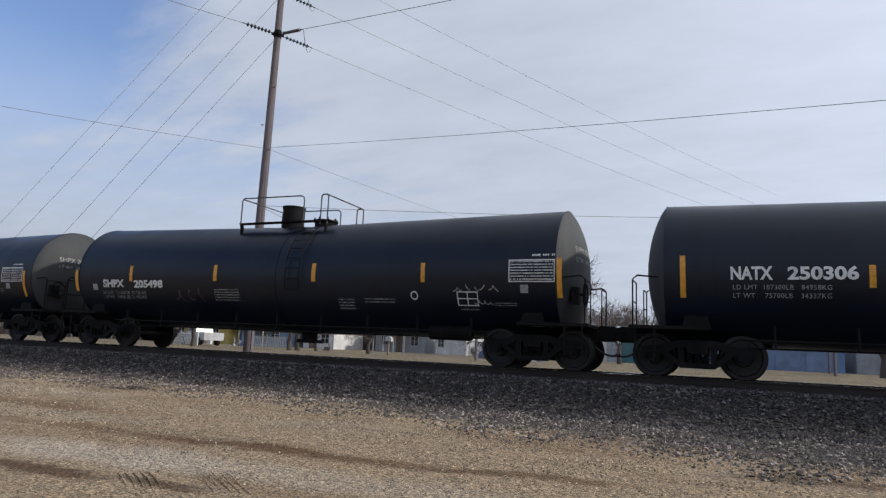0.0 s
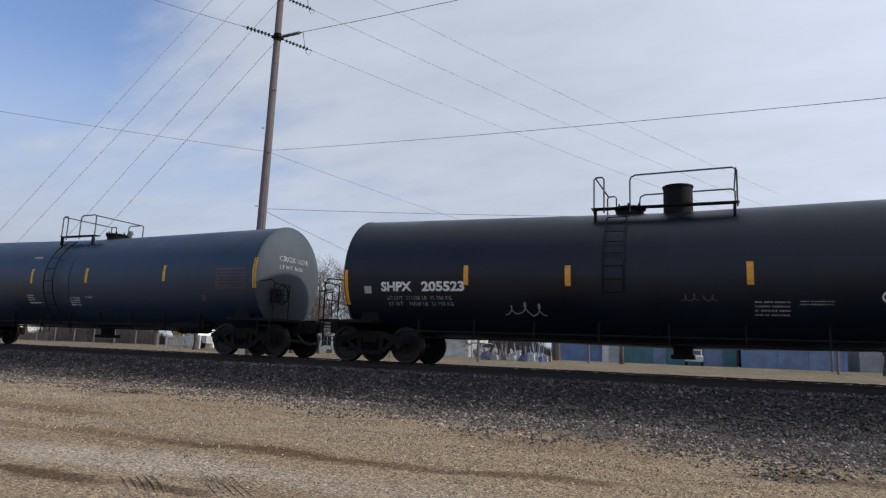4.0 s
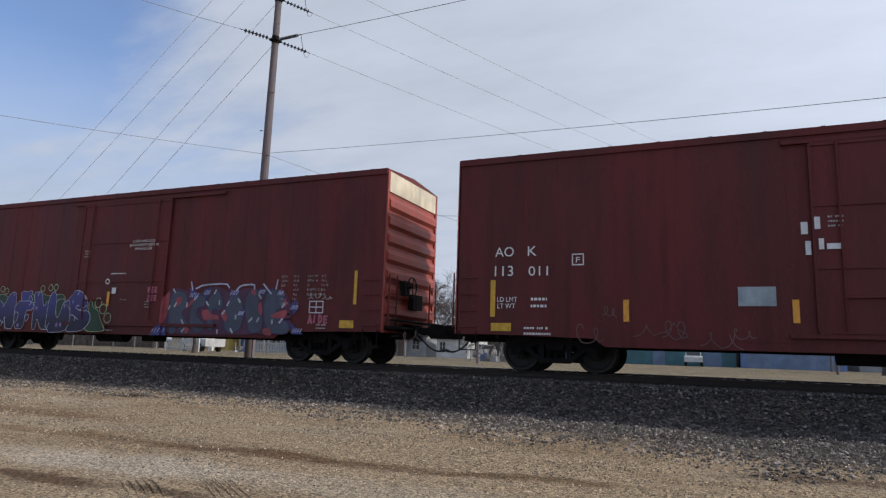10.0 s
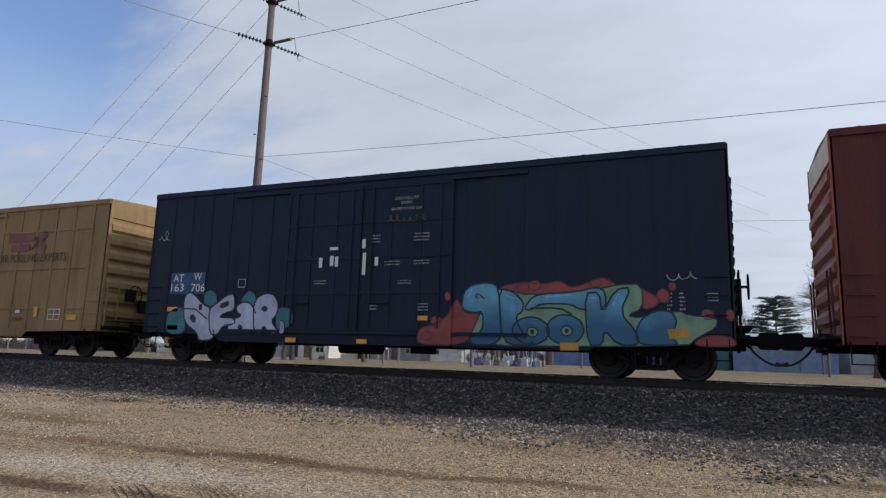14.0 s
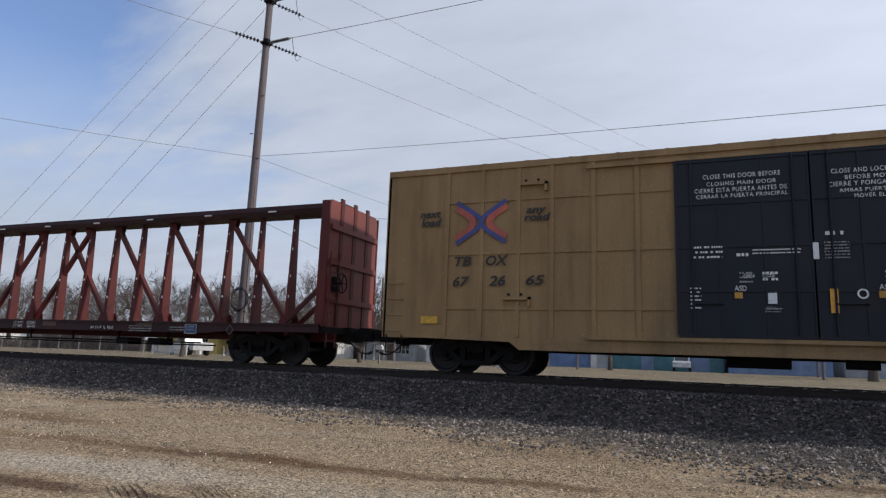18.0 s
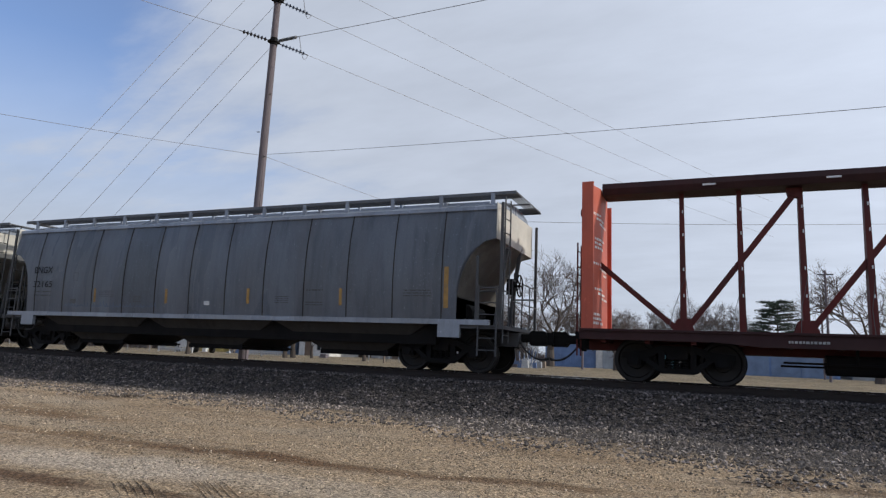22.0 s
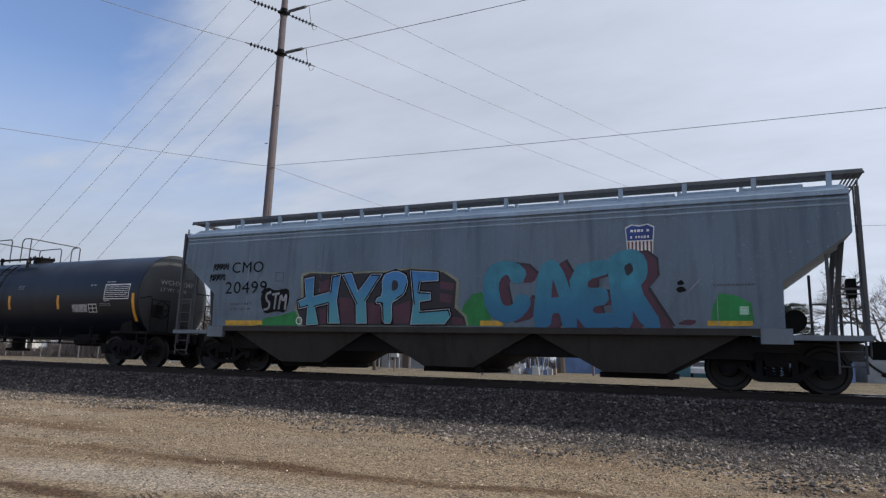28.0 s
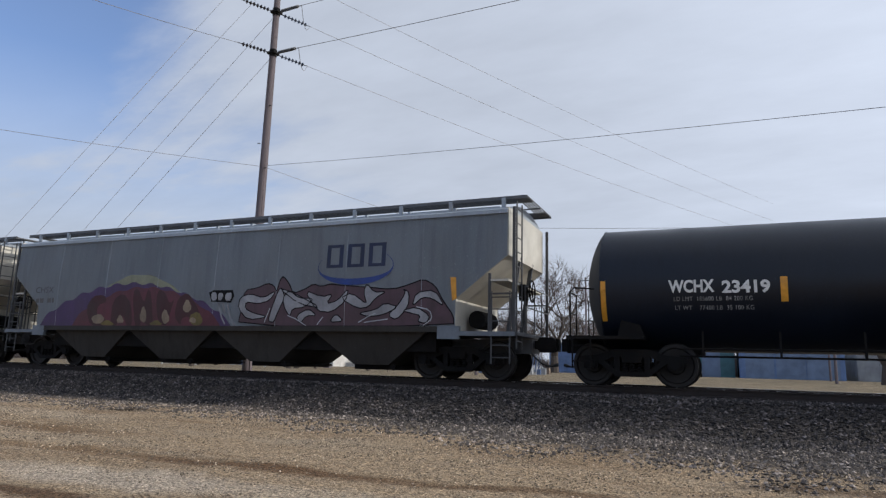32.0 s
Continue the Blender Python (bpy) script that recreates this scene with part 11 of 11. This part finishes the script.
def shed(label, az0, az1, dist, deep, h, wall, doors, trim="shed_roof"):
    """A low metal building with ribbed cladding; doors: (share along the front, width, height, material)."""
    dist, h = dist * 1.4, h * 1.4
    xa, xb = (plan(-math.tan(radians(a)) * dist, dist)[0] for a in (az0, az1))
    dist *= DEEP
    w = xb - xa
    ob = thing("metal_shed", label, "shed", (xa, dist, BACK))
    bm = bmesh.new()
    box(bm, 0, 0, -0.3, w, deep, h)
    part("wall", bm, wall, ob)
    bm = bmesh.new()
    x = 0.15
    while x < w:
        box(bm, x - 0.03, -0.035, -0.1, x + 0.03, 0.0, h - 0.02)
        x += 0.6
    part("cladding", bm, wall, ob)
    bm = bmesh.new()
    extrude_x(bm, [(-0.3, h), (deep + 0.3, h), (deep + 0.3, h + 0.12), (deep / 2, h + 0.75), (-0.3, h + 0.12)], -0.25, w + 0.25)
    part("roof", bm, trim, ob)
    for u, ww, hh, mat in doors:
        bm = bmesh.new()
        ww, hh = ww * 1.4, hh * 1.4
        box(bm, u * w - ww / 2, -0.07, 0, u * w + ww / 2, -0.036, hh)
        d = part("door", bm, mat, ob)
        bm = bmesh.new()
        for k in range(1, 4):
            box(bm, u * w - ww / 2, -0.085, hh * k / 4 - 0.02, u * w + ww / 2, -0.071, hh * k / 4 + 0.02)
        part("door_seam", bm, mat, d)
    return ob


def vehicle(name, label, az, dist, mat, kind, turn=0.0):
    x, y = spot(az, dist / math.cos(radians(az)))
    ob = thing(name, label, "vehicle", (x, y, BACK + 0.02))
    ob.rotation_euler = (0, 0, radians(turn))
    L2 = 2.55 if kind != "truck" else 2.9
    bm = bmesh.new()
    if kind == "pickup":
        pts = [(-L2, 0.45), (L2, 0.45), (L2, 0.95), (L2 - 0.1, 1.05), (0.95, 1.12), (-L2, 1.12)]
        cab = [(1.0, 1.12), (0.55, 1.72), (-0.55, 1.76), (-0.75, 1.12)]
    elif kind == "suv":
        pts = [(-L2 + 0.2, 0.42), (L2 - 0.2, 0.42), (L2 - 0.15, 0.95), (1.2, 1.10), (-L2 + 0.25, 1.10)]
        cab = [(1.25, 1.10), (0.70, 1.70), (-1.95, 1.74), (-L2 + 0.28, 1.10)]
    else:
        pts = [(-L2, 0.5), (L2, 0.5), (L2, 1.2), (1.7, 1.35), (-L2, 1.35)]
        cab = [(1.75, 1.35), (1.25, 2.15), (0.2, 2.2), (0.1, 1.35)]
    prism(bm, pts, -0.92, 0.92)
    bmesh.ops.bevel(bm, geom=bm.edges[:], offset=0.05, segments=2)
    part("body", bm, mat, ob, smooth=True)
    bm = bmesh.new()
    prism(bm, cab, -0.80, 0.80)
    part("cab", bm, mat, ob)
    bm = bmesh.new()
    cx = sum(p[0] for p in cab) / 4
    cz = sum(p[1] for p in cab) / 4
    prism(bm, [(cx + (p[0] - cx) * 0.86, cz + (p[1] - cz) * 0.72) for p in cab], -0.815, 0.815)
    part("side_glass", bm, "pane", ob)
    (ax, az), (bx, bz) = cab[0], cab[1]
    bm = bmesh.new()
    prism(bm, [(ax + 0.02, az + 0.07), (bx + 0.06, bz - 0.07), (bx - 0.05, bz - 0.07), (ax - 0.10, az + 0.07)], -0.70, 0.70)
    part("windshield", bm, "pane", ob)
    if kind == "truck":
        bm = bmesh.new()
        box(bm, -L2, -1.0, 1.36, 0.05, 1.0, 2.7)
        part("cargo_box", bm, "car_white", ob)
    for sx in (-1, 1):
        for sy in (-1, 1):
            bm = bmesh.new()
            tube(bm, (sx * 1.55, sy * 0.70, 0.36), (sx * 1.55, sy * 0.95, 0.36), 0.36, 18)
            wh = part("wheel", bm, "rubber", ob)
            bm = bmesh.new()
            tube(bm, (sx * 1.55, sy * 0.93, 0.36), (sx * 1.55, sy * 0.965, 0.36), 0.2, 12)
            part("rim", bm, "car_grey", wh)
    for sx, m2 in ((1, "fence_white"), (-1, "car_red")):
        for y2 in (-0.65, 0.65):
            bm = bmesh.new()
            box(bm, sx * (L2 - 0.1) - 0.08, y2 - 0.16, 0.72, sx * (L2 - 0.1) + 0.1, y2 + 0.16, 0.90)
            part("headlight" if sx > 0 else "tail_light", bm, m2, ob)
    return ob


def picket_fence(az0, az1, dist, h=1.05):
    xa, xb = (plan(-math.tan(radians(a)) * dist, dist)[0] for a in (az0, az1))
    dist *= DEEP
    ob = thing("picket_fence", "white painted rail and picket fence", "fence", (xa, dist, BACK))
    w = xb - xa
    n = max(2, int(w / 2.2))
    for k in range(n + 1):
        bm = bmesh.new()
        box(bm, w * k / n - 0.06, -0.06, -0.2, w * k / n + 0.06, 0.06, h + 0.1)
        part("post", bm, "fence_white", ob)
    for z in (0.25, h - 0.2):
        bm = bmesh.new()
        box(bm, 0, -0.03, z, w, 0.03, z + 0.10)
        part("rail", bm, "fence_white", ob)
    bm = bmesh.new()
    box(bm, -0.045, -0.05, 0.08, 0.045, -0.031, h)
    first = part("picket", bm, "fence_white", ob)
    first.location.x = 0.15
    for k in range(1, int((w - 0.15) / 0.17)):
        board = new("picket", first.data)
        board.parent = ob
        board.location.x = 0.15 + 0.17 * k
    return ob


def wire_fence(az0, az1, dist, h=1.6):
    xa, xb = (plan(-math.tan(radians(a)) * dist, dist)[0] for a in (az0, az1))
    dist *= DEEP
    w = xb - xa
    ob = thing("wire_fence", "grey chain-link fence on thin posts", "fence", (xa, dist, BACK))
    n = int(w / 2.6)
    for k in range(n + 1):
        bm = bmesh.new()
        tube(bm, (w * k / n, 0, -0.2), (w * k / n, 0, h + 0.05), 0.035, 6)
        part("post", bm, "fence_wire", ob)
    bm = bmesh.new()
    tube(bm, (0, 0, h), (w, 0, h), 0.025, 5)
    part("top_rail", bm, "fence_wire", ob)
    bm = bmesh.new()
    x = 0.0
    while x < w:
        for d in (-1, 1):
            v = [bm.verts.new(c) for c in ((x, 0.002 * d, 0), (x + 0.012, 0.002 * d, 0), (x + d * h * 0.8 + 0.012, 0.002 * d, h), (x + d * h * 0.8, 0.002 * d, h))]
            bm.faces.new(v)
        x += 0.16
    tagged(part("mesh", bm, "fence_wire", ob), kind="stuff")


# trees: tapered limbs that fork until they are twigs
def limb(rnd, out, p, d, ln, r, level, droop):
    n = 3
    pts = [(p.copy(), r)]
    for k in range(n):
        d = (d + Vector((rnd.gauss(0, 0.13), rnd.gauss(0, 0.13), rnd.gauss(0.03, 0.10) - droop))).normalized()
        p = p + d * (ln / n)
        pts.append((p.copy(), r * (1 - (0.5 if level else 0.72) * (k + 1) / n)))
    out.append((level, pts))
    if level == 0:
        return
    kids = 3 if level > 2 else (4 if level == 2 else 7)
    for k in range(kids + (1 if level == 4 else 0)):
        u = rnd.uniform(0.45, 1.0)
        q = pts[min(int(u * n) + 0, n - 1)][0].lerp(pts[min(int(u * n) + 1, n)][0], (u * n) % 1.0)
        a = rnd.uniform(0, 6.283)
        side = d.orthogonal().normalized()
        side = Matrix.Rotation(a, 3, d) @ side
        nd = (d * rnd.uniform(0.55, 1.0) + side * rnd.uniform(0.45, 0.95)).normalized()
        limb(rnd, out, q, nd, ln * rnd.uniform(0.58, 0.82), max(r * rnd.uniform(0.42, 0.60), 0.013), level - 1, droop)


def tree_meshes(seed, height, spread, levels=5):
    rnd = random.Random(seed)
    out = []
    base = height * 0.24
    p = Vector((0, 0, -0.2))
    trunk = [(p, 0.030 * height + 0.05), (Vector((rnd.gauss(0, 0.1), rnd.gauss(0, 0.1), base * 0.5)), 0.026 * height), (Vector((rnd.gauss(0, 0.2), rnd.gauss(0, 0.2), base)), 0.022 * height)]
    for k in range(5):
        a = 6.283 * (k + rnd.random() * 0.6) / 5
        d = Vector((math.cos(a) * spread, math.sin(a) * spread, rnd.uniform(0.7, 1.3))).normalized()
        limb(rnd, out, trunk[-1][0] - Vector((0, 0, rnd.uniform(0, 0.25) * base)), d, height * 0.27, 0.0095 * height, levels - 1, 0.0)

    def mesh(items, name, mat, sides):
        verts, faces = [], []
        for pts in items:
            start = len(verts)
            for i, (c, r) in enumerate(pts):
                d = (pts[min(i + 1, len(pts) - 1)][0] - pts[max(i - 1, 0)][0]).normalized()
                a = d.orthogonal().normalized()
                b = d.cross(a)
                for k in range(sides):
                    t = 6.28318 * k / sides
                    verts.append(c + r * (math.cos(t) * a + math.sin(t) * b))
            for i in range(len(pts) - 1):
                for k in range(sides):
                    j = (k + 1) % sides
                    faces.append((start + i * sides + k, start + i * sides + j, start + (i + 1) * sides + j, start + (i + 1) * sides + k))
        me = bpy.data.meshes.new(name)
        me.from_pydata([tuple(v) for v in verts], [], faces)
        me.materials.append(M[mat])
        return me
    big = [pts for lv, pts in out if lv >= 2]
    fine = [pts for lv, pts in out if lv < 2]
    return mesh([trunk], "trunk", "bark", 9), mesh(big, "limb", "bark", 5), mesh(fine, "crown", "twigs", 3)


def bare_tree(me, az, dist, turn, size):
    x, y = spot(az, dist)
    ob = thing("bare_tree", "leafless winter tree with a wide crown of twigs", "tree", (x, y, BACK), "bare winter trees")
    ob.rotation_euler, ob.scale = (0, 0, turn), (size, size, size)
    part("trunk", me[0], None, ob)
    tagged(part("limb_frame", me[1], None, ob), kind="stuff")
    tagged(part("crown", me[2], None, ob, "fine bare twigs"), kind="stuff")
    return ob


KINDS = [tree_meshes(11, 11.0, 0.9), tree_meshes(12, 11.5, 0.7), tree_meshes(13, 10.5, 1.1), tree_meshes(14, 12.0, 0.8)]
rt = random.Random(8)
ROW = [(62, 112, 10.0), (59.5, 104, 9.6), (57, 116, 10.4), (54.8, 102, 9.0), (52.5, 120, 10.5), (50, 108, 10.2), (47.6, 98, 9.6), (45.2, 112, 10.8), (43.0, 100, 10.4), (40.4, 108, 10.9), (38.1, 98, 10.6), (35.8, 114, 11.0), (33.4, 104, 10.8), (31.0, 98, 11.0), (28.8, 110, 11.2), (26.9, 100, 10.6), (24.2, 112, 11.3), (21.8, 102, 10.6), (19.6, 114, 10.2), (17.6, 86, 10.2), (15.4, 118, 9.6), (13.0, 104, 9.6), (11.4, 122, 9.4), (7.4, 126, 9.8), (5.7, 112, 9.9), (4.0, 134, 8.6), (-4.6, 62, 9.6), (-7.4, 70, 10.6), (-11, 88, 11.0)]
ROW += [(60.8 - 2.4 * k, 128 + 5 * (k % 4), 9.6 + 0.5 * (k % 3)) for k in range(24)]
for i, (az, dist, top) in enumerate(ROW):
    me = KINDS[i % 4]
    bare_tree(me, az, dist, rt.uniform(0, 6.28), top / 8.5 * rt.uniform(0.78, 1.14))

# thin trees that stand among the houses
for i, (az, dist, size) in enumerate(((37.9, 58, 0.55), (37.3, 60, 0.62), (31.9, 57, 0.5), (12.75, 70, 0.6), (44.9, 57, 0.5), (35.9, 62, 0.35), (22.6, 64, 0.5))):
    bare_tree(KINDS[i % 4], az, dist, 1.3 * i, size)

# low brush along the back of the lots
rs = np.random.RandomState(21)
n = 75000
az = np.radians(rs.uniform(-12, 66, n))
dd = rs.uniform(104, 140, n)
hh = rs.uniform(1.0, 6.4, n) * (0.6 + 0.4 * np.sin(az * 37))
bx, by = plan(-np.sin(az) * dd, np.cos(az) * dd)
lean = rs.normal(0, 0.28, (n, 2)) * hh[:, None]
bw = rs.uniform(0.02, 0.055, n)
v = np.stack([np.stack([bx - bw, by, np.full(n, BACK)], -1), np.stack([bx + bw, by, np.full(n, BACK)], -1), np.stack([bx + lean[:, 0], by + lean[:, 1], BACK + hh], -1), np.stack([bx, by + 2 * bw, np.full(n, BACK)], -1)], 1)
f = (np.arange(n)[:, None, None] * 4 + np.array([(0, 1, 2), (1, 3, 2), (3, 0, 2)])[None]).reshape(-1, 3)
me = bpy.data.meshes.new("brush")
me.from_pydata(v.reshape(-1, 3).tolist(), [], f.tolist())
me.materials.append(M["twigs"])
tagged(new("brush", me), "brown leafless brush along the back of the lots", "brush", kind="stuff")


def pine(az, dist, top):
    x, y = spot(az, dist)
    ob = thing("pine_tree", "dark evergreen pine with layered flat branches", "tree", (x, y, BACK))
    bm = bmesh.new()
    tube(bm, (0, 0, -0.2), (0.1, 0, top * 0.97), 0.22, 10, 0.04)
    part("trunk", bm, "bark", ob)
    rnd = random.Random(4)
    verts, faces = [], []
    bm = bmesh.new()
    for k in range(15):
        z = top * (0.40 + 0.58 * k / 14)
        reach = (1 - k / 16) ** 0.5 * top * 0.40 * rnd.uniform(0.7, 1.15) + 0.3
        for q in range(7):
            a = rnd.uniform(0, 6.283)
            e = Vector((math.cos(a) * reach, math.sin(a) * reach, z + reach * 0.10))
            tube(bm, (0, 0, z), e, 0.04, 4, 0.012)
            for s in range(95):
                u = rnd.uniform(0.35, 1.05)
                c = Vector((0, 0, z)).lerp(e, u) + Vector((rnd.gauss(0, 0.22), rnd.gauss(0, 0.22), rnd.gauss(0.03, 0.06)))
                d = Vector((rnd.gauss(0, 1), rnd.gauss(0, 1), rnd.gauss(0.4, 0.4))).normalized() * 0.34
                w = d.orthogonal().normalized() * 0.05
                i = len(verts)
                verts += [tuple(c - w), tuple(c + w), tuple(c + d), tuple(c + w.cross(d).normalized() * 0.035)]
                faces += [(i, i + 1, i + 2), (i + 1, i + 3, i + 2), (i + 3, i, i + 2)]
    part("branch_whorl", bm, "bark", ob)
    me = bpy.data.meshes.new("needles")
    me.from_pydata(verts, [], faces)
    me.materials.append(M["needles"])
    tagged(part("needles", me, None, ob), kind="stuff")


pine(1.5, 108, 9.7)

# from the far left to the right
house("small white house with a dark roof", 60.5, 57.5, 62, 7, 2.6, "wall_white", "roof_grey", [(0.3, 0.9, 1.0, 1.1), (0.7, 0.9, 1.0, 1.1)], 1.5, 0.5)
house("pale house with a wide window behind a fence", 53.8, 51.6, 60, 7, 2.4, "wall_white", "roof_brown", [(0.5, 0.8, 1.8, 1.1)], 1.4)
house("low yellow house with a brown roof", 46.5, 42.5, 54, 7, 2.5, "wall_yellow", "roof_brown", [(0.2, 0.9, 0.9, 1.1), (0.8, 0.9, 0.9, 1.1)], 1.4, 0.5)
house("blue-grey house with a covered porch", 42.2, 37.9, 56, 8, 2.8, "wall_blue", "roof_grey", [(0.75, 0.9, 1.2, 1.2), (0.35, 0.9, 1.0, 1.2)], 1.7, 0.55, True)
house("white house with a gridded window", 36.9, 34.6, 57, 7, 2.6, "wall_white", "roof_grey", [(0.72, 0.7, 1.1, 1.2)], 1.5, 0.3)
house("grey house with a low porch", 31.4, 27.6, 62, 8, 2.6, "wall_grey", "roof_grey", [(0.2, 0.9, 1.0, 1.1), (0.8, 0.9, 1.0, 1.1)], 1.5, 0.5, True)
house("white garage with a shallow roof", 26.8, 24.4, 60, 7, 2.4, "wall_white", "roof_grey", [(0.2, 0.9, 0.7, 0.9)], 1.2)
shed("low blue metal building", 18.0, 14.2, 64, 10, 2.55, "shed_blue", [])
shed("white-ended bay of the metal building", 14.2, 12.7, 63.6, 10, 2.7, "wall_white", [(0.6, 0.9, 2.0, "shed_roof")])
shed("long teal metal building with plain doors", 12.6, 4.7, 64.5, 12, 2.7, "shed_teal", [(0.33, 1.0, 2.1, "wall_blue"), (0.55, 2.4, 2.3, "shed_teal"), (0.8, 1.4, 2.1, "wall_blue")])
shed("blue metal building with grey doors", 4.4, -2.3, 63, 12, 2.6, "shed_blue", [(0.2, 2.0, 2.2, "wall_blue"), (0.5, 2.0, 2.2, "wall_blue"), (0.8, 2.2, 2.2, "wall_blue")])
shed("grey storage building by the lot's edge", -3.0, -9.0, 66, 10, 2.3, "wall_grey", [(0.4, 2.2, 2.0, "shed_roof")])
vehicle("pickup", "white pickup parked by a yellow house", 44.4, 50, "car_white", "pickup", 160)
vehicle("pickup", "bright red pickup parked on the lot", 32.6, 92, "car_red", "pickup", 12)
vehicle("suv", "grey sport utility car by a white garage", 23.4, 84, "car_grey", "suv", -105)
vehicle("pickup", "white pickup facing the track before a teal building", 7.6, 86, "car_white", "pickup", -88)
picket_fence(46.9, 44.6, 47.5)
picket_fence(41.2, 38.0, 49)
wire_fence(60, 47.5, 46)
wire_fence(31.6, 18.6, 52)

mail = thing("mailbox", "white mailbox on a short post by the lot", "mailbox", (*spot(30.4, 52), BACK))
bm = bmesh.new()
box(bm, -0.05, -0.05, -0.2, 0.05, 0.05, 1.0)
part("post", bm, "junk", mail)
bm = bmesh.new()
prism(bm, [(-0.26, 1.0), (0.26, 1.0), (0.26, 1.22), (0.14, 1.34), (-0.14, 1.34), (-0.26, 1.22)], -0.12, 0.12)
part("box", bm, "fence_white", mail)

# things strewn between the garage and the blue shed
rj = random.Random(17)
for i in range(34):
    a = 18.3 + i * 0.19 + rj.uniform(-0.08, 0.08) if i < 26 else rj.uniform(33, 47)
    x, y = spot(a, rj.uniform(56, 62) / math.cos(radians(a)))
    s = rj.uniform(0.12, 0.42)
    tall = rj.uniform(0.8, 2.6)
    bm = bmesh.new()
    pts = [(-s, 0), (s, 0), (s * rj.uniform(0.6, 1), s * tall), (-s * rj.uniform(0.5, 1), s * tall * rj.uniform(0.7, 1.1))]
    prism(bm, pts, -s * 0.6, s * 0.6)
    for k in range(rj.randint(1, 3)):
        dx = rj.uniform(-0.5, 0.5)
        beam(bm, (dx, 0.1, 0.02), (dx + rj.uniform(-0.5, 0.5), 0.2, rj.uniform(0.4, 1.5)), 0.06, 0.05)
    solo("scrap_box", bm, rj.choice(("junk", "wall_white", "fence_white", "junk", "tarp", "wall_grey", "pole")), "heap of boards and old boxes on the lot", "scrap", "scrap on the lot", at=(x, y, BACK))
for k in range(3):
    x, y = spot(19.6 - 0.45 * k, 80)
    bm = bmesh.new()
    tube(bm, (0, -0.1, 0.45), (0, 0.1, 0.36), 0.36, 16)
    solo("leaning_tyre", bm, "wall_white", "pale old tyre standing on the lot", "tyre", "old tyres", at=(x, y, BACK))
for a, dist, top in ((15.2, 66, 8.6), (-1.7, 58, 7.8), (-1.35, 78, 8.0), (23.6, 48, 6.2), (29.2, 75, 7.5)):
    x, y = spot(a, dist)
    ob = thing("street_pole", "thin grey service pole with a short arm", "utility pole", (x, y, BACK), "service poles")
    bm = bmesh.new()
    tube(bm, (0, 0, -0.2), (0, 0, top), 0.10, 8, 0.07)
    part("shaft", bm, "pole", ob)
    bm = bmesh.new()
    tube(bm, (-0.5, 0, top - 0.3), (0.5, 0, top - 0.3), 0.04, 6)
    part("arm", bm, "steel", ob)


# ---- the train runs ----
RUN = [(0, 0.00), (2, 13.84), (4, 27.71), (6, 41.63), (8, 55.58), (10, 69.53), (12, 83.59), (14, 97.78), (16, 111.98), (18, 126.16), (20, 140.43), (22, 154.85), (24, 169.41), (26, 184.07), (28, 198.79), (30, 213.48), (32, 228.20)]


def motions():
    ts, ss = [t for t, _ in RUN], [s for _, s in RUN]
    # Catmull-Rom between the rows of RUN
    def gone(t):
        i = min(max(int(t // 2), 0), len(RUN) - 2)
        u = (t - ts[i]) / 2
        p1, p2 = ss[i], ss[i + 1]
        p0 = ss[i - 1] if i else 2 * p1 - p2
        p3 = ss[i + 2] if i + 2 < len(ss) else 2 * p2 - p1
        return 0.5 * (2 * p1 + (p2 - p0) * u + (2 * p0 - 5 * p1 + 4 * p2 - p3) * u * u + (3 * p1 - p0 - 3 * p2 + p3) * u ** 3)
    times = [k for k in range(0, 33)]
    for car, xc in CARS:
        walk(car, [(t, pose(xc + gone(t), TRACK, RAIL)) for t in times])
    # the wheels roll: a quarter turn is about a tenth of a second
    fine = [k / 15 for k in range(0, 481)]
    turns = [math.degrees(gone(t) / WHEEL_R) for t in fine]
    for ob in WHEELSETS:
        p = ob.matrix_basis.translation
        walk(ob, [(t, pose(p.x, p.y, p.z, 0, a, 0)) for t, a in zip(fine, turns)])


motions()
